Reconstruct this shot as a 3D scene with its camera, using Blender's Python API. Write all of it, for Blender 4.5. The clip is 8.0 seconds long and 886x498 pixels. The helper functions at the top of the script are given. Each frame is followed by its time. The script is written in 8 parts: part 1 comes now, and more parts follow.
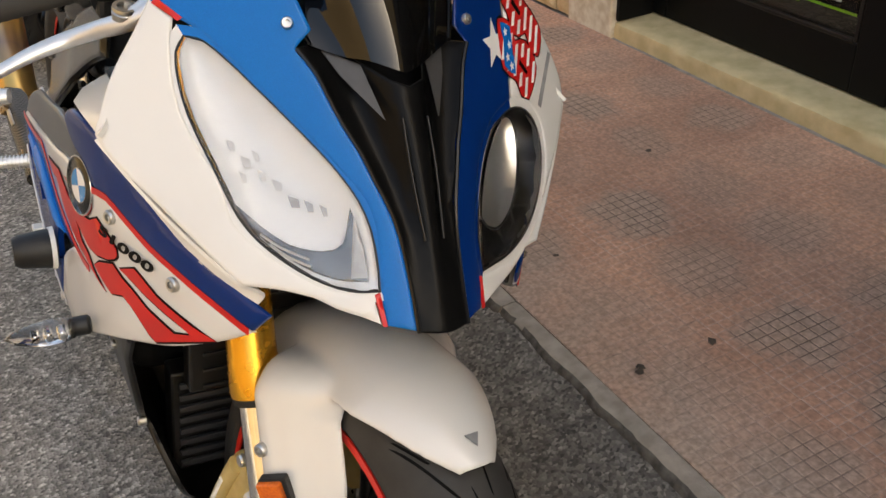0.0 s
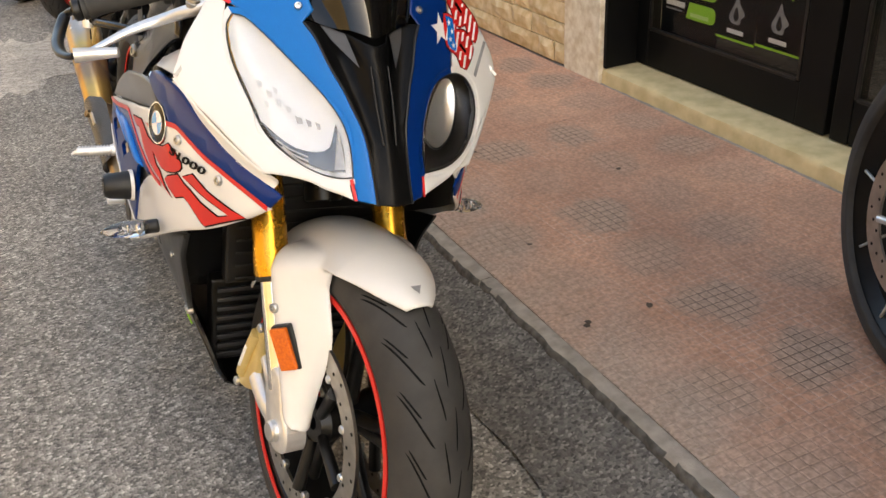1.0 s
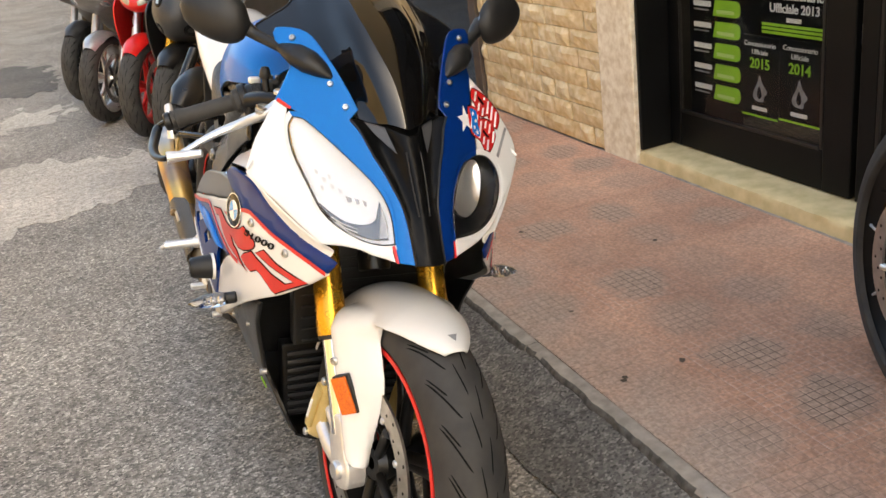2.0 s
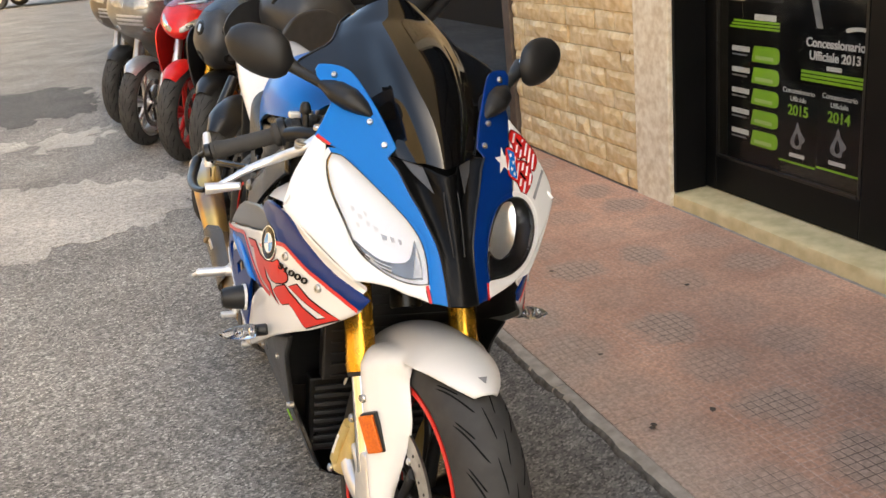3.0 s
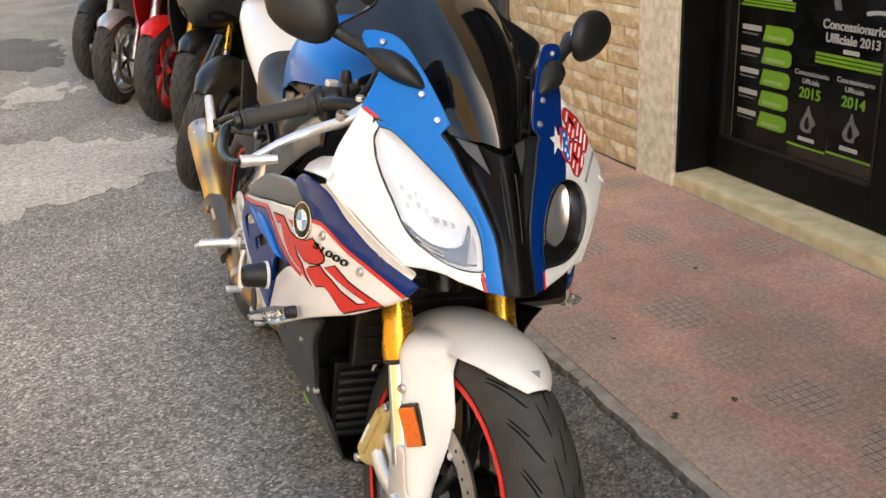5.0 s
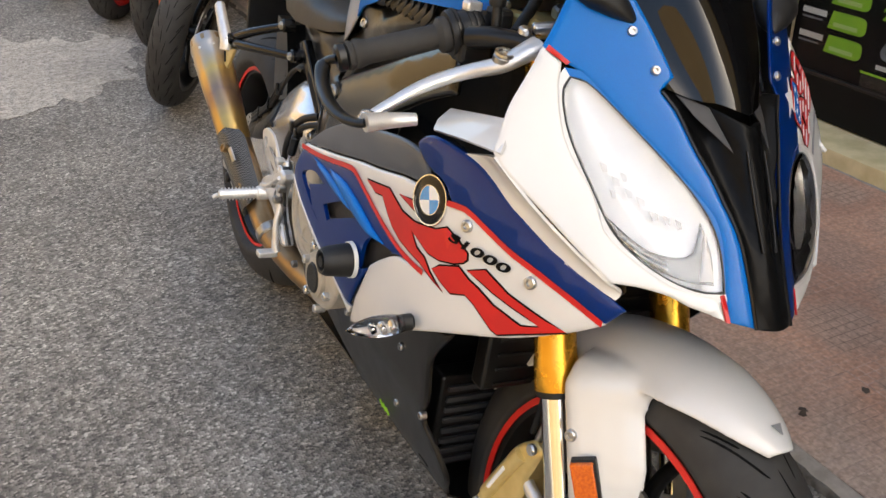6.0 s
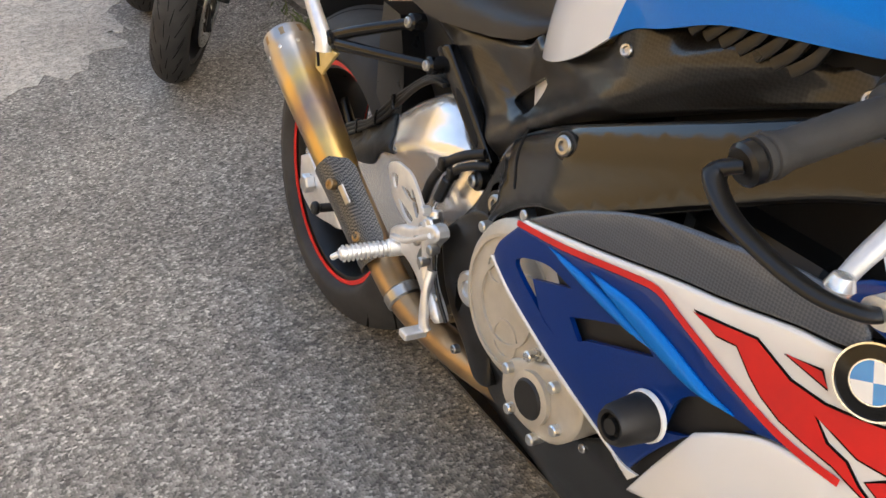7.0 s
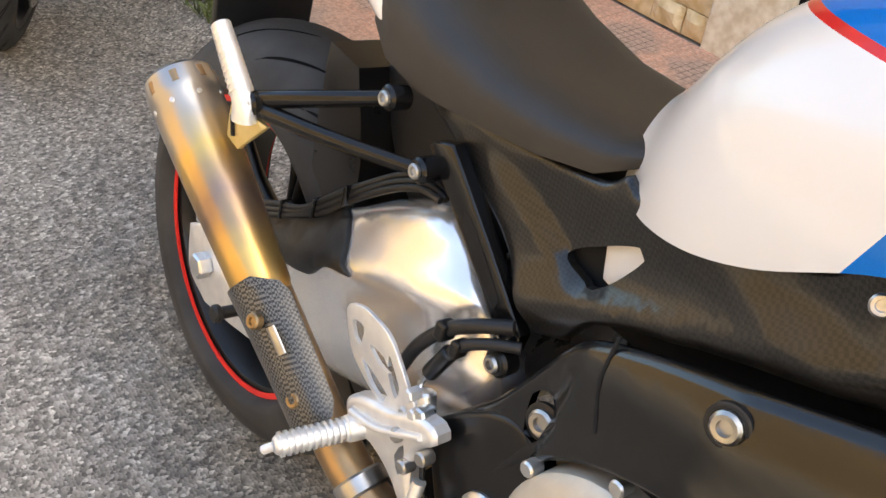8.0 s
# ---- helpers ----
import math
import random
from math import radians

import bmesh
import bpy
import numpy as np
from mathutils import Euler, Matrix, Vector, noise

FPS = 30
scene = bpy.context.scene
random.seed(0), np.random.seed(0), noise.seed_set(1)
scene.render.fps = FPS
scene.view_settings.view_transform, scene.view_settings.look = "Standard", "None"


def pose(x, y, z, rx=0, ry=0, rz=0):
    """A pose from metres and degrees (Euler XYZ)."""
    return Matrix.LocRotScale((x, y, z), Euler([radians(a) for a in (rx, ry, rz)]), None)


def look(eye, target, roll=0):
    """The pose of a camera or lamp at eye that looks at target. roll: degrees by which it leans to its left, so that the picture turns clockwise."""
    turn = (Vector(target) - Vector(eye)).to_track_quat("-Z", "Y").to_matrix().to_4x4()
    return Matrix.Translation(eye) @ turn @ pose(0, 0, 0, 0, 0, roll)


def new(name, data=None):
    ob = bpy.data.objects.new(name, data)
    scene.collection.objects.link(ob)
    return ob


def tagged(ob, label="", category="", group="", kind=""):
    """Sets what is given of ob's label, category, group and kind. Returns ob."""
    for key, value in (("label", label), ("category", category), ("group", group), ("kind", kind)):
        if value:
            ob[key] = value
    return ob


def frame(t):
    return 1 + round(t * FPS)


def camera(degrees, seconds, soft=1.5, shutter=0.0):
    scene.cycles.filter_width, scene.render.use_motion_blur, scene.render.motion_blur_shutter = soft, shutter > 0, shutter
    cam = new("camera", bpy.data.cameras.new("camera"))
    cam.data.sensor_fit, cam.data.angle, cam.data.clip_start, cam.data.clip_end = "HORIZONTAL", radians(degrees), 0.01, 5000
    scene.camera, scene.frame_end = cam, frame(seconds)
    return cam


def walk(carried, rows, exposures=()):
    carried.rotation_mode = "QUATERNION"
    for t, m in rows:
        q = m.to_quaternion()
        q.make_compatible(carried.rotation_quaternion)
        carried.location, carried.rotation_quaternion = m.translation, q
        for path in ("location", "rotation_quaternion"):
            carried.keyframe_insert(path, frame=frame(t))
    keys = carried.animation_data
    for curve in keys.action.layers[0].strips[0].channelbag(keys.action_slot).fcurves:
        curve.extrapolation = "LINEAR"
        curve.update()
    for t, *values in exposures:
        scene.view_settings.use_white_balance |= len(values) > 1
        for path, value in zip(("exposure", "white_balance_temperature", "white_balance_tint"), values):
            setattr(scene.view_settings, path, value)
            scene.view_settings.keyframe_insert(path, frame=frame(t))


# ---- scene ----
cam = camera(51.8, 8.0)
PATH = [
    (0, (-0.211, -0.657, 1.181), (0.540, 0.836, 0.082), -3.3),
    (0.5, (-0.304, -0.859, 1.205), (0.552, 0.631, 0.182), -0.7),
    (1, (-0.327, -1.106, 1.204), (0.401, 0.494, 0.251), -3.4),
    (1.5, (-0.343, -1.271, 1.223), (0.379, 0.351, 0.303), -5.6),
    (2, (-0.368, -1.336, 1.246), (0.275, 0.401, 0.493), -7.8),
    (3.5, (-0.377, -1.315, 1.262), (0.235, 0.464, 0.585), -5.8),
    (4, (-0.384, -1.314, 1.268), (0.258, 0.456, 0.594), -5.9),
    (4.5, (-0.397, -1.293, 1.271), (0.255, 0.477, 0.605), -5.1),
    (5.8, (-0.585, -0.787, 1.225), (0.160, 0.804, 0.269), -0.8),
    (6, (-0.584, -0.657, 1.216), (0.184, 0.922, 0.259), -0.8),
    (6.5, (-0.604, -0.358, 1.227), (0.142, 1.214, 0.241), -2.3),
    (7, (-0.687, -0.050, 1.206), (0.133, 1.403, 0.103), -1.5),
    (7.5, (-0.653, 0.228, 1.184), (0.346, 1.552, 0.065), 0.5),
    (8, (-0.546, 0.487, 1.181), (0.504, 1.660, -0.052), 6.9),
]
walk(cam, [(t, look(eye, target, roll)) for t, eye, target, roll in PATH],
     [(0, 1.65, 7500, 6), (0.5, 1.85, 7600, 6), (2, 2.25, 7500, 6), (3.5, 2.2, 7250, 6), (4.5, 2.2, 7250, 6), (5.8, 1.9, 6900, 6), (6.5, 1.78, 6900, 6), (7, 2.05, 6800, 6), (7.5, 2.45, 6850, 6), (8, 2.4, 6850, 6)])

# ---- light ----
world = bpy.data.worlds.new("world")
scene.world = world
world.use_nodes = True
wn = world.node_tree.nodes
sky = wn.new("ShaderNodeTexSky")
sky.sky_type, sky.sun_disc = "NISHITA", False
sky.sun_elevation, sky.sun_rotation = radians(37.5), radians(147.5)
sky.air_density, sky.dust_density, sky.ozone_density = 1.0, 5.0, 0.6
world.node_tree.links.new(sky.outputs[0], wn["Background"].inputs[0])
wn["Background"].inputs[1].default_value = 0.15
sun_data = bpy.data.lights.new("sun", "SUN")
sun_data.energy, sun_data.angle, sun_data.color = 5.0, radians(0.5), (1.0, 0.84, 0.62)
sun = new("sun", sun_data)
sun.matrix_world = look((3.5, -5.5, 5), (0, 0, 0))


# ---- materials ----
def material(name, color, rough=0.5, metal=0.0, color2=None, scale=20.0, bump=0.0, bump_scale=200.0, coat=0.0, detail=4.0, rough_var=0.0, spec=0.5):
    m = bpy.data.materials.new(name)
    m.use_nodes = True
    n, l = m.node_tree.nodes, m.node_tree.links
    b = n["Principled BSDF"]
    b.inputs["Roughness"].default_value, b.inputs["Metallic"].default_value = rough, metal
    b.inputs["Coat Weight"].default_value, b.inputs["Coat Roughness"].default_value = coat, 0.04
    b.inputs["Specular IOR Level"].default_value = spec
    co = n.new("ShaderNodeTexCoord")
    b.inputs["Base Color"].default_value = (*color, 1)
    if color2 or rough_var:
        t = n.new("ShaderNodeTexNoise")
        t.inputs["Scale"].default_value, t.inputs["Detail"].default_value = scale, detail
        l.new(co.outputs["Object"], t.inputs["Vector"])
        if color2:
            r = n.new("ShaderNodeValToRGB")
            r.color_ramp.elements[0].position, r.color_ramp.elements[1].position = 0.35, 0.65
            r.color_ramp.elements[0].color, r.color_ramp.elements[1].color = (*color, 1), (*color2, 1)
            l.new(t.outputs["Fac"], r.inputs["Fac"])
            l.new(r.outputs["Color"], b.inputs["Base Color"])
        if rough_var:
            mr = n.new("ShaderNodeMapRange")
            mr.inputs["To Min"].default_value, mr.inputs["To Max"].default_value = max(rough - rough_var, 0.02), rough + rough_var
            l.new(t.outputs["Fac"], mr.inputs["Value"])
            l.new(mr.outputs["Result"], b.inputs["Roughness"])
    if bump:
        t2 = n.new("ShaderNodeTexNoise")
        t2.inputs["Scale"].default_value, t2.inputs["Detail"].default_value = bump_scale, 5.0
        l.new(co.outputs["Object"], t2.inputs["Vector"])
        bp = n.new("ShaderNodeBump")
        bp.inputs["Strength"].default_value, bp.inputs["Distance"].default_value = bump, 0.002
        l.new(t2.outputs["Fac"], bp.inputs["Height"])
        l.new(bp.outputs["Normal"], b.inputs["Normal"])
    return m


white_paint = material("white_paint", (0.72, 0.712, 0.69), 0.3, color2=(0.685, 0.68, 0.665), scale=6, coat=0.9, rough_var=0.06)
blue_paint = material("blue_paint", (0.0, 0.135, 0.48), 0.4, 0.0, color2=(0.0, 0.15, 0.54), scale=900, coat=0.4, spec=0.05)
dark_blue_paint = material("dark_blue_paint", (0.0, 0.02, 0.14), 0.4, 0.0, color2=(0.0, 0.025, 0.17), scale=900, coat=0.6, spec=0.05)
red_paint = material("red_paint", (0.62, 0.014, 0.012), 0.35, color2=(0.55, 0.012, 0.012), scale=30, coat=0.3, spec=0.35)
black_gloss = material("black_gloss", (0.004, 0.004, 0.0045), 0.2, color2=(0.006, 0.006, 0.006), scale=40, spec=0.4)
black_satin = material("black_satin", (0.006, 0.006, 0.006), 0.3, color2=(0.009, 0.0085, 0.008), scale=25, bump=0.06, bump_scale=900, rough_var=0.06, spec=0.4)
black_plastic = material("black_plastic", (0.009, 0.009, 0.0095), 0.46, color2=(0.013, 0.013, 0.013), scale=30, bump=0.15, bump_scale=1200, spec=0.4)
rubber = material("rubber", (0.026, 0.0255, 0.025), 0.7, color2=(0.044, 0.043, 0.041), scale=14, bump=0.2, bump_scale=700, spec=0.4)
# near-black puts the shade inside the tread grooves into colour
groove_shade = material("groove_shade", (0.006, 0.006, 0.006), 0.95, color2=(0.009, 0.009, 0.009), scale=60, spec=0.05)
screw_metal = material("screw_metal", (0.58, 0.57, 0.55), 0.3, 0.95, color2=(0.45, 0.44, 0.42), scale=200)
# near-black: the shade of rooms, gaps and holes put into the colour
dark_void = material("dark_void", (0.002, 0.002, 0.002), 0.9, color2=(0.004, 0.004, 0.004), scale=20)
gold_metal = material("gold_metal", (0.78, 0.42, 0.05), 0.26, 0.85, color2=(0.72, 0.37, 0.04), scale=60, rough_var=0.06)
pale_gold = material("pale_gold", (0.74, 0.58, 0.25), 0.36, 0.5, color2=(0.68, 0.52, 0.21), scale=60, bump=0.08, bump_scale=500)
alu = material("aluminium", (0.72, 0.72, 0.71), 0.3, 0.95, color2=(0.62, 0.62, 0.61), scale=25, rough_var=0.1)
alu_polished = material("polished_aluminium", (0.9, 0.9, 0.9), 0.24, 0.8, color2=(0.84, 0.83, 0.81), scale=14, rough_var=0.07, bump=0.12, bump_scale=60)
alu_bright = material("bright_aluminium", (0.8, 0.8, 0.79), 0.42, 0.75, color2=(0.72, 0.72, 0.72), scale=60, bump=0.1, bump_scale=600)
engine_metal = material("engine_casting", (0.56, 0.52, 0.44), 0.45, 0.45, color2=(0.49, 0.455, 0.385), scale=40, bump=0.25, bump_scale=900)
steel = material("steel", (0.5, 0.49, 0.47), 0.32, 1.0, color2=(0.36, 0.35, 0.33), scale=30, rough_var=0.1)
chrome = material("chrome", (0.85, 0.85, 0.85), 0.08, 1.0, color2=(0.78, 0.78, 0.78), scale=20)
red_line_paint = material("rim_tape_red", (0.75, 0.03, 0.02), 0.4, color2=(0.65, 0.025, 0.02), scale=30)
amber = material("amber_reflector", (0.75, 0.16, 0.01), 0.18, color2=(0.6, 0.11, 0.01), scale=300, coat=0.7, bump=0.3, bump_scale=600)
cover_black = material("cover_black", (0.006, 0.006, 0.006), 0.13, color2=(0.008, 0.0078, 0.0075), scale=25, bump=0.05, bump_scale=700, rough_var=0.04, spec=0.5)
seat_vinyl = material("seat_vinyl", (0.012, 0.0115, 0.011), 0.45, color2=(0.017, 0.0165, 0.016), scale=12, bump=0.25, bump_scale=1100)
orange_paint = material("orange_paint", (0.8, 0.17, 0.02), 0.35, color2=(0.7, 0.14, 0.02), scale=30, coat=0.6)
grey_paint = material("grey_paint", (0.035, 0.036, 0.038), 0.42, 0.3, color2=(0.045, 0.046, 0.048), scale=20)
silver_paint = material("silver_paint", (0.42, 0.43, 0.45), 0.32, 0.6, color2=(0.36, 0.37, 0.39), scale=40, coat=0.6)
green_print = material("green_print", (0.3, 0.62, 0.03), 0.5, color2=(0.26, 0.56, 0.03), scale=20)
white_print = material("white_print", (0.8, 0.8, 0.78), 0.5, color2=(0.74, 0.74, 0.72), scale=30)
grey_print = material("grey_print", (0.3, 0.31, 0.32), 0.5, color2=(0.2, 0.2, 0.21), scale=30)
black_print = material("black_print", (0.003, 0.003, 0.0033), 0.5, color2=(0.005, 0.005, 0.005), scale=10, spec=0.08)
emblem_blue = material("emblem_blue", (0.02, 0.25, 0.62), 0.25, color2=(0.02, 0.22, 0.56), scale=60, coat=1.0)
door_black = material("door_black", (0.004, 0.004, 0.004), 0.4, color2=(0.006, 0.006, 0.006), scale=5, rough_var=0.08, spec=0.15)
step_stone = material("step_stone", (0.7, 0.56, 0.31), 0.85, color2=(0.56, 0.44, 0.23), scale=16, bump=0.4, bump_scale=120, detail=8, spec=0.15)
travertine = material("travertine", (0.86, 0.77, 0.6), 0.7, color2=(0.66, 0.54, 0.36), scale=30, bump=0.8, bump_scale=110, detail=12)
facade_plaster = material("facade_plaster", (0.68, 0.5, 0.26), 0.8, color2=(0.6, 0.43, 0.21), scale=1.2, bump=0.3, bump_scale=40, detail=8)


opposite_plaster = material("opposite_plaster", (0.3, 0.22, 0.12), 0.85, color2=(0.22, 0.165, 0.09), scale=0.7, bump=0.3, bump_scale=40, detail=8)


def carbon(name, color, color2, scale=260.0):
    """Woven fibre under satin lacquer."""
    m = material(name, color, 0.36, bump=0.0)
    n, l = m.node_tree.nodes, m.node_tree.links
    b = n["Principled BSDF"]
    co = n.new("ShaderNodeTexCoord")
    mp = n.new("ShaderNodeMapping")
    mp.inputs["Rotation"].default_value = (radians(45), 0, 0)
    ch = n.new("ShaderNodeTexChecker")
    ch.inputs["Scale"].default_value = scale
    ch.inputs["Color1"].default_value, ch.inputs["Color2"].default_value = (*color, 1), (*color2, 1)
    l.new(co.outputs["Object"], mp.inputs["Vector"])
    l.new(mp.outputs["Vector"], ch.inputs["Vector"])
    l.new(ch.outputs["Color"], b.inputs["Base Color"])
    bp = n.new("ShaderNodeBump")
    bp.inputs["Strength"].default_value, bp.inputs["Distance"].default_value = 0.3, 0.0006
    l.new(ch.outputs["Fac"], bp.inputs["Height"])
    l.new(bp.outputs["Normal"], b.inputs["Normal"])
    b.inputs["Coat Weight"].default_value, b.inputs["Coat Roughness"].default_value = 0.5, 0.12
    b.inputs["Specular IOR Level"].default_value = 0.25
    return m


carbon_black = carbon("carbon_black", (0.004, 0.0039, 0.0037), (0.015, 0.0145, 0.0135), 300.0)
carbon_grey = carbon("carbon_grey", (0.055, 0.064, 0.08), (0.085, 0.097, 0.118), 420.0)


def titanium():
    """Burnt titanium: straw, gold and violet-grey tints along the can."""
    m = material("burnt_titanium", (0.5, 0.4, 0.25), 0.32, 0.9)
    n, l = m.node_tree.nodes, m.node_tree.links
    b = n["Principled BSDF"]
    co, sp = n.new("ShaderNodeTexCoord"), n.new("ShaderNodeSeparateXYZ")
    mr, ns, ad, rp = n.new("ShaderNodeMapRange"), n.new("ShaderNodeTexNoise"), n.new("ShaderNodeMath"), n.new("ShaderNodeValToRGB")
    mr.inputs["From Min"].default_value, mr.inputs["From Max"].default_value = 1.15, 1.46
    ns.inputs["Scale"].default_value = 14
    ad.operation, ad.inputs[1].default_value = "MULTIPLY_ADD", 0.3
    l.new(co.outputs["Object"], sp.inputs["Vector"])
    l.new(co.outputs["Object"], ns.inputs["Vector"])
    l.new(sp.outputs["Y"], mr.inputs["Value"])
    l.new(ns.outputs["Fac"], ad.inputs[0])
    l.new(mr.outputs["Result"], ad.inputs[2])
    l.new(ad.outputs["Value"], rp.inputs["Fac"])
    e = rp.color_ramp.elements
    e[0].position, e[0].color = 0.1, (0.5, 0.31, 0.1, 1)
    e[1].position, e[1].color = 1.0, (0.4, 0.39, 0.38, 1)
    for p, c in ((0.35, (0.62, 0.41, 0.14, 1)), (0.5, (0.3, 0.21, 0.16, 1)), (0.7, (0.66, 0.45, 0.16, 1)), (0.86, (0.45, 0.41, 0.36, 1))):
        x = e.new(p)
        x.color = c
    l.new(rp.outputs["Color"], b.inputs["Base Color"])
    return m


burnt_titanium = titanium()
pipe_titanium = material("pipe_titanium", (0.4, 0.27, 0.14), 0.38, 0.85, color2=(0.26, 0.18, 0.11), scale=18, rough_var=0.1)


def clear(name, tint, rough, ior=1.45, weight=1.0):
    m = bpy.data.materials.new(name)
    m.use_nodes = True
    b = m.node_tree.nodes["Principled BSDF"]
    b.inputs["Base Color"].default_value = (*tint, 1)
    b.inputs["Roughness"].default_value, b.inputs["IOR"].default_value, b.inputs["Transmission Weight"].default_value = rough, ior, weight
    return m


lamp_glass = clear("lamp_glass", (0.97, 0.98, 1.0), 0.02)
smoked_glass = clear("smoked_glass", (0.005, 0.0047, 0.0045), 0.012, 1.5, 0.3)
clear_screen = clear("clear_screen", (0.8, 0.85, 0.9), 0.02, 1.45)
door_glass = clear("door_glass", (0.85, 0.86, 0.84), 0.01, 1.2)


def asphalt_material(name, dark, light, chip, dirt=False):
    m = material(name, dark, 0.85)
    n, l = m.node_tree.nodes, m.node_tree.links
    b = n["Principled BSDF"]
    co = n.new("ShaderNodeTexCoord")
    v, big, mid = n.new("ShaderNodeTexVoronoi"), n.new("ShaderNodeTexNoise"), n.new("ShaderNodeTexNoise")
    v.inputs["Scale"].default_value, big.inputs["Scale"].default_value, mid.inputs["Scale"].default_value = 165, 1.6, 30
    big.inputs["Detail"].default_value, mid.inputs["Detail"].default_value = 6, 6
    for t in (v, big, mid):
        l.new(co.outputs["Object"], t.inputs["Vector"])
    sp = n.new("ShaderNodeSeparateColor")
    l.new(v.outputs["Color"], sp.inputs["Color"])
    rp = n.new("ShaderNodeValToRGB")
    e = rp.color_ramp.elements
    e[0].position, e[0].color = 0.0, (*[c * 0.5 for c in dark], 1)
    e[1].position, e[1].color = 1.0, (*chip, 1)
    for p, c in ((0.3, dark), (0.72, light), (0.9, [0.6 * a + 0.4 * c for a, c in zip(light, chip)])):
        x = e.new(p)
        x.color = (*c, 1)
    l.new(sp.outputs["Red"], rp.inputs["Fac"])
    mx = n.new("ShaderNodeMix")
    mx.data_type, mx.blend_type = "RGBA", "MULTIPLY"
    mx.inputs[0].default_value = 0.75
    rb = n.new("ShaderNodeValToRGB")
    rb.color_ramp.elements[0].position, rb.color_ramp.elements[1].position = 0.3, 0.72
    rb.color_ramp.elements[0].color, rb.color_ramp.elements[1].color = (0.62, 0.6, 0.58, 1), (1.2, 1.18, 1.14, 1)
    l.new(big.outputs["Fac"], rb.inputs["Fac"])
    l.new(rp.outputs["Color"], mx.inputs[6])
    l.new(rb.outputs["Color"], mx.inputs[7])
    rm, mm = n.new("ShaderNodeValToRGB"), n.new("ShaderNodeMix")
    rm.color_ramp.elements[0].position, rm.color_ramp.elements[1].position = 0.34, 0.68
    rm.color_ramp.elements[0].color, rm.color_ramp.elements[1].color = (0.74, 0.73, 0.72, 1), (1.16, 1.15, 1.13, 1)
    l.new(mid.outputs["Fac"], rm.inputs["Fac"])
    mm.data_type, mm.blend_type = "RGBA", "MULTIPLY"
    mm.inputs[0].default_value = 1.0
    l.new(mx.outputs[2], mm.inputs[6])
    l.new(rm.outputs["Color"], mm.inputs[7])
    if dirt:
        # brown sand swept together along the gutter side of the parked machine
        geo, sp2, ns = n.new("ShaderNodeNewGeometry"), n.new("ShaderNodeSeparateXYZ"), n.new("ShaderNodeTexNoise")
        ns.inputs["Scale"].default_value, ns.inputs["Detail"].default_value = 9, 8
        l.new(geo.outputs["Position"], sp2.inputs[0])
        l.new(geo.outputs["Position"], ns.inputs["Vector"])
        last = ns.outputs["Fac"]
        for axis, lo, hi in (("X", -0.42, 0.12), ("Y", 0.25, 0.8), ("Y", 2.3, 1.5)):
            mr, mu = n.new("ShaderNodeMapRange"), n.new("ShaderNodeMath")
            mr.interpolation_type = "SMOOTHSTEP"
            mr.inputs["From Min"].default_value, mr.inputs["From Max"].default_value = lo, hi
            l.new(sp2.outputs[axis], mr.inputs["Value"])
            mu.operation = "MULTIPLY"
            l.new(mr.outputs["Result"], mu.inputs[0])
            l.new(last, mu.inputs[1])
            last = mu.outputs["Value"]
        sand, fr = n.new("ShaderNodeMix"), n.new("ShaderNodeMapRange")
        fr.inputs["From Min"].default_value, fr.inputs["From Max"].default_value = 0.08, 0.55
        fr.inputs["To Max"].default_value = 0.75
        l.new(last, fr.inputs["Value"])
        sand.data_type, sand.blend_type = "RGBA", "MULTIPLY"
        sand.inputs[7].default_value = (1.0, 0.8, 0.5, 1)
        l.new(fr.outputs["Result"], sand.inputs[0])
        l.new(mm.outputs[2], sand.inputs[6])
        l.new(sand.outputs[2], b.inputs["Base Color"])
    else:
        l.new(mm.outputs[2], b.inputs["Base Color"])
    ad = n.new("ShaderNodeMath")
    ad.operation = "ADD"
    l.new(v.outputs["Distance"], ad.inputs[0])
    l.new(mid.outputs["Fac"], ad.inputs[1])
    bp = n.new("ShaderNodeBump")
    bp.inputs["Strength"].default_value, bp.inputs["Distance"].default_value = 0.6, 0.004
    l.new(ad.outputs["Value"], bp.inputs["Height"])
    l.new(bp.outputs["Normal"], b.inputs["Normal"])
    return m


asphalt = asphalt_material("asphalt", (0.195, 0.187, 0.172), (0.3, 0.288, 0.266), (0.62, 0.595, 0.55), True)
patch_concrete = asphalt_material("patch_concrete", (0.43, 0.41, 0.375), (0.53, 0.51, 0.47), (0.62, 0.595, 0.55))
dark_asphalt = asphalt_material("dark_asphalt", (0.075, 0.073, 0.07), (0.13, 0.127, 0.12), (0.22, 0.21, 0.2))
# asphalt with the shade beside the motorcycle put into its colour
shaded_gutter_asphalt = asphalt_material("shaded_gutter_asphalt", (0.12, 0.116, 0.109), (0.172, 0.167, 0.157), (0.3, 0.29, 0.274))
kerb_stone = material("kerb_stone", (0.4, 0.35, 0.3), 0.9, color2=(0.27, 0.24, 0.205), scale=26, bump=0.5, bump_scale=260, detail=12, spec=0.15)
kerb_face_dark = material("kerb_face_dark", (0.075, 0.07, 0.063), 0.95, color2=(0.15, 0.14, 0.125), scale=48, bump=0.8, bump_scale=180, detail=12, spec=0.1)


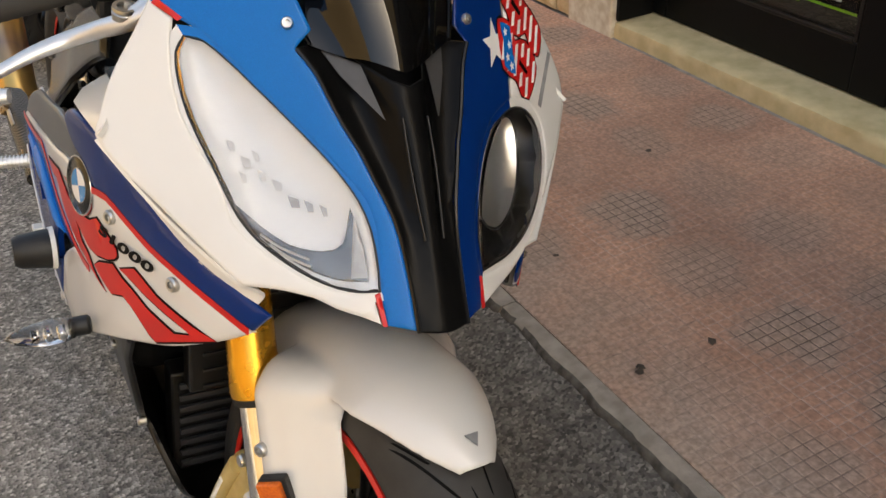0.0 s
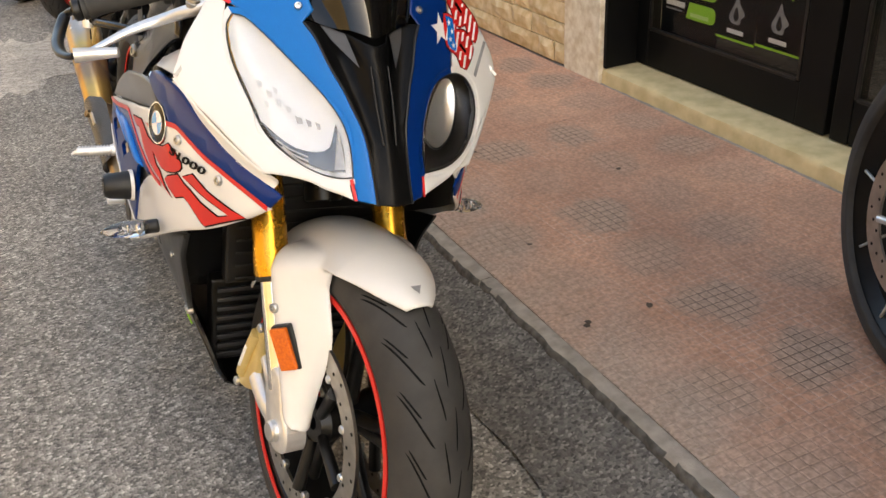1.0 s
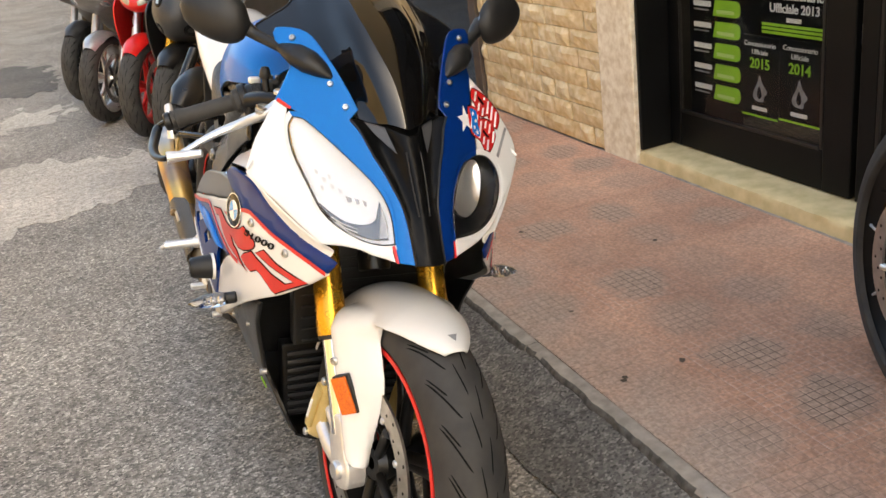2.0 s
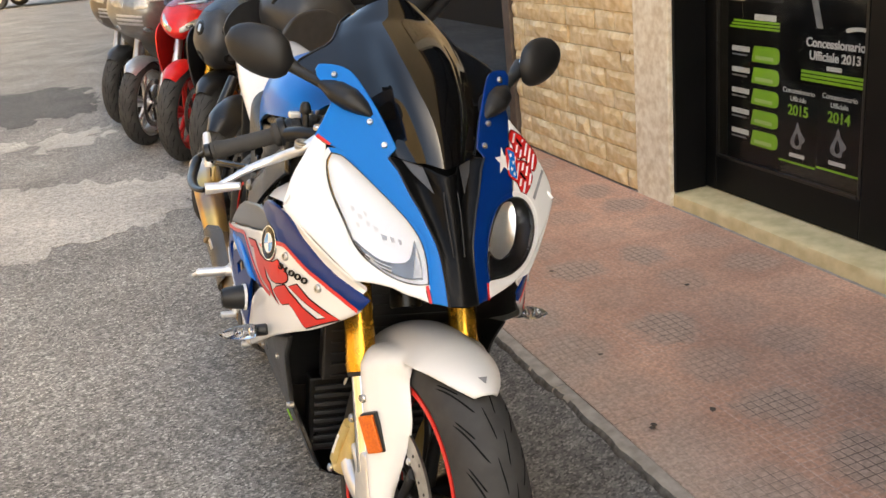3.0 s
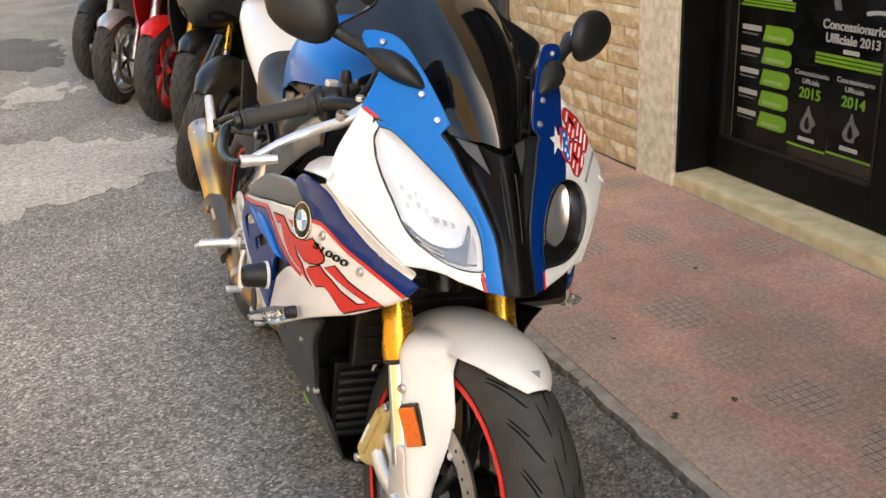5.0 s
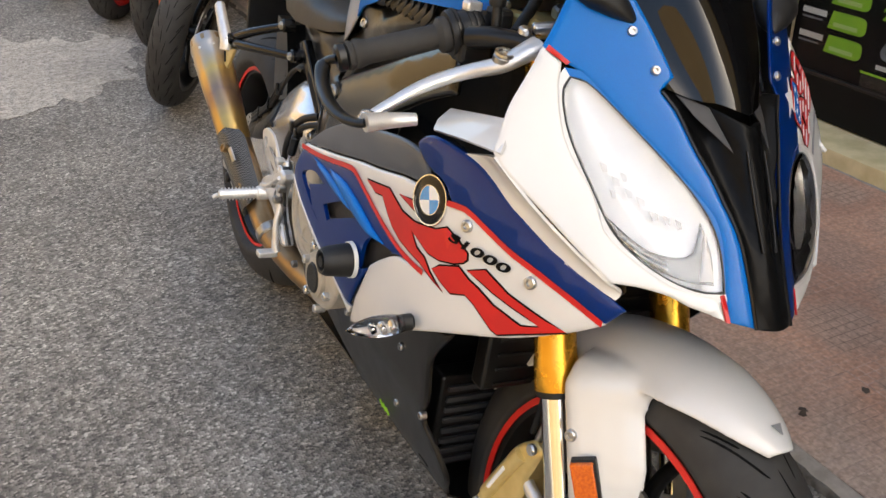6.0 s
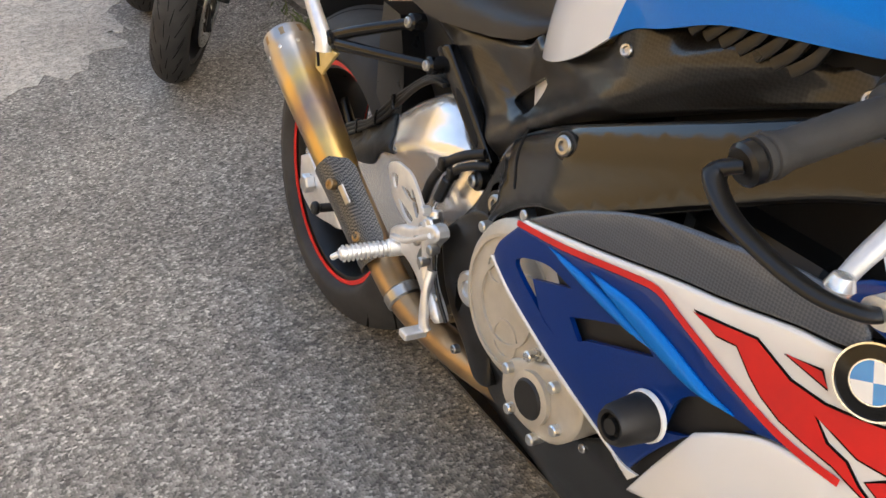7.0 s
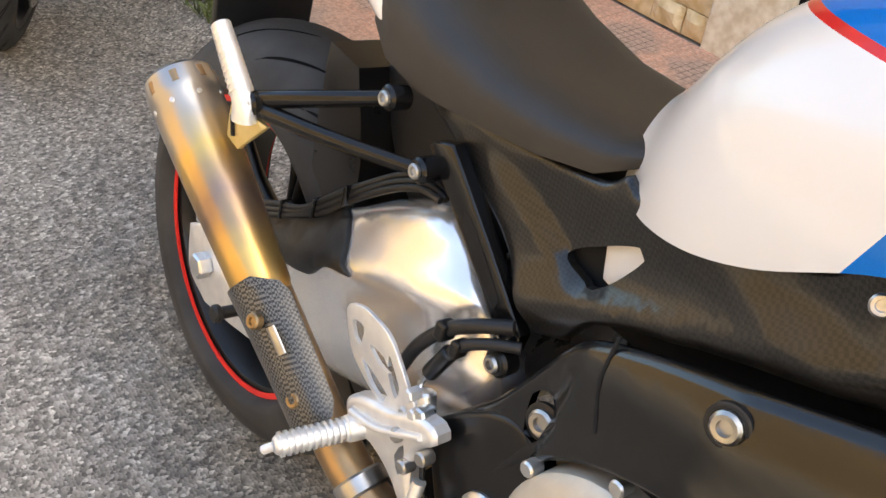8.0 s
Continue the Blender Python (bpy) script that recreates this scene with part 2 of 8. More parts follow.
def per_piece(name, colors, rough, bump, bump_scale, grime, scale):
    """A material whose colour differs from piece to piece."""
    m = material(name, colors[0], rough, bump=bump, bump_scale=bump_scale)
    n, l = m.node_tree.nodes, m.node_tree.links
    b = n["Principled BSDF"]
    oi, rp, ns, mx, co = n.new("ShaderNodeObjectInfo"), n.new("ShaderNodeValToRGB"), n.new("ShaderNodeTexNoise"), n.new("ShaderNodeMix"), n.new("ShaderNodeTexCoord")
    e = rp.color_ramp.elements
    e[0].color, e[1].color = (*colors[0], 1), (*colors[-1], 1)
    for i, c in enumerate(colors[1:-1]):
        x = e.new((i + 1) / (len(colors) - 1))
        x.color = (*c, 1)
    l.new(oi.outputs["Random"], rp.inputs["Fac"])
    geo = n.new("ShaderNodeNewGeometry")
    ns.inputs["Scale"].default_value, ns.inputs["Detail"].default_value = scale, 8
    l.new(geo.outputs["Position"], ns.inputs["Vector"])
    rg = n.new("ShaderNodeValToRGB")
    rg.color_ramp.elements[0].position, rg.color_ramp.elements[1].position = 0.36, 0.66
    rg.color_ramp.elements[0].color, rg.color_ramp.elements[1].color = (*grime, 1), (1, 1, 1, 1)
    l.new(ns.outputs["Fac"], rg.inputs["Fac"])
    mx.data_type, mx.blend_type = "RGBA", "MULTIPLY"
    mx.inputs[0].default_value = 1.0
    l.new(rp.outputs["Color"], mx.inputs[6])
    l.new(rg.outputs["Color"], mx.inputs[7])
    l.new(mx.outputs[2], b.inputs["Base Color"])
    return m


wall_stone = per_piece("wall_stone", [(0.8, 0.63, 0.37), (0.76, 0.62, 0.4), (0.84, 0.69, 0.44), (0.72, 0.56, 0.33), (0.86, 0.73, 0.49)], 0.85, 1.0, 55, (0.78, 0.7, 0.56), 24)


def tile_material(name, colors, dirt, hold, rough, bump_scale):
    """Red stamped cement: colour by piece, traffic grime on the whole footway, and dirt held in the middle of each piece."""
    m = per_piece(name, colors, rough, 0.3, bump_scale, (0.74, 0.72, 0.72), 2.6)
    n, l = m.node_tree.nodes, m.node_tree.links
    b = n["Principled BSDF"]
    base = b.inputs["Base Color"].links[0].from_socket
    co, geo, oi = n.new("ShaderNodeTexCoord"), n.new("ShaderNodeNewGeometry"), n.new("ShaderNodeObjectInfo")
    flat_co = n.new("ShaderNodeVectorMath")
    flat_co.operation, flat_co.inputs[1].default_value = "MULTIPLY", (1, 1, 0)
    l.new(co.outputs["Object"], flat_co.inputs[0])
    length = n.new("ShaderNodeVectorMath")
    length.operation = "LENGTH"
    bend = n.new("ShaderNodeTexNoise")
    bend.inputs["Scale"].default_value, bend.inputs["Detail"].default_value = 7, 3
    l.new(geo.outputs["Position"], bend.inputs["Vector"])
    shift = n.new("ShaderNodeVectorMath")
    shift.operation, shift.inputs[1].default_value, shift.inputs[2].default_value = "MULTIPLY_ADD", (0.16, 0.16, 0), (-0.08, -0.08, 0)
    l.new(bend.outputs["Color"], shift.inputs[0])
    moved = n.new("ShaderNodeVectorMath")
    l.new(shift.outputs[0], moved.inputs[0])
    l.new(flat_co.outputs[0], moved.inputs[1])
    l.new(moved.outputs[0], length.inputs[0])
    ns = n.new("ShaderNodeTexNoise")
    ns.inputs["Scale"].default_value, ns.inputs["Detail"].default_value = 16, 6
    l.new(geo.outputs["Position"], ns.inputs["Vector"])
    wob = n.new("ShaderNodeMath")
    wob.operation, wob.inputs[1].default_value = "MULTIPLY_ADD", 0.09
    l.new(ns.outputs["Fac"], wob.inputs[0])
    l.new(length.outputs["Value"], wob.inputs[2])
    mr = n.new("ShaderNodeMapRange")
    mr.interpolation_type = "SMOOTHSTEP"
    mr.inputs["From Min"].default_value, mr.inputs["From Max"].default_value = 0.1, 0.165
    mr.inputs["To Min"].default_value, mr.inputs["To Max"].default_value = 1.0, 0.0
    l.new(wob.outputs["Value"], mr.inputs["Value"])
    pw = n.new("ShaderNodeMapRange")
    pw.inputs["To Min"].default_value, pw.inputs["To Max"].default_value = hold[0], hold[1]
    l.new(oi.outputs["Random"], pw.inputs["Value"])
    f = n.new("ShaderNodeMath")
    f.operation = "MULTIPLY"
    l.new(mr.outputs["Result"], f.inputs[0])
    l.new(pw.outputs["Result"], f.inputs[1])
    mx = n.new("ShaderNodeMix")
    mx.data_type = "RGBA"
    mx.inputs[7].default_value = (*dirt, 1)
    l.new(f.outputs["Value"], mx.inputs[0])
    l.new(base, mx.inputs[6])
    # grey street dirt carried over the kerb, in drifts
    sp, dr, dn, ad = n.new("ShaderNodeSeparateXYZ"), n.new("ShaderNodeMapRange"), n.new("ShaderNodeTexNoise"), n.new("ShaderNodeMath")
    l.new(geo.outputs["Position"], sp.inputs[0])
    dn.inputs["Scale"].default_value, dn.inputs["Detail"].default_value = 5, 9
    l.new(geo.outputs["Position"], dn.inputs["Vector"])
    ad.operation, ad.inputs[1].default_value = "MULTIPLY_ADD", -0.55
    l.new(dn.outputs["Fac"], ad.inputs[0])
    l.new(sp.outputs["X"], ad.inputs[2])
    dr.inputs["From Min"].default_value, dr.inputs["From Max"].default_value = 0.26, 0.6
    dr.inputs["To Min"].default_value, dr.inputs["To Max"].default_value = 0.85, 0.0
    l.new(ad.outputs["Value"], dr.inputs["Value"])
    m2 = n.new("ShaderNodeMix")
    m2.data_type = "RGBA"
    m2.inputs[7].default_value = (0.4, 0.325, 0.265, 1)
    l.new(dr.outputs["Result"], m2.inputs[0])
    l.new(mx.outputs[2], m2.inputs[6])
    grit, gr, m3 = n.new("ShaderNodeTexNoise"), n.new("ShaderNodeValToRGB"), n.new("ShaderNodeMix")
    grit.inputs["Scale"].default_value, grit.inputs["Detail"].default_value = 110, 8
    l.new(geo.outputs["Position"], grit.inputs["Vector"])
    gr.color_ramp.elements[0].position, gr.color_ramp.elements[1].position = 0.34, 0.66
    gr.color_ramp.elements[0].color, gr.color_ramp.elements[1].color = (0.72, 0.7, 0.69, 1), (1.14, 1.12, 1.12, 1)
    l.new(grit.outputs["Fac"], gr.inputs["Fac"])
    m3.data_type, m3.blend_type = "RGBA", "MULTIPLY"
    m3.inputs[0].default_value = 1.0
    l.new(m2.outputs[2], m3.inputs[6])
    l.new(gr.outputs["Color"], m3.inputs[7])
    l.new(m3.outputs[2], b.inputs["Base Color"])
    return m


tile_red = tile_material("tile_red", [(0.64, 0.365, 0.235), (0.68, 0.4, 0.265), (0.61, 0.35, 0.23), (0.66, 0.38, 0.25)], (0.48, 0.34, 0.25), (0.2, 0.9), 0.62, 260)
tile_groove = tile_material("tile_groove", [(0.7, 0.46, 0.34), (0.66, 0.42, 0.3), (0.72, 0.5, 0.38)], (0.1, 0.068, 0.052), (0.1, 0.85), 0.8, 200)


# ---- building helpers ----
from mathutils.bvhtree import BVHTree
from mathutils.geometry import delaunay_2d_cdt


def thing(name, label, category, m=None, group="", kind=""):
    ob = new(name)
    if m is not None:
        ob.matrix_world = m
    return tagged(ob, label, category, group, kind)


def part(name, bm, mat, parent=None, label="", recalc=True, more=()):
    """Links a bmesh as one mesh object under a thing or a part."""
    if recalc:
        bmesh.ops.recalc_face_normals(bm, faces=bm.faces)
    me = bpy.data.meshes.new(name)
    bm.to_mesh(me)
    bm.free()
    for mt in (mat, *more):
        me.materials.append(mt)
    ob = new(name, me)
    ob.parent = parent
    if label:
        ob["label"] = label
    return ob


def smooth_all(bm, angle=40):
    lim = radians(angle)
    for f in bm.faces:
        f.smooth = True
    for e in bm.edges:
        if len(e.link_faces) == 2:
            e.smooth = e.calc_face_angle(0.0) < lim
    return bm


def curve2(points, step=0.008, closed=True):
    """A smooth outline through points; a point with a third value 1 is a corner."""
    pts = [tuple(p) if len(p) == 3 else (*p, 0) for p in points]
    n, out = len(pts), []
    for i in range(n if closed else n - 1):
        p0, p1, p2, p3 = pts[(i - 1) % n], pts[i], pts[(i + 1) % n], pts[(i + 2) % n]
        if not closed:
            p0, p3 = pts[max(i - 1, 0)], pts[min(i + 2, n - 1)]
        d = math.dist(p1[:2], p2[:2])
        k = max(1, int(d / step))
        t1 = [(p2[j] - p0[j]) / 2 for j in (0, 1)] if not p1[2] else [p2[j] - p1[j] for j in (0, 1)]
        t2 = [(p3[j] - p1[j]) / 2 for j in (0, 1)] if not p2[2] else [p2[j] - p1[j] for j in (0, 1)]
        for t in (t1, t2):
            m = math.hypot(*t)
            if m > d:
                t[0], t[1] = t[0] * d / m, t[1] * d / m
        for s in range(k):
            u = s / k
            a, b, c, e = 2 * u**3 - 3 * u**2 + 1, u**3 - 2 * u**2 + u, -2 * u**3 + 3 * u**2, u**3 - u**2
            out.append((a * p1[0] + b * t1[0] + c * p2[0] + e * t2[0], a * p1[1] + b * t1[1] + c * p2[1] + e * t2[1]))
    if not closed:
        out.append(pts[-1][:2])
    return out


def inside(p, poly):
    x, y, c = p[0], p[1], False
    for (x1, y1), (x2, y2) in zip(poly, poly[1:] + poly[:1]):
        if (y1 > y) != (y2 > y) and x < (x2 - x1) * (y - y1) / (y2 - y1) + x1:
            c = not c
    return c


def edge_distance(p, poly):
    best = 9.0
    for (x1, y1), (x2, y2) in zip(poly, poly[1:] + poly[:1]):
        dx, dy = x2 - x1, y2 - y1
        q = dx * dx + dy * dy
        t = 0 if q == 0 else max(0, min(1, ((p[0] - x1) * dx + (p[1] - y1) * dy) / q))
        best = min(best, math.hypot(p[0] - x1 - t * dx, p[1] - y1 - t * dy))
    return best


def sheet(outline, place, thick=0.003, grid=0.02, roll=0.004, holes=(), step=0.008, lift=0.0):
    """A panel: an outline in two coordinates, laid on the surface place(u, v, depth), with thickness and rolled edges."""
    poly = curve2(outline, step)
    rings = [curve2(h, step) for h in holes]
    area = sum(a[0] * b[1] - b[0] * a[1] for a, b in zip(poly, poly[1:] + poly[:1]))
    pts, edges = [], []
    for ring in [poly] + rings:
        s = len(pts)
        pts += ring
        edges += [(s + i, s + (i + 1) % len(ring)) for i in range(len(ring))]
    if roll:
        for ring, sign in [(poly, 1 if area > 0 else -1)]:
            n = len(ring)
            for i in range(n):
                tx, ty = ring[(i + 1) % n][0] - ring[i - 1][0], ring[(i + 1) % n][1] - ring[i - 1][1]
                m = math.hypot(tx, ty) or 1
                for k in (0.35, 1.0):
                    q = (ring[i][0] - sign * ty / m * roll * k, ring[i][1] + sign * tx / m * roll * k)
                    if inside(q, poly) and edge_distance(q, poly) > roll * k * 0.8:
                        pts.append(q)
    us, vs = [p[0] for p in poly], [p[1] for p in poly]
    for i in range(int((max(us) - min(us)) / grid) + 1):
        for j in range(int((max(vs) - min(vs)) / grid) + 1):
            q = (min(us) + (i + 0.5 + 0.21 * (j % 2)) * grid, min(vs) + (j + 0.5) * grid)
            if inside(q, poly) and edge_distance(q, poly) > max(grid * 0.45, roll * 1.4):
                pts.append(q)
    v2, _, tris, *_ = delaunay_2d_cdt([Vector(p) for p in pts], edges, [], 0, 1e-6)
    bm = bmesh.new()
    front, back = [], []
    for q in v2:
        d = edge_distance(q, poly) if roll else 1
        sink = roll - math.sqrt(max(0, roll**2 - (roll - d) ** 2)) if roll and d < roll else 0
        front.append(bm.verts.new(place(q[0], q[1], lift - sink * 0.8)))
        back.append(bm.verts.new(place(q[0], q[1], lift - thick - roll * 0.8)))
    count = {}
    for t in tris:
        c = (sum(v2[i][0] for i in t) / 3, sum(v2[i][1] for i in t) / 3)
        if not inside(c, poly) or any(inside(c, h) for h in rings):
            continue
        if len(set(t)) < 3:
            continue
        f = bm.faces.new([front[i] for i in t])
        f.smooth = True
        g = bm.faces.new([back[i] for i in reversed(t)])
        g.smooth = True
        for a, b in zip(t, t[1:] + t[:1]):
            count[(a, b)] = 1
    for a, b in list(count):
        if (b, a) not in count:
            f = bm.faces.new((front[b], front[a], back[a], back[b]))
            for e in f.edges:
                e.smooth = False
    loose = [v for v in bm.verts if not v.link_faces]
    bmesh.ops.delete(bm, geom=loose, context="VERTS")
    return bm


def mirror(bm):
    for v in bm.verts:
        v.co.x = -v.co.x
    bmesh.ops.reverse_faces(bm, faces=bm.faces)
    return bm


def turned(bm, m):
    bm.transform(m)
    return bm


def joined(*bms):
    out = bmesh.new()
    for b in bms:
        me = bpy.data.meshes.new("tmp")
        b.to_mesh(me)
        b.free()
        out.from_mesh(me)
        bpy.data.meshes.remove(me)
    return out


def lathe(profile, n=64, axis="x", m=None, closed=False):
    """Turns a profile of (radius, along) about an axis."""
    bm = bmesh.new()
    rows = []
    for i in range(n):
        a = 2 * math.pi * i / n
        c, s = math.cos(a), math.sin(a)
        rows.append([bm.verts.new({"x": (h, r * s, r * c), "y": (r * s, h, r * c), "z": (r * c, r * s, h)}[axis]) for r, h in profile])
    k = len(profile)
    for i in range(n):
        for j in range(k if closed else k - 1):
            bm.faces.new((rows[i][j], rows[(i + 1) % n][j], rows[(i + 1) % n][(j + 1) % k], rows[i][(j + 1) % k]))
    if not closed:
        for j in (0, k - 1):
            if profile[j][0] > 1e-5:
                bm.faces.new([rows[i][j] for i in (range(n) if j else reversed(range(n)))])
    bmesh.ops.remove_doubles(bm, verts=bm.verts, dist=1e-6)
    bmesh.ops.recalc_face_normals(bm, faces=bm.faces)
    smooth_all(bm, 35)
    return turned(bm, m) if m is not None else bm


def loft(rows, closed=False, caps=True):
    """A skin over rows of points; closed: each row is a ring."""
    bm = bmesh.new()
    vs = [[bm.verts.new(p) for p in r] for r in rows]
    k = len(rows[0])
    for a, b in zip(vs, vs[1:]):
        for j in range(k if closed else k - 1):
            bm.faces.new((a[j], a[(j + 1) % k], b[(j + 1) % k], b[j]))
    if closed and caps:
        bm.faces.new(vs[0][::-1])
        bm.faces.new(vs[-1])
    bmesh.ops.recalc_face_normals(bm, faces=bm.faces)
    return smooth_all(bm, 50)


def shell(bm, t):
    """Gives an open skin thickness."""
    bmesh.ops.recalc_face_normals(bm, faces=bm.faces)
    bmesh.ops.solidify(bm, geom=bm.faces[:], thickness=t)
    return smooth_all(bm, 50)


def spline3(points, per=6):
    pts = [Vector(p) for p in points]
    if len(pts) == 2:
        return pts
    out = []
    for i in range(len(pts) - 1):
        p0, p1, p2, p3 = pts[max(i - 1, 0)], pts[i], pts[i + 1], pts[min(i + 2, len(pts) - 1)]
        for s in range(per):
            u = s / per
            out.append(0.5 * (2 * p1 + (p2 - p0) * u + (2 * p0 - 5 * p1 + 4 * p2 - p3) * u**2 + (3 * p1 - p0 - 3 * p2 + p3) * u**3))
    return out + [pts[-1]]


def tube(points, r, n=12, per=6, flat=1.0, up=(0, 0, 1)):
    """A round or flattened bar along a path; r: one radius or one for each end."""
    path = spline3(points, per)
    rows = []
    ra, rb = (r, r) if not isinstance(r, (tuple, list)) else r
    for i, p in enumerate(path):
        d = (path[min(i + 1, len(path) - 1)] - path[max(i - 1, 0)]).normalized()
        s = d.cross(Vector(up))
        s = s.normalized() if s.length > 1e-4 else d.orthogonal().normalized()
        w = s.cross(d)
        q = ra + (rb - ra) * i / (len(path) - 1)
        rows.append([p + q * (math.cos(2 * math.pi * k / n) * s + math.sin(2 * math.pi * k / n) * flat * w) for k in range(n)])
    return loft(rows, True)


def box(cx, cy, cz, sx, sy, sz, bevel=0.003, m=None):
    bm = bmesh.new()
    bmesh.ops.create_cube(bm, size=1)
    bmesh.ops.scale(bm, vec=(sx, sy, sz), verts=bm.verts)
    bmesh.ops.translate(bm, vec=(cx, cy, cz), verts=bm.verts)
    if bevel:
        bmesh.ops.bevel(bm, geom=bm.edges[:], offset=min(bevel, 0.3 * min(sx, sy, sz)), segments=2, affect="EDGES", profile=0.5)
    return turned(bm, m) if m is not None else bm


def rod(a, b, r, n=16, bevel=True):
    """A round bar from a to b with eased ends."""
    a, b = Vector(a), Vector(b)
    h, e = (b - a).length, min(r * 0.25, 0.003) if bevel else 0
    prof = [(0, 0), (r - e, 0), (r, e), (r, h - e), (r - e, h), (0, h)]
    return lathe(prof, n, "z", Matrix.Translation(a) @ (b - a).to_track_quat("Z", "Y").to_matrix().to_4x4())


def plate(outline, x0, x1, bevel=0.002, step=0.01, holes=(), corners=False):
    """A flat plate with an outline in y and z, from x0 to x1."""
    if corners:
        outline, holes = [(*p[:2], 1) for p in outline], [[(*p[:2], 1) for p in h] for h in holes]
    t = abs(x1 - x0)
    s = 1 if x1 > x0 else -1
    return sheet(outline, lambda u, v, d: (x1 + s * d, u, v), max(t - bevel * 0.8, 0.0005), 0.05, bevel, holes, step)


def screw(p, normal, r, mat, parent, name="screw", depth=0.004, label="steel hexagon socket screw"):
    q = Vector(normal).normalized().to_track_quat("Z", "Y").to_matrix().to_4x4()
    prof = [(0, depth * 0.2), (r * 0.45, depth * 0.2), (r * 0.5, depth * 0.95), (r * 0.8, depth), (r, depth * 0.6), (r, -0.006)]
    ob = part(name, lathe(prof, 14, "z", Matrix.Translation(p) @ q), screw_metal if mat is alu_bright else mat, parent, label)
    if r > 0.0095 and parent.parent is None:
        part(name + "_cup", lathe([(r * 1.0, 0.0006), (r * 1.25, 0.0012), (r * 1.4, 0.0004), (r * 1.4, -0.004)], 20, "z", Matrix.Translation(p) @ q), black_plastic, parent)
    return ob


def lettering(body, size, m, mat, parent, name="lettering", extrude=0.0008, label="", shear=0.0, bend=None, space=1.0, bold=0.0):
    cu = bpy.data.curves.new("text", "FONT")
    cu.body, cu.size, cu.extrude, cu.align_x, cu.align_y, cu.shear, cu.space_character, cu.offset = body, size, extrude, "CENTER", "CENTER", shear, space, bold
    tmp = new("tmp_text", cu)
    bpy.context.view_layer.update()
    me = bpy.data.meshes.new_from_object(tmp.evaluated_get(bpy.context.evaluated_depsgraph_get()))
    bpy.data.objects.remove(tmp)
    bpy.data.curves.remove(cu)
    me.name = name
    me.transform(m)
    if bend:
        for v in me.vertices:
            v.co = bend(v.co)
    me.materials.clear()
    me.materials.append(mat)
    ob = new(name, me)
    ob.parent = parent
    if label:
        ob["label"] = label
    return ob


def table(xs, ys):
    """A soft-stepped curve through a table."""
    def f(x):
        return sum(float(np.interp(x + o, xs, ys)) for o in (-0.024, -0.012, 0.0, 0.012, 0.024)) / 5
    return f


# ---- ground ----
KERB_X, PAVE_Z, WALL_X, DOOR_X = 0.53, 0.08, 1.62, 1.785


def slab(name, x0, x1, y0, y1, z0, z1, mat, bevel=0.006, parent=None, label="", category="", kind=""):
    ob = part(name, box((x0 + x1) / 2, (y0 + y1) / 2, (z0 + z1) / 2, x1 - x0, y1 - y0, z1 - z0, bevel), mat, parent)
    if label or category or kind:
        tagged(ob, label, category, "", kind)
    return ob


def ground_sheet():
    bm = bmesh.new()
    xs = [-400, -60, -12] + [-6 + 0.25 * i for i in range(27)] + [60, 400]
    ys = [-400, -60, -10] + [-4 + 0.4 * i for i in range(50)] + [30, 60, 400]
    g = [[bm.verts.new((x, y, 0.0016 * noise.noise((x * 0.9, y * 0.9, 0.0)) - 0.003 if abs(x) < 8 and -8 < y < 20 else -0.003)) for y in ys] for x in xs]
    for a, b in zip(g, g[1:]):
        for j in range(len(ys) - 1):
            f = bm.faces.new((a[j], b[j], b[j + 1], a[j + 1]))
            f.smooth = True
    return bm


tagged(part("road", ground_sheet(), asphalt), "grey worn asphalt street with pale stone chips", "road", kind="structure")


def blot(outline, seed, rough):
    """An irregular thin layer on the road."""
    poly = curve2(outline, 0.03)
    poly = [(x + rough * noise.noise((x * 6, y * 6, seed)) + 0.5 * rough * noise.noise((x * 19, y * 19, seed)), y + 2 * rough * noise.noise((x * 6, y * 5, seed + 5)) + rough * noise.noise((x * 17, y * 17, seed + 3))) for x, y in poly]
    return sheet([(x, y, 1) for x, y in poly], lambda u, v, d: (u, v, 0.0004 + d), 0.002, 0.15, 0.0, (), 0.5)


tagged(part("road_patch", blot([(-0.14, 3.33), (-0.32, 3.2), (-0.7, 3.05), (-1.1, 3.0), (-2.3, 2.9), (-2.4, 4.3), (-1.0, 4.45), (-0.5, 4.3), (-0.05, 4.05), (-0.02, 3.85), (-0.1, 3.6)], 3.0, 0.12), patch_concrete), "pale concrete repair patch with a ragged edge in the asphalt", "road patch", kind="structure")
tagged(part("road_patch", blot([(-0.5, 5.75), (-0.75, 5.55), (-1.2, 5.65), (-1.5, 5.7), (-1.45, 6.1), (-1.1, 5.95), (-0.85, 6.15), (-0.55, 6.2)], 8.0, 0.22), patch_concrete), "pale worn concrete repair patch in the asphalt", "road patch", kind="structure")
tagged(part("road_patch", blot([(-0.55, 7.0), (-0.9, 6.85), (-1.6, 7.0), (-1.7, 8.6), (-1.0, 9.0), (-0.6, 8.4)], 5.0, 0.16), dark_asphalt), "dark tar repair patch in the asphalt", "road patch", kind="structure")

KERB_TOP = 0.05
pavement = slab("pavement", KERB_X + KERB_TOP, 2.6, -14, 30, -0.05, PAVE_Z - 0.008, kerb_stone, 0.0, label="raised footway paved with red stamped tiles", category="pavement", kind="structure")


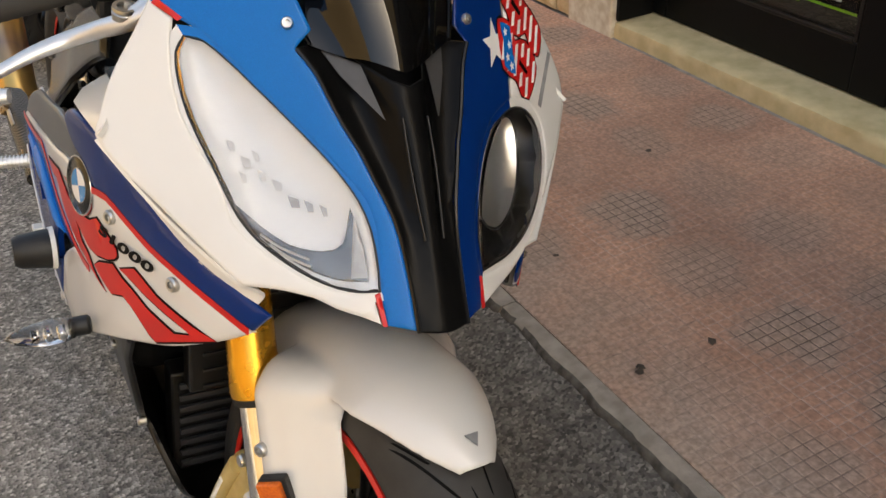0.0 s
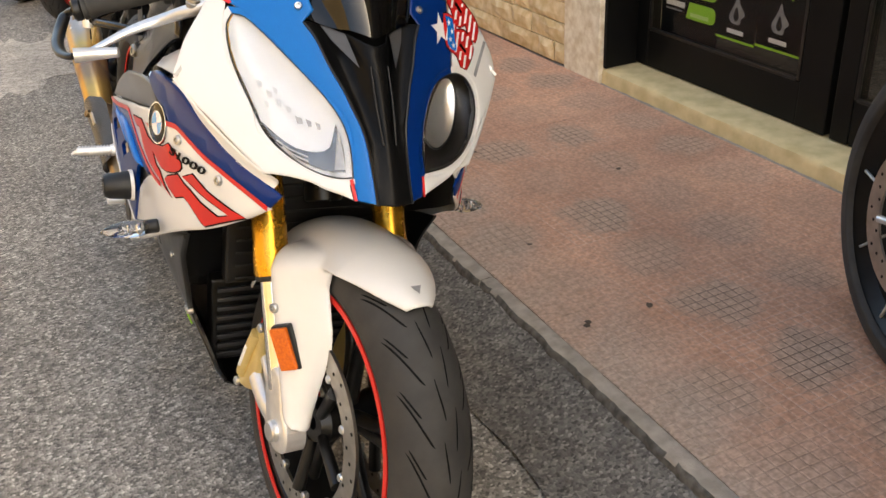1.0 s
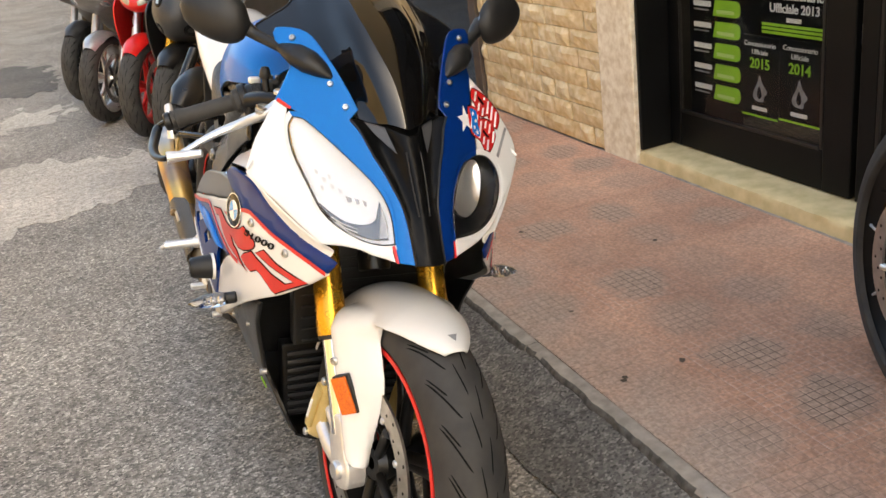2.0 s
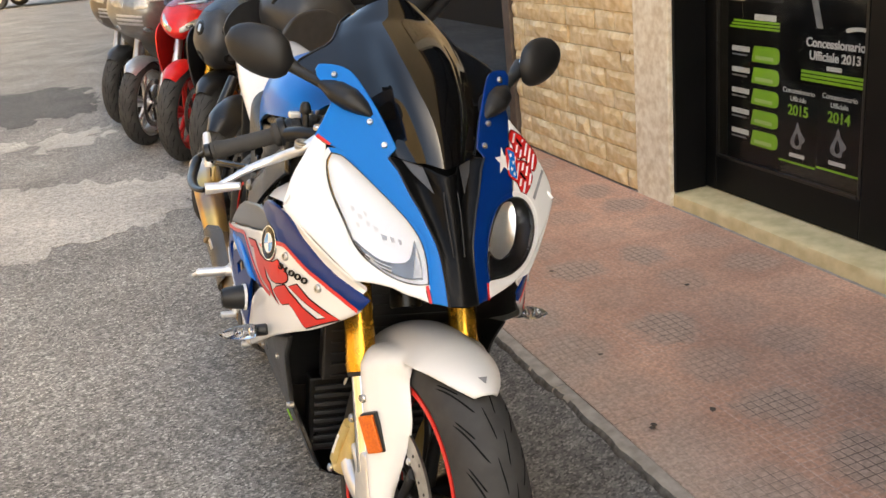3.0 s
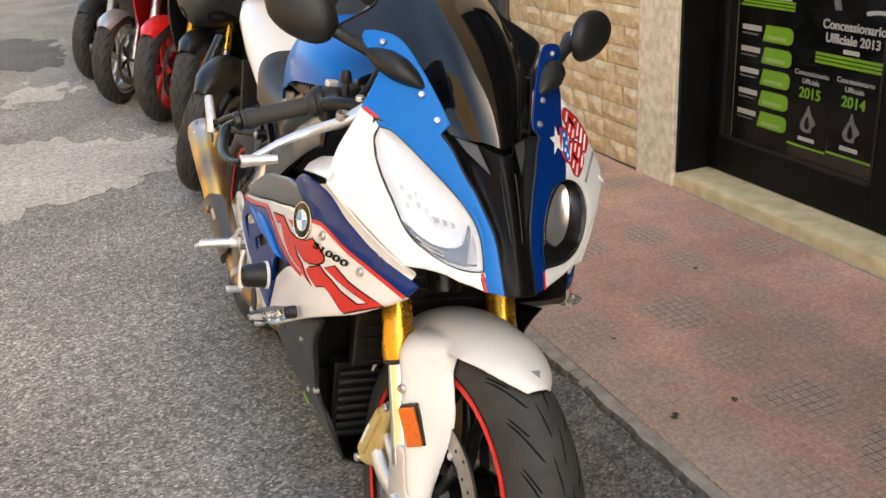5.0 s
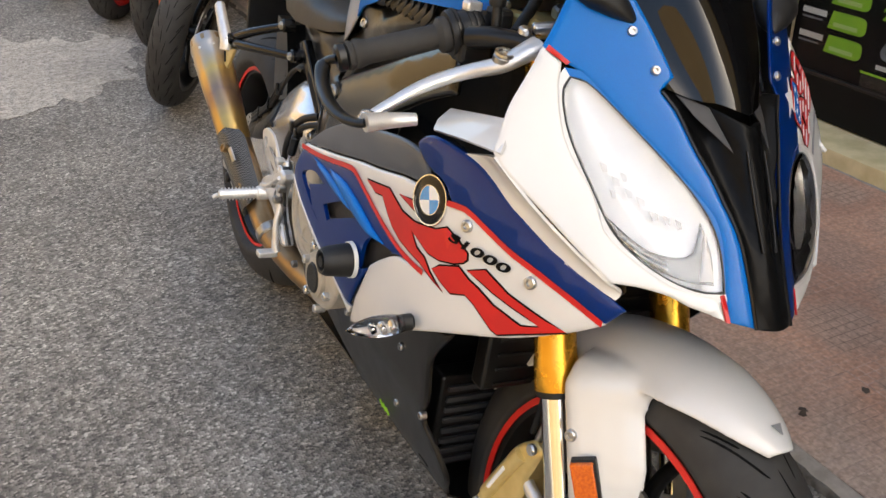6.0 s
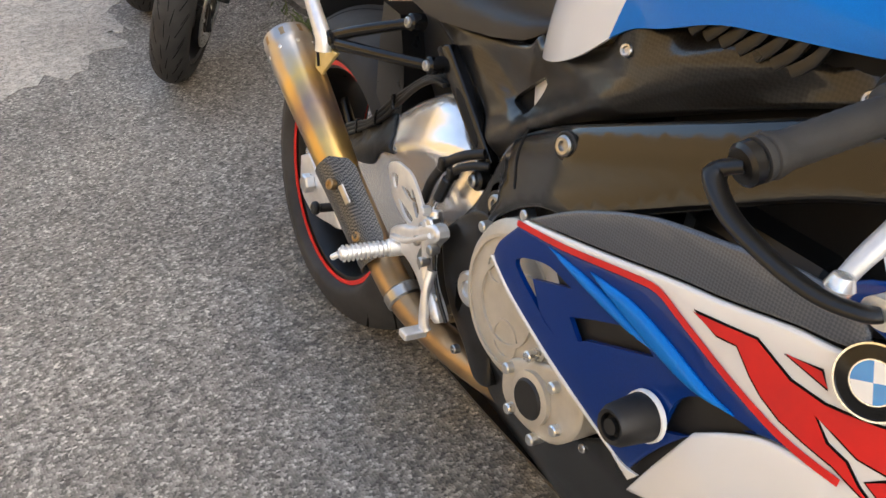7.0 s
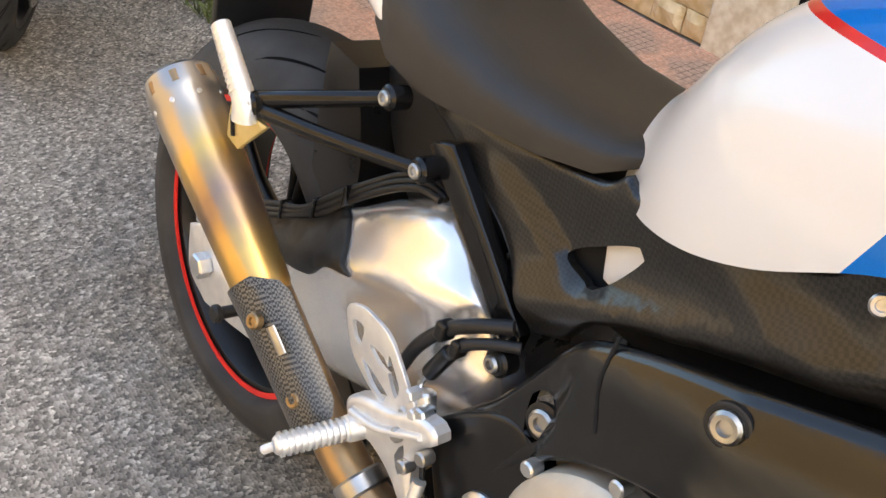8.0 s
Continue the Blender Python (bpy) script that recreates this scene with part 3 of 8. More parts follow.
def kerb(y0, y1):
    """A worn edge stone: a dark upright face and a paler top."""
    n = max(2, int((y1 - y0) / 0.015))
    rows = []
    for i in range(n + 1):
        y = y0 + (y1 - y0) * i / n
        e = 0 if i not in (0, n) else 0.002
        w = 0.009 * noise.noise((0.3, y * 3, 0)) + 0.006 * noise.noise((4.3, y * 14, 0)) + 0.004 * noise.noise((7.3, y * 45, 0))
        h = 0.004 * noise.noise((9.3, y * 2.5, 0)) + 0.003 * noise.noise((2.3, y * 30, 0))
        chip = 0.012 * max(0.0, noise.noise((5.1, y * 9, 0)) - 0.25)
        x = KERB_X + w
        rows.append([(x + 0.012, y, -0.03), (x + 0.006, y, 0.02 + 2 * h), (x + 0.002 + e, y, 0.05), (x + 0.004 + chip + e, y, PAVE_Z - 0.013 + h - chip), (x + 0.011 + chip, y, PAVE_Z - 0.005 + h - e), (KERB_X + KERB_TOP - 0.012, y, PAVE_Z - 0.003 + h * 0.5 - e), (KERB_X + KERB_TOP - 0.002, y, PAVE_Z - 0.005 - e), (KERB_X + KERB_TOP - 0.002, y, -0.03)])
    bm = loft(rows, True)
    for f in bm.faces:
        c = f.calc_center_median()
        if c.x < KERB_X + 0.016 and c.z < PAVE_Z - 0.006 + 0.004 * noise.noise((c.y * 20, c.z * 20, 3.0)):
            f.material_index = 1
    return bm


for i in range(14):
    k = part("kerb", kerb(-3.0 + i * 0.9, -3.0 + i * 0.9 + 0.896), kerb_stone, more=(kerb_face_dark,))
    tagged(k, "worn grey concrete kerb stone with a dark face", "kerb", kind="structure")
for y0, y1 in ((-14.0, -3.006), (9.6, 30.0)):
    tagged(part("kerb", kerb(y0, y1), kerb_stone, more=(kerb_face_dark,)), "worn grey concrete kerb stone with a dark face", "kerb", kind="structure")

# asphalt rising to the kerb; its second sheet is darkened for the bike's shade
edge = [(KERB_X - 0.2 * min(1.0, max(0.05, 2.3 - (8 - i * 0.1))) - 0.04 * noise.noise((1.0, 8 - i * 0.1, 0.0)) - 0.03 * noise.noise((1.0, 31 - i * 0.37, 0.0)), 8 - i * 0.1, 1) for i in range(57, 111)]
gutter_z = lambda u: 0.0008 + 0.056 * min(max((u - KERB_X + 0.24) / 0.25, 0.0), 1.0) ** 1.6
tagged(part("gutter", sheet([(KERB_X + 0.012, 0.9, 1), (KERB_X + 0.012, 8, 1), (KERB_X - 0.24, 8, 1), (KERB_X - 0.24, 0.9, 1)], lambda u, v, d: (u, v, gutter_z(u) + d), 0.002, 0.035, 0.0, (), 0.1), asphalt), "grey asphalt rising to the kerb", "gutter", kind="structure")
tagged(part("gutter", sheet([(KERB_X + 0.012, -3, 1), (KERB_X + 0.012, 2.3, 1)] + edge, lambda u, v, d: (u, v, gutter_z(u) + 0.004 * noise.noise((u * 14, v * 14, 2.0)) * gutter_z(u) / 0.05 + d + 0.003), 0.002, 0.035, 0.0, (), 0.1), shaded_gutter_asphalt), "asphalt rising to the kerb, darkened for the shade beside the motorcycle", "gutter", kind="structure")

# ---- shop front ----
STEP_X = 1.638


def worn_step(y0, y1, z1):
    """A long stone step with a chipped front edge."""
    rows = []
    n = int((y1 - y0) / 0.02)
    for i in range(n + 1):
        y = y0 + (y1 - y0) * i / n
        w = 0.004 * noise.noise((3.3, y * 4, 0)) + 0.0035 * noise.noise((1.7, y * 24, 0))
        chip = 0.02 * max(0.0, noise.noise((8.1, y * 7, 0)) - 0.2)
        x = STEP_X + w
        rows.append([(x + 0.004, y, 0.0), (x, y, z1 - 0.022 - chip), (x + 0.004 + 0.6 * chip, y, z1 - 0.006 - chip * 0.5), (x + 0.016 + chip, y, z1 - 0.001), (1.7, y, z1), (1.86, y, z1), (1.86, y, 0.0)])
    return loft(rows, True)


step = tagged(part("door_step", worn_step(-4.0, 1.664, 0.128), step_stone), "worn yellowish stone door step", "step", kind="structure")
pillar = slab("pillar", WALL_X, 1.98, 1.665, 1.905, 0.06, 3.4, travertine, 0.006, label="weathered travertine pilaster beside the shop door", category="pillar", kind="structure")
slab("wall_stone_backing", WALL_X + 0.05, 2.4, 1.905, 3.06, 0.0, 3.4, step_stone, 0.0, label="wall of rough split golden stone blocks", category="wall", kind="structure")
stone_wall = bpy.data.objects["wall_stone_backing"]
stone_wall.name = "wall_street"
slab("wall_upper", WALL_X, 2.6, -14, 30, 3.4, 7.0, facade_plaster, 0.0, label="plain plastered upper wall of the building", category="wall", kind="structure")
slab("wall_far", WALL_X + 0.02, 2.6, 13.0, 30, 0.0, 3.4, facade_plaster, 0.0, label="plain plastered house wall along the street", category="wall", kind="structure")
slab("wall_opposite", -8.6, -8.0, -25, 40, 0.0, 5.5, opposite_plaster, 0.0, label="plain plastered house wall across the street", category="wall", kind="structure")
slab("wall_near", WALL_X, 2.6, -14, -4.02, 0.0, 3.4, facade_plaster, 0.0, label="plain plastered house wall along the street", category="wall", kind="structure")

# garage opening past the stone wall, its gloom painted near-black, with its iron post
opening = slab("garage_back", 3.6, 3.7, 3.0, 13.1, 0.0, 3.4, dark_void, 0.0, label="back wall coloured near-black for the unlit interior behind the open shop gate", category="wall", kind="structure")
slab("garage_side", 2.6, 3.6, 13.0, 13.1, 0.0, 3.4, dark_void, 0.0, label="side wall of the shop interior, coloured near-black for its shade", category="wall", kind="structure")
slab("garage_ceiling", 2.0, 3.6, 3.06, 13.0, 3.3, 3.39, dark_void, 0.0, label="ceiling of the shop interior, coloured near-black for its shade", category="ceiling", kind="structure")
# dark slab added in place of the dim clutter behind the gate
slab("garage_floor", 1.6, 3.6, 3.065, 13.0, 0.05, PAVE_Z + 0.004, dark_asphalt, 0.0, label="dark floor slab added behind the open gate", category="floor", kind="structure")
post = thing("gate_post", "dark brown iron gate post beside the stone wall", "post")
part("upright", box(1.655, 3.11, 1.74, 0.085, 0.085, 3.3, 0.006), material("brown_iron", (0.13, 0.095, 0.07), 0.6, color2=(0.09, 0.065, 0.05), scale=20), post)
part("base_plate", box(1.655, 3.11, 0.082, 0.12, 0.12, 0.012, 0.002), black_satin, post)


def door(y0, y1, posters):
    d = thing("door_1" if posters else "door_2", "black framed glazed shop door" + (" with dealer notices inside the glass" if posters else ""), "door", kind="structure")
    f, z0, z1 = DOOR_X, 0.132, 2.6
    g0, g1 = y0 + 0.12, y1 - 0.07
    part("stile", box(f + 0.03, (y0 + g0) / 2, (z0 + z1) / 2, 0.06, g0 - y0 - 0.002, z1 - z0, 0.004), door_black, d)
    part("stile", box(f + 0.03, (y1 + g1) / 2, (z0 + z1) / 2, 0.06, y1 - g1 - 0.002, z1 - z0, 0.004), door_black, d)
    part("bottom_rail", box(f + 0.03, (g0 + g1) / 2, z0 + 0.0675, 0.056, g1 - g0, 0.135, 0.003), door_black, d)
    part("top_rail", box(f + 0.03, (g0 + g1) / 2, z1 - 0.06, 0.056, g1 - g0, 0.12, 0.003), door_black, d)
    pane = part("pane", box(f + 0.012, (g0 + g1) / 2, (z0 + z1) / 2 + 0.006, 0.006, g1 - g0 - 0.002, z1 - z0 - 0.262, 0.0), door_glass, d, "clear reflecting window pane")
    pane.visible_shadow = False
    for y, s in ((g0, 1), (g1, -1)):
        part("glazing_bead", box(f + 0.004, y + s * 0.006, (z0 + z1) / 2, 0.01, 0.012, z1 - z0 - 0.28, 0.002), black_satin, d)
    part("glazing_bead", box(f + 0.004, (g0 + g1) / 2, z0 + 0.142, 0.012, g1 - g0 - 0.026, 0.012, 0.002), black_satin, d)
    return d


door_1 = door(0.73, 1.66, True)
door_2 = door(-0.35, 0.71, False)
slab("door_head", 1.7, 2.3, -4.0, 1.664, 2.6, 3.4, door_black, 0.0, label="black shop fascia above the doors", category="fascia", kind="structure")
slab("door_lining", 1.64, 1.782, 1.648, 1.664, 0.131, 2.6, door_black, 0.003, label="black metal door lining beside the pilaster", category="door frame", kind="structure")
slab("shop_front", 1.78, 1.86, -4.0, -0.36, 0.131, 2.6, door_black, 0.0, label="black closed shop front panel", category="shop front", kind="structure")
slab("shop_floor", 1.86, 4.5, -4.0, 3.0, -0.05, 0.128, dark_asphalt, 0.0, label="dark shop floor", category="floor", kind="structure")
# walls and ceiling carry the shade of the shop's inside in their colour
slab("shop_back_wall", 4.4, 4.5, -4.0, 3.0, 0.128, 3.4, dark_void, 0.0, label="back wall of the shop, coloured near-black for its shade", category="wall", kind="structure")
slab("shop_side_wall", 1.862, 4.4, 1.7, 1.95, 0.128, 3.3, dark_void, 0.0, label="side wall of the shop, coloured near-black for its shade", category="wall", kind="structure")
slab("shop_ceiling", 2.31, 4.4, -4.0, 3.0, 3.3, 3.4, dark_void, 0.0, label="shop ceiling, coloured near-black for its shade", category="ceiling", kind="structure")


# ---- notices inside the door glass ----
def flat(name, y0, y1, z0, z1, x, mat, parent, label="", slant=0.0):
    """A printed area; y0 is its end towards the stone wall."""
    s = slant
    y0, y1, z0, z1 = 0.944 * y0 - 0.0724, 0.944 * y1 - 0.0724, 0.944 * z0 + 0.0712, 0.944 * z1 + 0.0712
    return part(name, sheet([(y0 - s, z1, 1), (y0, z0, 1), (y1, z0, 1), (y1 - s, z1, 1)], lambda u, v, d: (x - d, u, v), 0.0006, 0.2, 0.0, (), 0.5), mat, parent, label)


def yz_text(y, z, x):
    return Matrix.Translation((x, 0.944 * y - 0.0724, 0.944 * z + 0.0712)) @ Matrix(((0, 0, -1, 0), (-1, 0, 0, 0), (0, 1, 0, 0), (0, 0, 0, 1)))


PX = DOOR_X + 0.024  # the notices stand just behind the pane


def notice(year, y0, y1, z0, z1, label, title_mat, year_mat, big):
    p = thing("dealer_notice", label, "notice", group="notices in the door")
    flat("card", y0, y1, z0, z1, PX, black_print, p)
    w = y0 - y1
    m = (y0 + y1) / 2
    if big:
        lettering("Concessionario", 0.041, yz_text(m, z1 - 0.045, PX - 0.003), title_mat, p, bold=0.0009)
        lettering("Ufficiale " + year, 0.041, yz_text(m, z1 - 0.09, PX - 0.003), title_mat, p, bold=0.0009)
        flat("brand_bar", m + 0.035, m - 0.035, z1 - 0.135, z1 - 0.12, PX - 0.003, white_print, p)
        for k in range(3):
            flat("stripe", y0, y1, z0 + 0.004 + k * 0.014, z0 + 0.014 + k * 0.014, PX - 0.003, green_print, p, "lime green printed stripe")
    else:
        lettering("Concessionario", 0.0245, yz_text(m, z1 - 0.028, PX - 0.003), title_mat, p)
        lettering("Ufficiale", 0.0245, yz_text(m, z1 - 0.057, PX - 0.003), title_mat, p)
        lettering(year, 0.05, yz_text(m, z1 - 0.1, PX - 0.003), year_mat, p, bold=0.001)
        # a pale machine drawn as plain shapes
        part("picture", sheet([(m + 0.035, z0 + 0.085), (m + 0.012, z0 + 0.13), (m, z0 + 0.16), (m - 0.014, z0 + 0.13), (m - 0.04, z0 + 0.1), (m - 0.022, z0 + 0.08), (m - 0.02, z0 + 0.062), (m + 0.02, z0 + 0.062)], lambda u, v, d: (PX - 0.003 - d, 0.944 * u - 0.0724, 0.944 * v + 0.0712), 0.0006, 0.1, 0.0), grey_print, p)
        part("picture_shade", sheet([(m + 0.012, z0 + 0.085), (m, z0 + 0.12), (m - 0.013, z0 + 0.085), (m, z0 + 0.07)], lambda u, v, d: (PX - 0.0045 - d, 0.944 * u - 0.0724, 0.944 * v + 0.0712), 0.0006, 0.1, 0.0), black_print, p)
        flat("brand_bar", m + 0.04, m - 0.04, z0 + 0.026, z0 + 0.041, PX - 0.003, white_print, p)
        flat("stripe", y0, y1, z0, z0 + 0.008, PX - 0.003, green_print, p, "lime green printed stripe")
    return p


notice("2013", 1.30, 0.985, 0.575, 0.76, "black dealer notice for 2013 with lime stripes", white_print, green_print, True)
notice("2015", 1.405, 1.215, 0.262, 0.562, "black dealer notice for 2015 with a pale machine picture", white_print, green_print, False)
notice("2014", 1.21, 1.01, 0.272, 0.566, "black dealer notice for 2014 with a pale machine picture", white_print, green_print, False)
wheel_poster = thing("wheel_poster", "dark poster of a wheel rim and a fork leg", "poster")
flat("card", 1.405, 0.985, 0.566, 0.87, PX + 0.003, black_print, wheel_poster)
part("rim_print", sheet([(1.04 + 0.2 * math.cos(radians(a)), 0.58 + 0.2 * math.sin(radians(a))) for a in range(72, 181, 12)] + [(1.04 + 0.187 * math.cos(radians(a)), 0.58 + 0.187 * math.sin(radians(a))) for a in range(180, 71, -12)], lambda u, v, d: (PX + 0.001 - d, 0.944 * u - 0.0724, 0.944 * v + 0.0712), 0.0006, 0.1, 0.0), white_print, wheel_poster)
flat("fork_print", 1.235, 1.205, 0.765, 0.868, PX + 0.001, grey_print, wheel_poster, slant=-0.03)
board = thing("service_board", "dark notice board with five lime green rounded tabs", "notice")
flat("card", 1.72, 1.405, 0.21, 0.84, PX + 0.003, black_print, board)
flat("brand_bar", 1.56, 1.44, 0.772, 0.795, PX, white_print, board)
for k in range(3):
    flat("stripe", 1.705 - 0.012 * k, 1.42, 0.738 + k * 0.012, 0.746 + k * 0.012, PX, green_print, board, "lime green printed stripe")
for k in range(5):
    z = 0.645 - 0.0815 * k
    part("tab", sheet([(1.575, z - 0.028, 1), (1.44, z - 0.028), (1.42, z - 0.016), (1.42, z + 0.02), (1.436, z + 0.032), (1.56, z + 0.032, 1)], lambda u, v, d: (PX - d, 0.944 * u - 0.0724, 0.944 * v + 0.0712), 0.0006, 0.1, 0.0), green_print, board, "lime green rounded tab")
    flat("tab_line", 1.55, 1.45, z - 0.018, z - 0.004, PX - 0.002, material("pale_green_print", (0.5, 0.72, 0.25), 0.5) if k == 0 else bpy.data.materials["pale_green_print"], board)
    flat("title_bar", 1.69, 1.585, z + 0.004, z + 0.024, PX, white_print, board)
    flat("title_line", 1.69, 1.6, z - 0.012, z - 0.006, PX, grey_print, board)


# ---- the motorcycle: x to its left, y to its tail, z up ----
BIKE = pose(-0.06, 0, 0, 0, 10.5, -0.3)
bike = thing("motorcycle", "white, blue and red sport motorcycle leaning on its side stand", "motorcycle", BIKE)
half = table([-0.12, -0.06, -0.015, 0.025, 0.07, 0.161, 0.225, 0.34, 0.43, 0.657, 0.9], [0.029, 0.092, 0.133, 0.165, 0.19, 0.226, 0.242, 0.251, 0.253, 0.2515, 0.238])


def side(y, z, d=0.0):
    """The skin of the right side fairing; d: outwards."""
    return (-(half(y) - min(max(0.5 - z, 0), 0.3) * 0.15) - d, y, z)


def nose(x, z, d=0.0):
    return (x, -0.548 + 0.60 * math.sqrt(x * x + 0.000225) + 0.62 * z - d * 0.8, z)


def tail_x(y):
    return float(np.interp(y, [0.3, 0.5, 0.62, 0.74, 0.86, 0.95, 1.2], [0.192, 0.19, 0.182, 0.15, 0.118, 0.11, 0.102]))


def tail(y, z, d=0.0):
    return (-tail_x(y) - d - 0.25 * max(0, 0.72 - z) * (1 if y < 0.75 else 0.3), y, z)


def both(name, outline, place, mat, label="", thick=0.003, grid=0.02, roll=0.004, holes=(), step=0.008, lift=0.0, left=True):
    part(name, sheet(outline, place, thick, grid, roll, holes, step, lift), mat, bike, label)
    if left:
        part(name, mirror(sheet(outline, place, thick, grid, roll, holes, step, lift)), mat, bike, label)


intake_black = material("intake_black", (0.004, 0.004, 0.0042), 0.3, color2=(0.006, 0.006, 0.006), scale=40, spec=0.1)
# lighter grey paints the sky's sheen on the upward intake facets
facet_sheen = material("facet_sheen", (0.055, 0.055, 0.057), 0.4, color2=(0.065, 0.065, 0.067), scale=60)
# nose: white cheeks, blue panels, lamps, black centre
HEAD_R = [(-0.17, 0.909), (-0.156, 0.903), (-0.138, 0.885), (-0.12, 0.866), (-0.102, 0.849), (-0.084, 0.83), (-0.067, 0.811), (-0.053, 0.793), (-0.049, 0.774), (-0.0495, 0.752), (-0.051, 0.729, 1), (-0.065, 0.7265), (-0.08, 0.727), (-0.097, 0.731), (-0.117, 0.742), (-0.136, 0.756), (-0.148, 0.768), (-0.15, 0.785), (-0.155, 0.804), (-0.167, 0.826), (-0.174, 0.846), (-0.1755, 0.87), (-0.174, 0.89)]
HEAD_L = [(0.143, 0.837), (0.168, 0.829), (0.186, 0.809), (0.186, 0.781), (0.17, 0.755), (0.14, 0.733), (0.108, 0.724), (0.058, 0.729, 1), (0.0565, 0.75), (0.066, 0.777), (0.083, 0.809), (0.11, 0.83)]
def eased(outline):
    n = len(outline)
    return [p if len(p) == 3 else tuple(0.25 * outline[i - 1][k] + 0.5 * p[k] + 0.25 * outline[(i + 1) % n][k] for k in (0, 1)) for i, p in enumerate(outline)]


V_EDGE = [(-0.084, 0.902, 1), (-0.073, 0.887), (-0.066, 0.87), (-0.058, 0.85), (-0.0475, 0.83), (-0.04, 0.81), (-0.032, 0.79), (-0.0275, 0.77), (-0.0255, 0.745), (-0.0245, 0.72), (-0.0245, 0.7, 1)]


def grown(outline, g):
    """The outline moved outwards by g."""
    pts = [tuple(p) if len(p) == 3 else (*p, 0) for p in outline]
    n = len(pts)
    area = sum(a[0] * b[1] - b[0] * a[1] for a, b in zip(pts, pts[1:] + pts[:1]))
    s = 1 if area > 0 else -1
    out = []
    for i in range(n):
        tx, ty = pts[(i + 1) % n][0] - pts[i - 1][0], pts[(i + 1) % n][1] - pts[i - 1][1]
        m = math.hypot(tx, ty)
        out.append((pts[i][0] + s * ty / m * g, pts[i][1] - s * tx / m * g, pts[i][2]))
    return out


HEAD_R, HEAD_L = grown(eased(eased(HEAD_R)), 0.0018), grown(eased(HEAD_L), 0.001)
part("cheek_panel", sheet([(-0.188, 0.9245, 1), (-0.1725, 0.9135, 1), (-0.1775, 0.89), (-0.179, 0.868), (-0.1775, 0.846), (-0.17, 0.823), (-0.158, 0.801), (-0.1535, 0.785), (-0.1515, 0.767), (-0.139, 0.753), (-0.119, 0.7385), (-0.098, 0.7275), (-0.08, 0.7235), (-0.065, 0.723), (-0.0545, 0.7245, 1), (-0.0515, 0.7025, 1), (-0.066, 0.7065), (-0.083, 0.71), (-0.098, 0.716), (-0.125, 0.7195), (-0.152, 0.719, 1), (-0.18, 0.746), (-0.21, 0.777), (-0.235, 0.802), (-0.244, 0.818), (-0.238, 0.834), (-0.225, 0.864), (-0.203, 0.899)], nose), white_paint, bike, "glossy white fairing cheek")
part("cheek_panel", sheet([(0.16, 0.955, 1), (0.2, 0.915), (0.232, 0.87), (0.246, 0.836), (0.24, 0.81), (0.206, 0.772), (0.15, 0.73), (0.112, 0.713), (0.0515, 0.7025, 1), (0.0545, 0.7245, 1), (0.108, 0.72), (0.143, 0.73), (0.1735, 0.7525), (0.19, 0.78), (0.19, 0.811), (0.17, 0.8335), (0.146, 0.842, 1), (0.152, 0.88), (0.156, 0.93)], nose), white_paint, bike, "glossy white fairing cheek")
TOP = [(-0.188, 0.9245, 1), (-0.17, 0.955), (-0.158, 0.985), (-0.176, 1.015), (-0.172, 1.034), (-0.128, 1.03), (-0.1, 0.989), (-0.08, 0.945), (-0.07, 0.917, 1)]
part("nose_panel", sheet(V_EDGE[:-1] + [(-0.0245, 0.7, 1), (-0.0465, 0.702, 1), (-0.0485, 0.7265, 1), (-0.046, 0.752), (-0.0455, 0.775), (-0.05, 0.795), (-0.0645, 0.8135), (-0.0815, 0.8325), (-0.0995, 0.8515), (-0.1175, 0.8685), (-0.1355, 0.8875), (-0.155, 0.9065), (-0.17, 0.9135, 1)] + TOP, nose), blue_paint, bike, "bright metallic blue nose panel")
part("nose_panel", sheet([(-x, z, *c) for x, z, *c in V_EDGE[:-1]] + [(0.0245, 0.7, 1), (0.0465, 0.702, 1), (0.0535, 0.7265, 1), (0.053, 0.751), (0.063, 0.779), (0.08, 0.812), (0.108, 0.834), (0.143, 0.842, 1), (0.149, 0.88), (0.153, 0.93), (0.16, 0.958, 1)] + [(-x, z, *c) for x, z, *c in TOP[2:]], nose), dark_blue_paint, bike, "deep blue nose panel")
for s in (-1, 1):
    part("nose_stripe", sheet([(s * 0.0475, 0.702, 1), (s * 0.051, 0.702, 1), (s * 0.0535, 0.7245, 1), (s * 0.0495, 0.7265, 1)], nose, 0.003, 0.02, 0.0, lift=0.0006), red_paint, bike, "thin red pinstripe")
part("nose_stripe", sheet([(-0.1875, 0.923, 1), (-0.17, 0.912, 1), (-0.166, 0.915, 1), (-0.184, 0.928, 1)], nose, 0.0006, 0.02, 0.0, lift=0.0012), red_paint, bike, "thin red pinstripe")


def centre_place(x, z, d=0.0):
    w = float(np.interp(z, [0.7, 0.77, 0.81, 0.85, 0.887, 0.902], [0.0245, 0.0275, 0.04, 0.058, 0.073, 0.084]))
    u = abs(x) / w
    sc = float(np.interp(z, [0.7, 0.76, 0.82, 0.9], [0.0, 0.006, 0.02, 0.03]))
    r = sc * max(0.0, math.sin(math.pi * min(max((u - 0.22) / 0.78, 0), 1))) ** 0.8
    p = nose(x, z, d)
    return (p[0], p[1] + r, p[2])


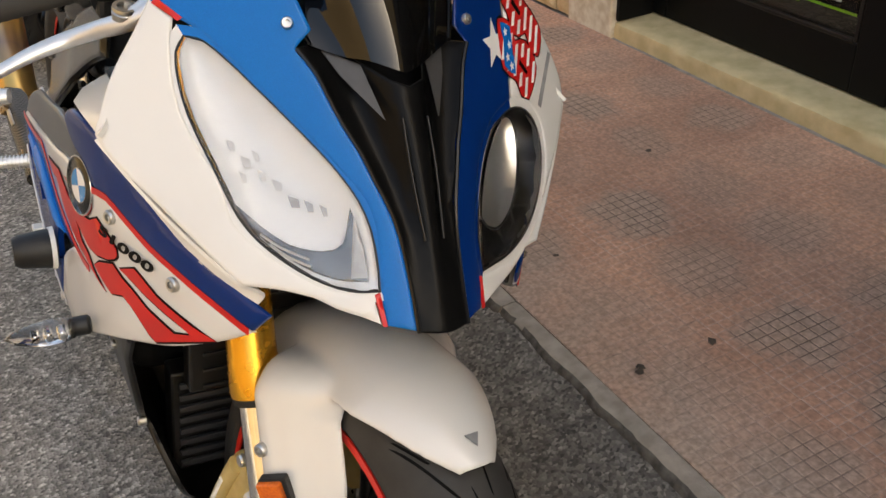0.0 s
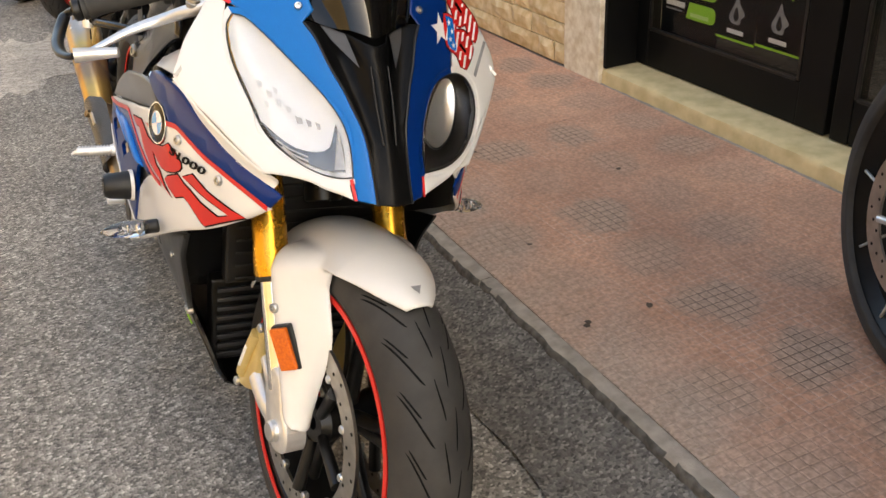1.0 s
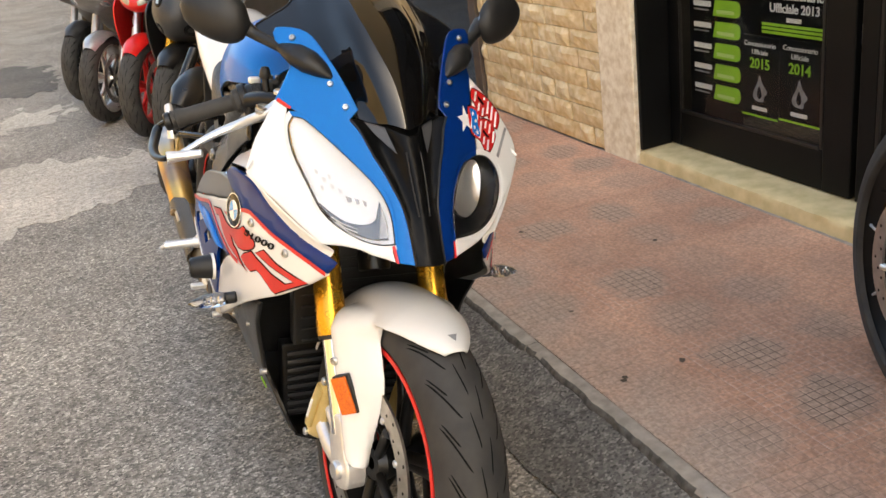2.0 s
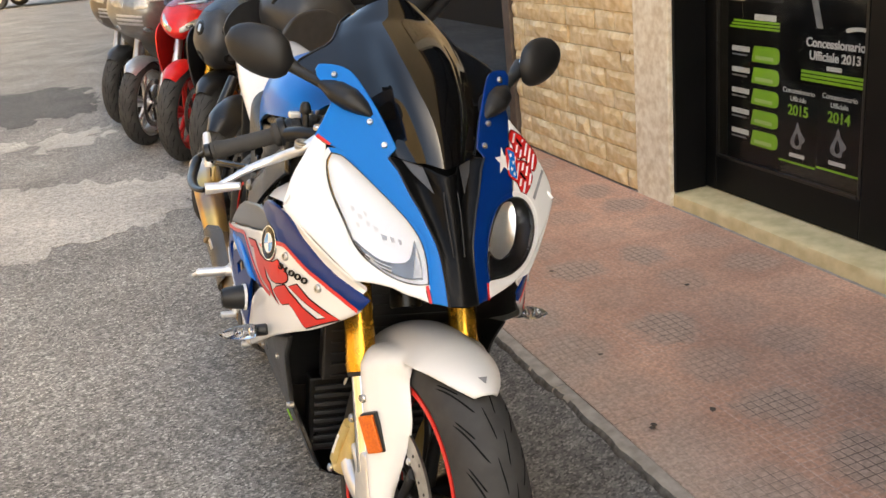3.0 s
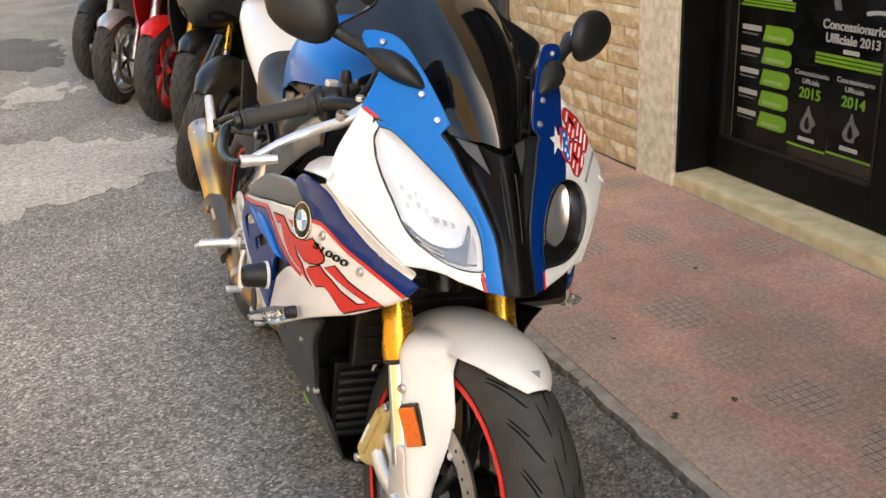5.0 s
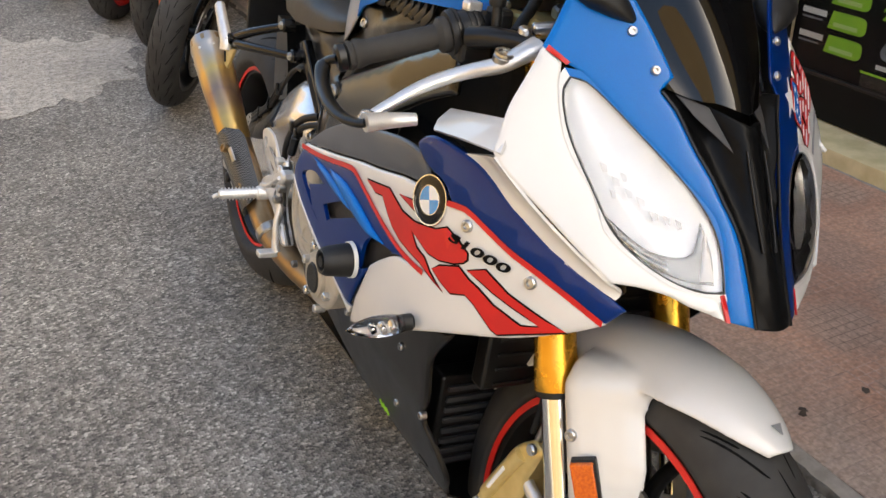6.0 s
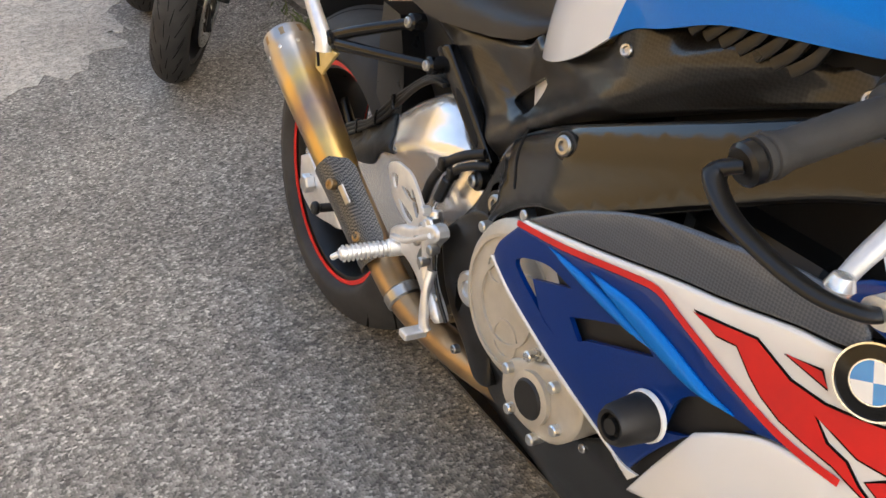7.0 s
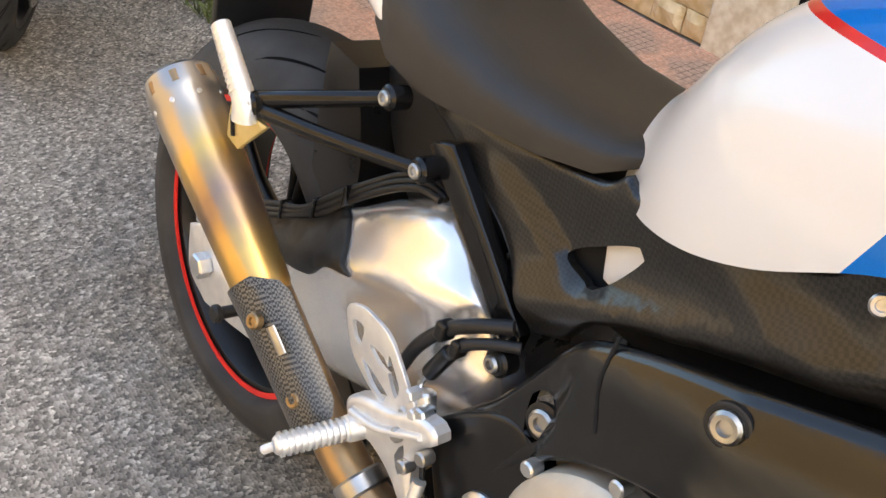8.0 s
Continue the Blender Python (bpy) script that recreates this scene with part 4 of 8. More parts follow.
part("nose_centre", sheet(V_EDGE + [(-x, z, *c) for x, z, *c in reversed(V_EDGE)] + [(0.06, 0.899), (0.035, 0.894), (0.015, 0.886), (0.0, 0.882, 1), (-0.015, 0.886), (-0.035, 0.894), (-0.06, 0.899)], centre_place, 0.003, 0.008, 0.003, lift=0.002), intake_black, bike, "black ram air intake centre")
for s in (-1, 1):
    part("intake_facet", sheet([(s * 0.026, 0.857, 1), (s * 0.032, 0.8915, 1), (s * 0.06, 0.8985, 1), (s * 0.05, 0.882, 1)], lambda u, v, d: nose(u, v, d + 0.004 - 0.75 * (v - 0.857)), 0.002, 0.02, 0.0), facet_sheen, bike)
    part("intake_rib", tube([nose(s * 0.012, 0.86, 0.004), nose(s * 0.012, 0.82, 0.005), nose(s * 0.009, 0.77, 0.004)], 0.0014, 8), black_satin, bike)
    part("intake_seal", tube([nose(s * -x, z, 0.001) for x, z, *c in V_EDGE], 0.002, 6, 2), black_satin, bike, "black rubber seal")


def lamp(outline, name, bowl_c, bowl_r, label, brow):
    def deep(x, z, d=0.0):
        e = min(edge_distance((x, z), poly), 0.03)
        p = nose(x, z, d)
        return (p[0] * 0.97, p[1] + 0.004 + (0.014 if brow is reflector_white else 0.034) * math.sqrt(e / 0.03), p[2])
    poly = curve2(outline, 0.012)
    lens = part(name, sheet(outline, nose, 0.0015, 0.014, 0.004, lift=0.0012), lamp_glass, bike, label)
    lens.visible_shadow = False
    part("reflector", sheet(outline, deep, 0.002, 0.01, 0.0), brow, lens, "bright silvered reflector")
    if bowl_r < 0.04:
        for u, v, w in ((-0.146, 0.826, 0.006), (-0.137, 0.815, 0.007), (-0.126, 0.806, 0.006), (-0.14, 0.803, 0.005), (-0.116, 0.8, 0.007), (-0.106, 0.789, 0.008), (-0.094, 0.787, 0.006), (-0.083, 0.785, 0.005), (-0.128, 0.82, 0.005)):
            part("lamp_facet", sheet([(u, v, 1), (u + w, v - 0.002, 1), (u + w, v - 0.008, 1), (u + 0.002, v - 0.0085, 1)], lambda a, b, d: nose(a, b, d - 0.009), 0.001, 0.02, 0.0), lamp_pale if v > 0.795 else lamp_grey, lens)
    else:
        bowl = [(0.064, 0.768), (0.081, 0.804), (0.108, 0.828), (0.134, 0.829), (0.142, 0.81), (0.134, 0.78), (0.115, 0.758), (0.086, 0.75)]
        bp = curve2(bowl, 0.01)
        part("lamp_bowl", sheet(bowl, lambda x, z, d: (lambda p, e: (p[0], p[1] + 0.003 + 0.02 * (1 - (1 - e / 0.03) ** 2), p[2]))(nose(x, z, d), min(edge_distance((x, z), bp), 0.03)), 0.0015, 0.008, 0.0), bowl_bright, lens, "bright silvered lamp bowl")
        part("bowl_rim", tube([nose(*p, -0.003) for p in bp + bp[:1]], 0.0016, 6, 2), trim_dark, lens)
    part("lamp_seal", sheet(grown(outline, 0.0014), nose, 0.004, 0.05, 0.0, (outline,), lift=-0.0005), black_satin, bike, "black rubber lamp seal")


def lamp_border(outline, i, j, mat, name):
    n = len(outline)
    a, b = grown(outline, 0.0014), grown(outline, 0.0095)
    pick = lambda o: [nose(*o[k % n][:2], -0.0016) for k in range(i, j + 1)]
    part(name, shell(loft([spline3(pick(a), 4), spline3(pick(b), 4)]), 0.001), mat, bike)


lamp_border(HEAD_R, 0, 10, blue_paint, "lamp_border")
lamp_border(HEAD_R, 10, 23, white_paint, "lamp_border")
lamp_border(HEAD_L, 0, 7, white_paint, "lamp_border")
lamp_border(HEAD_L, 7, 12, dark_blue_paint, "lamp_border")
reflector_white = material("lamp_reflector", (0.98, 0.98, 0.97), 0.45, 0.15, color2=(0.95, 0.95, 0.94), scale=30, coat=0.5)
bowl_bright = material("lamp_bowl_silver", (0.97, 0.95, 0.91), 0.3, 0.9, color2=(0.84, 0.82, 0.76), scale=20)
reflector_dark = material("lamp_housing", (0.012, 0.0115, 0.011), 0.3, 0.2, color2=(0.03, 0.028, 0.025), scale=30)
lamp_pale = material("lamp_pale_grey", (0.8, 0.79, 0.77), 0.3, 0.1, color2=(0.7, 0.69, 0.67), scale=90)
lamp_grey = material("lamp_trim_grey", (0.55, 0.53, 0.5), 0.25, 0.2, color2=(0.42, 0.4, 0.38), scale=90)
trim_dark = material("lamp_trim_dark", (0.09, 0.088, 0.085), 0.2, 0.7, color2=(0.2, 0.195, 0.19), scale=40)
part("lamp_trim", sheet([(-0.147, 0.779, 1), (-0.13, 0.764), (-0.11, 0.752), (-0.086, 0.75), (-0.07, 0.757), (-0.06, 0.785, 1), (-0.056, 0.765), (-0.055, 0.7315, 1), (-0.08, 0.7305), (-0.1, 0.736), (-0.118, 0.746), (-0.136, 0.7605)], lambda u, v, d: nose(u, v, d - 0.007), 0.002, 0.012, 0.002), trim_dark, bike, "dark chromed lamp trim")
part("lamp_trim", sheet([(-0.064, 0.755, 1), (-0.059, 0.78, 1), (-0.055, 0.76), (-0.0555, 0.735, 1), (-0.068, 0.7335, 1)], lambda u, v, d: nose(u, v, d - 0.005), 0.002, 0.012, 0.002), lamp_grey, bike, "bright lamp corner")
for k in range(2):
    part("lamp_print", tube([nose(-0.132 + 0.006 * k, 0.7595 - 0.007 * k, -0.0035), nose(-0.118 + 0.004 * k, 0.751 - 0.006 * k, -0.0035), nose(-0.098, 0.7445 - 0.005 * k, -0.0035)], 0.0011, 6, 3), white_print, bike, "pale unreadable print line")
lamp(HEAD_R, "headlamp", (-0.125, 0.822), 0.034, "large clear headlamp with a silver reflector", reflector_white)
lamp(HEAD_L, "headlamp", (0.107, 0.796), 0.041, "smaller rounded headlamp with a dark housing", reflector_dark)
for p in [(-0.088, 0.92), (-0.105, 0.953), (-0.15, 1.02), (0.088, 0.92), (0.105, 0.953), (0.15, 1.02)]:
    screw(nose(*p, 0.0), (p[0] * 4, -0.8, 0.5), 0.0055, alu_bright, bike, label="bright fairing screw")

# star and striped number sticker on the white and blue shoulder
UPPER = [(0.1598, 0.9385), (0.192, 0.9206), (0.2172, 0.8893), (0.2046, 0.8675), (0.1929, 0.8739, 1), (0.1872, 0.8925, 1), (0.1736, 0.891), (0.1642, 0.8949), (0.1589, 0.9147), (0.1521, 0.9243)]
LOWER = [(0.1404, 0.9121), (0.1618, 0.9055, 1), (0.1652, 0.8889, 1), (0.1853, 0.8852), (0.1987, 0.8598), (0.1747, 0.8358), (0.1631, 0.8409), (0.1568, 0.8562), (0.1375, 0.8702)]
SLOT_U = [(0.1721, 0.9255, 1), (0.1841, 0.9108, 1), (0.1807, 0.9081, 1), (0.1684, 0.9213, 1)]
SLOT_L = [(0.1687, 0.8723, 1), (0.1809, 0.859, 1), (0.1776, 0.8565, 1), (0.1661, 0.8682, 1)]
for name, shape, slot in (("sticker", UPPER, SLOT_U), ("sticker", LOWER, SLOT_L)):
    part("sticker_edge", sheet(grown(shape, 0.0014), nose, 0.0006, 0.02, 0.0, lift=0.0012), black_print, bike)
    part(name, sheet(shape, nose, 0.0006, 0.012, 0.0, (slot,), lift=0.0018), red_paint, bike, "red and white striped racing sticker")
    xs, zs = [p[0] for p in shape], [p[1] for p in shape]
    poly = curve2(shape, 0.006)
    for k in range(7):
        c = min(xs) - 0.5 * max(zs) + 0.006 + 0.0125 * k
        run = [(c + 0.5 * v, v) for v in np.linspace(min(zs), max(zs), 50)]
        run = [p for p in run if inside(p, poly) and edge_distance(p, poly) > 0.0022 and not inside(p, grown(slot, 0.003) and [q[:2] for q in grown(slot, 0.003)])]
        pieces, last = [], None
        for p in run:
            if last is None or p[1] - last > 0.004:
                pieces.append([])
            pieces[-1].append(p)
            last = p[1]
        for run in pieces:
            if len(run) > 2:
                a, b = run[0], run[-1]
                part("sticker_stripe", sheet([(a[0] - 0.0026, a[1], 1), (a[0] + 0.0026, a[1], 1), (b[0] + 0.0026, b[1], 1), (b[0] - 0.0026, b[1], 1)], nose, 0.0005, 0.02, 0.0, lift=0.0024), white_print, bike)
part("sticker_field", sheet([(0.1425, 0.9095), (0.159, 0.903, 1), (0.1575, 0.878), (0.157, 0.862), (0.1402, 0.8725), (0.1445, 0.893)], nose, 0.0006, 0.02, 0.0, lift=0.003), blue_paint, bike, "blue sticker field with white stars")
for x, z in ((0.149, 0.9), (0.153, 0.888), (0.147, 0.8785), (0.152, 0.87)):
    part("small_star", sheet([(x + (0.0042 if i % 2 == 0 else 0.0018) * math.sin(radians(36 * i)), z + (0.0042 if i % 2 == 0 else 0.0018) * math.cos(radians(36 * i)), 1) for i in range(10)], nose, 0.0005, 0.02, 0.0, lift=0.0036), white_print, bike)
part("star", sheet([(0.1285 + (0.02 if i % 2 == 0 else 0.0085) * math.sin(radians(36 * i)), 0.893 + (0.022 if i % 2 == 0 else 0.009) * math.cos(radians(36 * i)), 1) for i in range(10)], nose, 0.0006, 0.02, 0.0, lift=0.0016), white_print, bike, "white star sticker")
part("sticker_bar", sheet([(0.1905, 0.827, 1), (0.2265, 0.868, 1), (0.2315, 0.865, 1), (0.1955, 0.823, 1)], nose, 0.0006, 0.02, 0.0, lift=0.0014), grey_print, bike)

# lower cheeks under the lamps and the deflector wings
for s in (-1, 1):
    A = [nose(s * x, z, -0.002) for x, z in ((0.2435, 0.8165), (0.215, 0.78), (0.182, 0.746), (0.152, 0.7195))]
    B = [(s * 0.232, 0.2, 0.786), (s * 0.206, 0.118, 0.756), (s * 0.172, 0.042, 0.717), (s * 0.135, -0.004, 0.695)]
    rows = []
    for i in range(9):
        t = i / 8
        rows.append([Vector(a) * (1 - t) + Vector(b) * t + Vector((-s * 0.012, 0, 0)) * math.sin(math.pi * t) for a, b in zip(spline3(A, 5), spline3(B, 5))])
    part("lower_cheek", shell(loft(rows), 0.003), white_paint, bike, "white inner fairing return")
    wing = [[(s * 0.2435, 0.1, 0.822), (s * 0.2435, 0.18, 0.81), (s * 0.24, 0.257, 0.795)], [(s * 0.237, 0.105, 0.829), (s * 0.232, 0.19, 0.82), (s * 0.228, 0.272, 0.803)], [(s * 0.222, 0.125, 0.85), (s * 0.212, 0.21, 0.83), (s * 0.201, 0.293, 0.81)]]
    part("deflector", shell(loft(wing), 0.004), white_paint, bike, "white wind deflector blade")
part("inner_nose", shell(loft([[nose(x, z, -0.055) for x in (-0.14, -0.1, -0.05, 0, 0.05, 0.1, 0.14)] for z in (0.75, 0.8, 0.86, 0.9)]), 0.004), dark_void, bike, "dark inner fairing")

# smoked double bubble screen
rows = []
for i in range(37):
    v = i / 36
    w = float(np.interp(v, [0, 0.12, 0.3, 0.55, 0.8, 0.93, 1.0], [0.062, 0.08, 0.104, 0.116, 0.108, 0.092, 0.072]))
    ext = float(np.interp(v, [0, 0.2, 0.36, 0.46, 0.56, 0.63, 0.7, 0.78, 1.0], [0.008, 0.012, 0.022, 0.05, 0.075, 0.066, 0.03, 0.006, 0.003]))
    row = []
    for j in range(61):
        u = -1 + j / 30
        au = abs(u)
        m1, k = min(au / 0.72, 1.0), max((au - 0.72) / 0.28, 0.0)
        sg = 1 if u > 0 else -1
        x = sg * (w * m1 + ext * k)
        wrap = 0.5 * w * m1 ** 2.6
        rise = 0.03 / (1 + (m1 / 0.6) ** 9) * math.sin(math.pi * min(1, v * 1.05 + 0.1))
        old = (x, 0.005 + 0.33 * v + wrap + 0.55 * ext * k - rise, 0.884 + 0.282 * v - 0.02 * v * v + (0.02 - 0.055 * v) * m1 ** 2 - 0.1 * ext * k + rise * 0.8)
        zb = 0.884 + 0.26 * abs(x)
        first = (x, 0.005 + wrap + 0.55 * ext * k, 0.884 + 0.02 * m1 * m1 - 0.1 * ext * k)
        base = nose(x, zb, -0.022)
        f = (1 - v) ** 3
        row.append(tuple(old[c] + f * (base[c] - first[c]) for c in range(3)))
    rows.append(row)
screen = part("windscreen", shell(loft(rows), 0.003), smoked_glass, bike, "dark smoked windscreen")
part("screen_trim", tube([rows[i][0] for i in range(0, 37, 3)], 0.0022, 8, 3), black_gloss, bike)
part("screen_trim", tube([rows[i][60] for i in range(0, 37, 3)], 0.0022, 8, 3), black_gloss, bike)
part("dashboard", box(0, 0.27, 0.985, 0.2, 0.06, 0.07, 0.01, ), black_plastic, bike)

# mirrors
def tapered(points, radii, n=16, per=6, flat=1.0, up=(0, 0, 1)):
    """A bar along a path with a radius for each point."""
    path = spline3(points, per)
    rows = []
    for i, p in enumerate(path):
        d = (path[min(i + 1, len(path) - 1)] - path[max(i - 1, 0)]).normalized()
        a = d.cross(Vector(up)).normalized()
        b = a.cross(d)
        q = float(np.interp(i / per, range(len(radii)), radii))
        rows.append([p + q * (math.cos(2 * math.pi * k / n) * a + math.sin(2 * math.pi * k / n) * flat * b) for k in range(n)])
    return loft(rows, True)


for s in (-1, 1):
    part("mirror_base", tapered([(s * 0.1, 0.112, 0.962), (s * 0.112, 0.126, 0.972), (s * 0.128, 0.144, 0.983), (s * 0.145, 0.164, 0.993), (s * 0.16, 0.182, 1.001), (s * 0.17, 0.194, 1.006)], (0.004, 0.018, 0.027, 0.026, 0.016, 0.008), 18, 6, 0.72), black_plastic, bike, "black plastic mirror foot")
    part("mirror_stalk", tapered([(s * 0.15, 0.17, 0.996), (s * 0.18, 0.204, 1.01), (s * 0.2, 0.225, 1.02), (s * 0.214, 0.238, 1.03), (s * 0.228, 0.248, 1.038)], (0.012, 0.0105, 0.011, 0.015, 0.02), 14, 6, 0.85), black_plastic, bike, "black plastic mirror stalk")
    ax, up_ = Vector((s * 0.05, 0.027, 0.012)), Vector((-s * 0.004, 0.004, 0.042))
    back = up_.cross(ax).normalized() * -s
    c0 = Vector((s * 0.262, 0.25, 1.05))
    rows = []
    for i in range(13):
        v = -1 + i / 6
        r = max((1 - abs(v) ** 2.3) ** 0.5, 0.05)
        rows.append([c0 + ax * v * 1.06 + up_ * (r * math.sin(a) * (1.0 - 0.12 * v)) + back * (r * math.cos(a) * (0.026 if math.cos(a) > 0 else 0.007)) for a in [2 * math.pi * k / 24 for k in range(24)]])
    m = part("mirror", loft(rows, True), black_plastic, bike, "black mirror housing")
    part("mirror_glass", sheet([(0.9 * math.cos(radians(a)), 0.86 * math.sin(radians(a))) for a in range(0, 360, 30)], lambda u, v, d: c0 + ax * u + up_ * v - back * (0.008 + d), 0.002, 0.5, 0.0, (), 0.2), chrome, m, "mirror glass")

# right and left side fairings
BLUE_FRONT = [(0.278, 0.772), (0.253, 0.789), (0.212, 0.792), (0.165, 0.785), (0.123, 0.762), (0.08, 0.738), (0.045, 0.723), (0.013, 0.706), (-0.016, 0.688, 1), (-0.003, 0.667, 1), (0.029, 0.683), (0.065, 0.696), (0.107, 0.707), (0.144, 0.721), (0.171, 0.729), (0.195, 0.7265, 1), (0.212, 0.744), (0.234, 0.749), (0.257, 0.755)]
WHITE = [(-0.003, 0.665, 1), (0.029, 0.681), (0.065, 0.694), (0.107, 0.705), (0.144, 0.719), (0.171, 0.727), (0.2, 0.722), (0.2375, 0.744, 1), (0.257, 0.7235), (0.306, 0.7165), (0.374, 0.701), (0.43, 0.69), (0.52, 0.668), (0.653, 0.6385, 1), (0.66, 0.63, 1), (0.576, 0.6435), (0.47, 0.668), (0.44, 0.672), (0.401, 0.66), (0.333, 0.638), (0.27, 0.6215), (0.23, 0.6205, 1), (0.291, 0.612), (0.33, 0.59), (0.36, 0.567, 1), (0.4195, 0.4435, 1), (0.377, 0.463), (0.316, 0.4925), (0.201, 0.551), (0.145, 0.577), (0.084, 0.605), (0.025, 0.642)]
BLUE_REAR = [(0.66, 0.629, 1), (0.693, 0.59), (0.7, 0.568, 1), (0.652, 0.543), (0.575, 0.516), (0.506, 0.496), (0.45, 0.479), (0.42, 0.473, 1), (0.392, 0.522), (0.36, 0.565), (0.335, 0.592), (0.291, 0.614), (0.235, 0.621, 1), (0.27, 0.622), (0.333, 0.6365), (0.401, 0.6585), (0.44, 0.6705), (0.47, 0.6665), (0.576, 0.642)]
VENT_1 = [(0.652, 0.588), (0.6, 0.612), (0.552, 0.609, 1), (0.616, 0.584, 1), (0.59, 0.553), (0.56, 0.543, 1), (0.61, 0.562)]
VENT_2 = [(0.546, 0.578, 1), (0.503, 0.6), (0.452, 0.62), (0.424, 0.609, 1), (0.515, 0.568, 1), (0.525, 0.56, 1)]
VENT_3 = [(0.365, 0.606), (0.332, 0.612), (0.3, 0.613, 1), (0.33, 0.594), (0.356, 0.566), (0.392, 0.545, 1), (0.385, 0.585)]
CARBON_BAND = [(0.65, 0.6415, 1), (0.572, 0.69), (0.475, 0.731), (0.388, 0.75), (0.32, 0.762), (0.262, 0.762, 1), (0.247, 0.74), (0.262, 0.7265), (0.306, 0.7195), (0.374, 0.704), (0.43, 0.693), (0.52, 0.671)]
both("inner_panel", [(0.02, 0.655), (0.1, 0.69), (0.24, 0.73), (0.6, 0.64), (0.44, 0.49), (0.4, 0.47), (0.29, 0.52), (0.14, 0.59)], lambda u, v, d: side(u, v, d - 0.012), black_plastic, "black inner fairing lining", 0.002, 0.05, 0.0)
both("side_panel", WHITE, side, white_paint, "white lower side fairing")
both("side_panel", BLUE_FRONT, side, dark_blue_paint, "deep blue upper side fairing", lift=0.0015)
both("side_panel", BLUE_REAR, side, dark_blue_paint, "deep blue rear side fairing with cooling slots", holes=(VENT_1, VENT_2, VENT_3))
both("carbon_trim", CARBON_BAND, side, carbon_grey, "grey carbon trim", lift=-0.001)
BLADE_1 = [(0.6, 0.634, 1), (0.55, 0.634), (0.49, 0.63), (0.425, 0.616, 1), (0.455, 0.615), (0.52, 0.621)]
BLADE_2 = [(0.53, 0.642, 1), (0.47, 0.645), (0.42, 0.637), (0.36, 0.62), (0.325, 0.614, 1), (0.37, 0.609), (0.42, 0.616)]
for b in (BLADE_1, BLADE_2):
    both("air_blade", b, side, blue_paint, "bright blue air guide blade", 0.004, 0.012, 0.006, lift=0.007)
both("panel_edge", [(0.703, 0.567, 1), (0.65, 0.541), (0.575, 0.514), (0.506, 0.494), (0.45, 0.477), (0.416, 0.462, 1), (0.404, 0.478, 1), (0.425, 0.4745), (0.45, 0.482), (0.506, 0.4995), (0.575, 0.5195), (0.65, 0.547), (0.697, 0.57, 1)], side, white_paint, "white panel edge", 0.003, 0.03, 0.001, lift=0.0014)
RED_LINE = [(0.66, 0.6325), (0.576, 0.6455), (0.47, 0.6695), (0.44, 0.6735), (0.401, 0.6615), (0.333, 0.6395), (0.28, 0.6255), (0.225, 0.6215)]
RED_EDGE = [(-0.003, 0.666), (0.029, 0.682), (0.065, 0.695), (0.107, 0.706), (0.144, 0.72), (0.171, 0.728), (0.2, 0.724)]
for s in (1, -1):
    for pts in (RED_LINE, RED_EDGE):
        q = curve2(pts, 0.01, False)
        rows = []
        for u, v in q:
            a, b = side(u, v + 0.0036, 0.0018), side(u, v - 0.0036, 0.0018)
            rows.append([(s * a[0], *a[1:]), (s * b[0], *b[1:])])
        part("pinstripe", shell(loft(rows), 0.0008), red_paint, bike, "red pinstripe")

# bold red figures with black outlines
FIG_1 = [(0.3954, 0.6777, 1), (0.3288, 0.691, 1), (0.2901, 0.6759, 1), (0.2574, 0.6752, 1), (0.2415, 0.6785, 1), (0.2128, 0.6848, 1), (0.1947, 0.695, 1), (0.1722, 0.6864, 1), (0.1577, 0.6778), (0.1566, 0.6711), (0.1614, 0.6652), (0.1744, 0.6584, 1), (0.1986, 0.6513, 1), (0.2201, 0.6507, 1), (0.2414, 0.658, 1), (0.2617, 0.6623, 1), (0.2449, 0.646, 1), (0.2266, 0.6416, 1), (0.2114, 0.6279, 1), (0.1957, 0.6186, 1), (0.184, 0.6163, 1), (0.2074, 0.6231, 1), (0.2334, 0.632, 1), (0.2628, 0.6351, 1), (0.2868, 0.6389, 1), (0.3081, 0.6477, 1), (0.3232, 0.6577, 1), (0.3341, 0.6674, 1), (0.3441, 0.6757, 1), (0.366, 0.6718, 1)]
FIG_2 = [(0.2077, 0.6354, 1), (0.1968, 0.6441, 1), (0.1663, 0.6572, 1), (0.1496, 0.6486, 1), (0.1347, 0.644, 1), (0.1111, 0.6334, 1), (0.094, 0.6303, 1), (0.0729, 0.6259, 1), (0.052, 0.6355, 1), (0.0694, 0.6407, 1), (0.0936, 0.6448, 1), (0.115, 0.649, 1), (0.1329, 0.6545, 1), (0.153, 0.6584, 1), (0.1293, 0.6702, 1), (0.0965, 0.6559, 1), (0.072, 0.6506, 1), (0.0502, 0.6458, 1), (0.0257, 0.6425, 1), (0.0709, 0.618, 1), (0.0989, 0.6022, 1), (0.108, 0.6043, 1), (0.1362, 0.6234, 1), (0.1505, 0.629, 1), (0.1722, 0.6201, 1), (0.1924, 0.6273, 1)]
FIG_3 = [(0.3016, 0.6952, 1), (0.2693, 0.6994, 1), (0.2599, 0.6892, 1)]
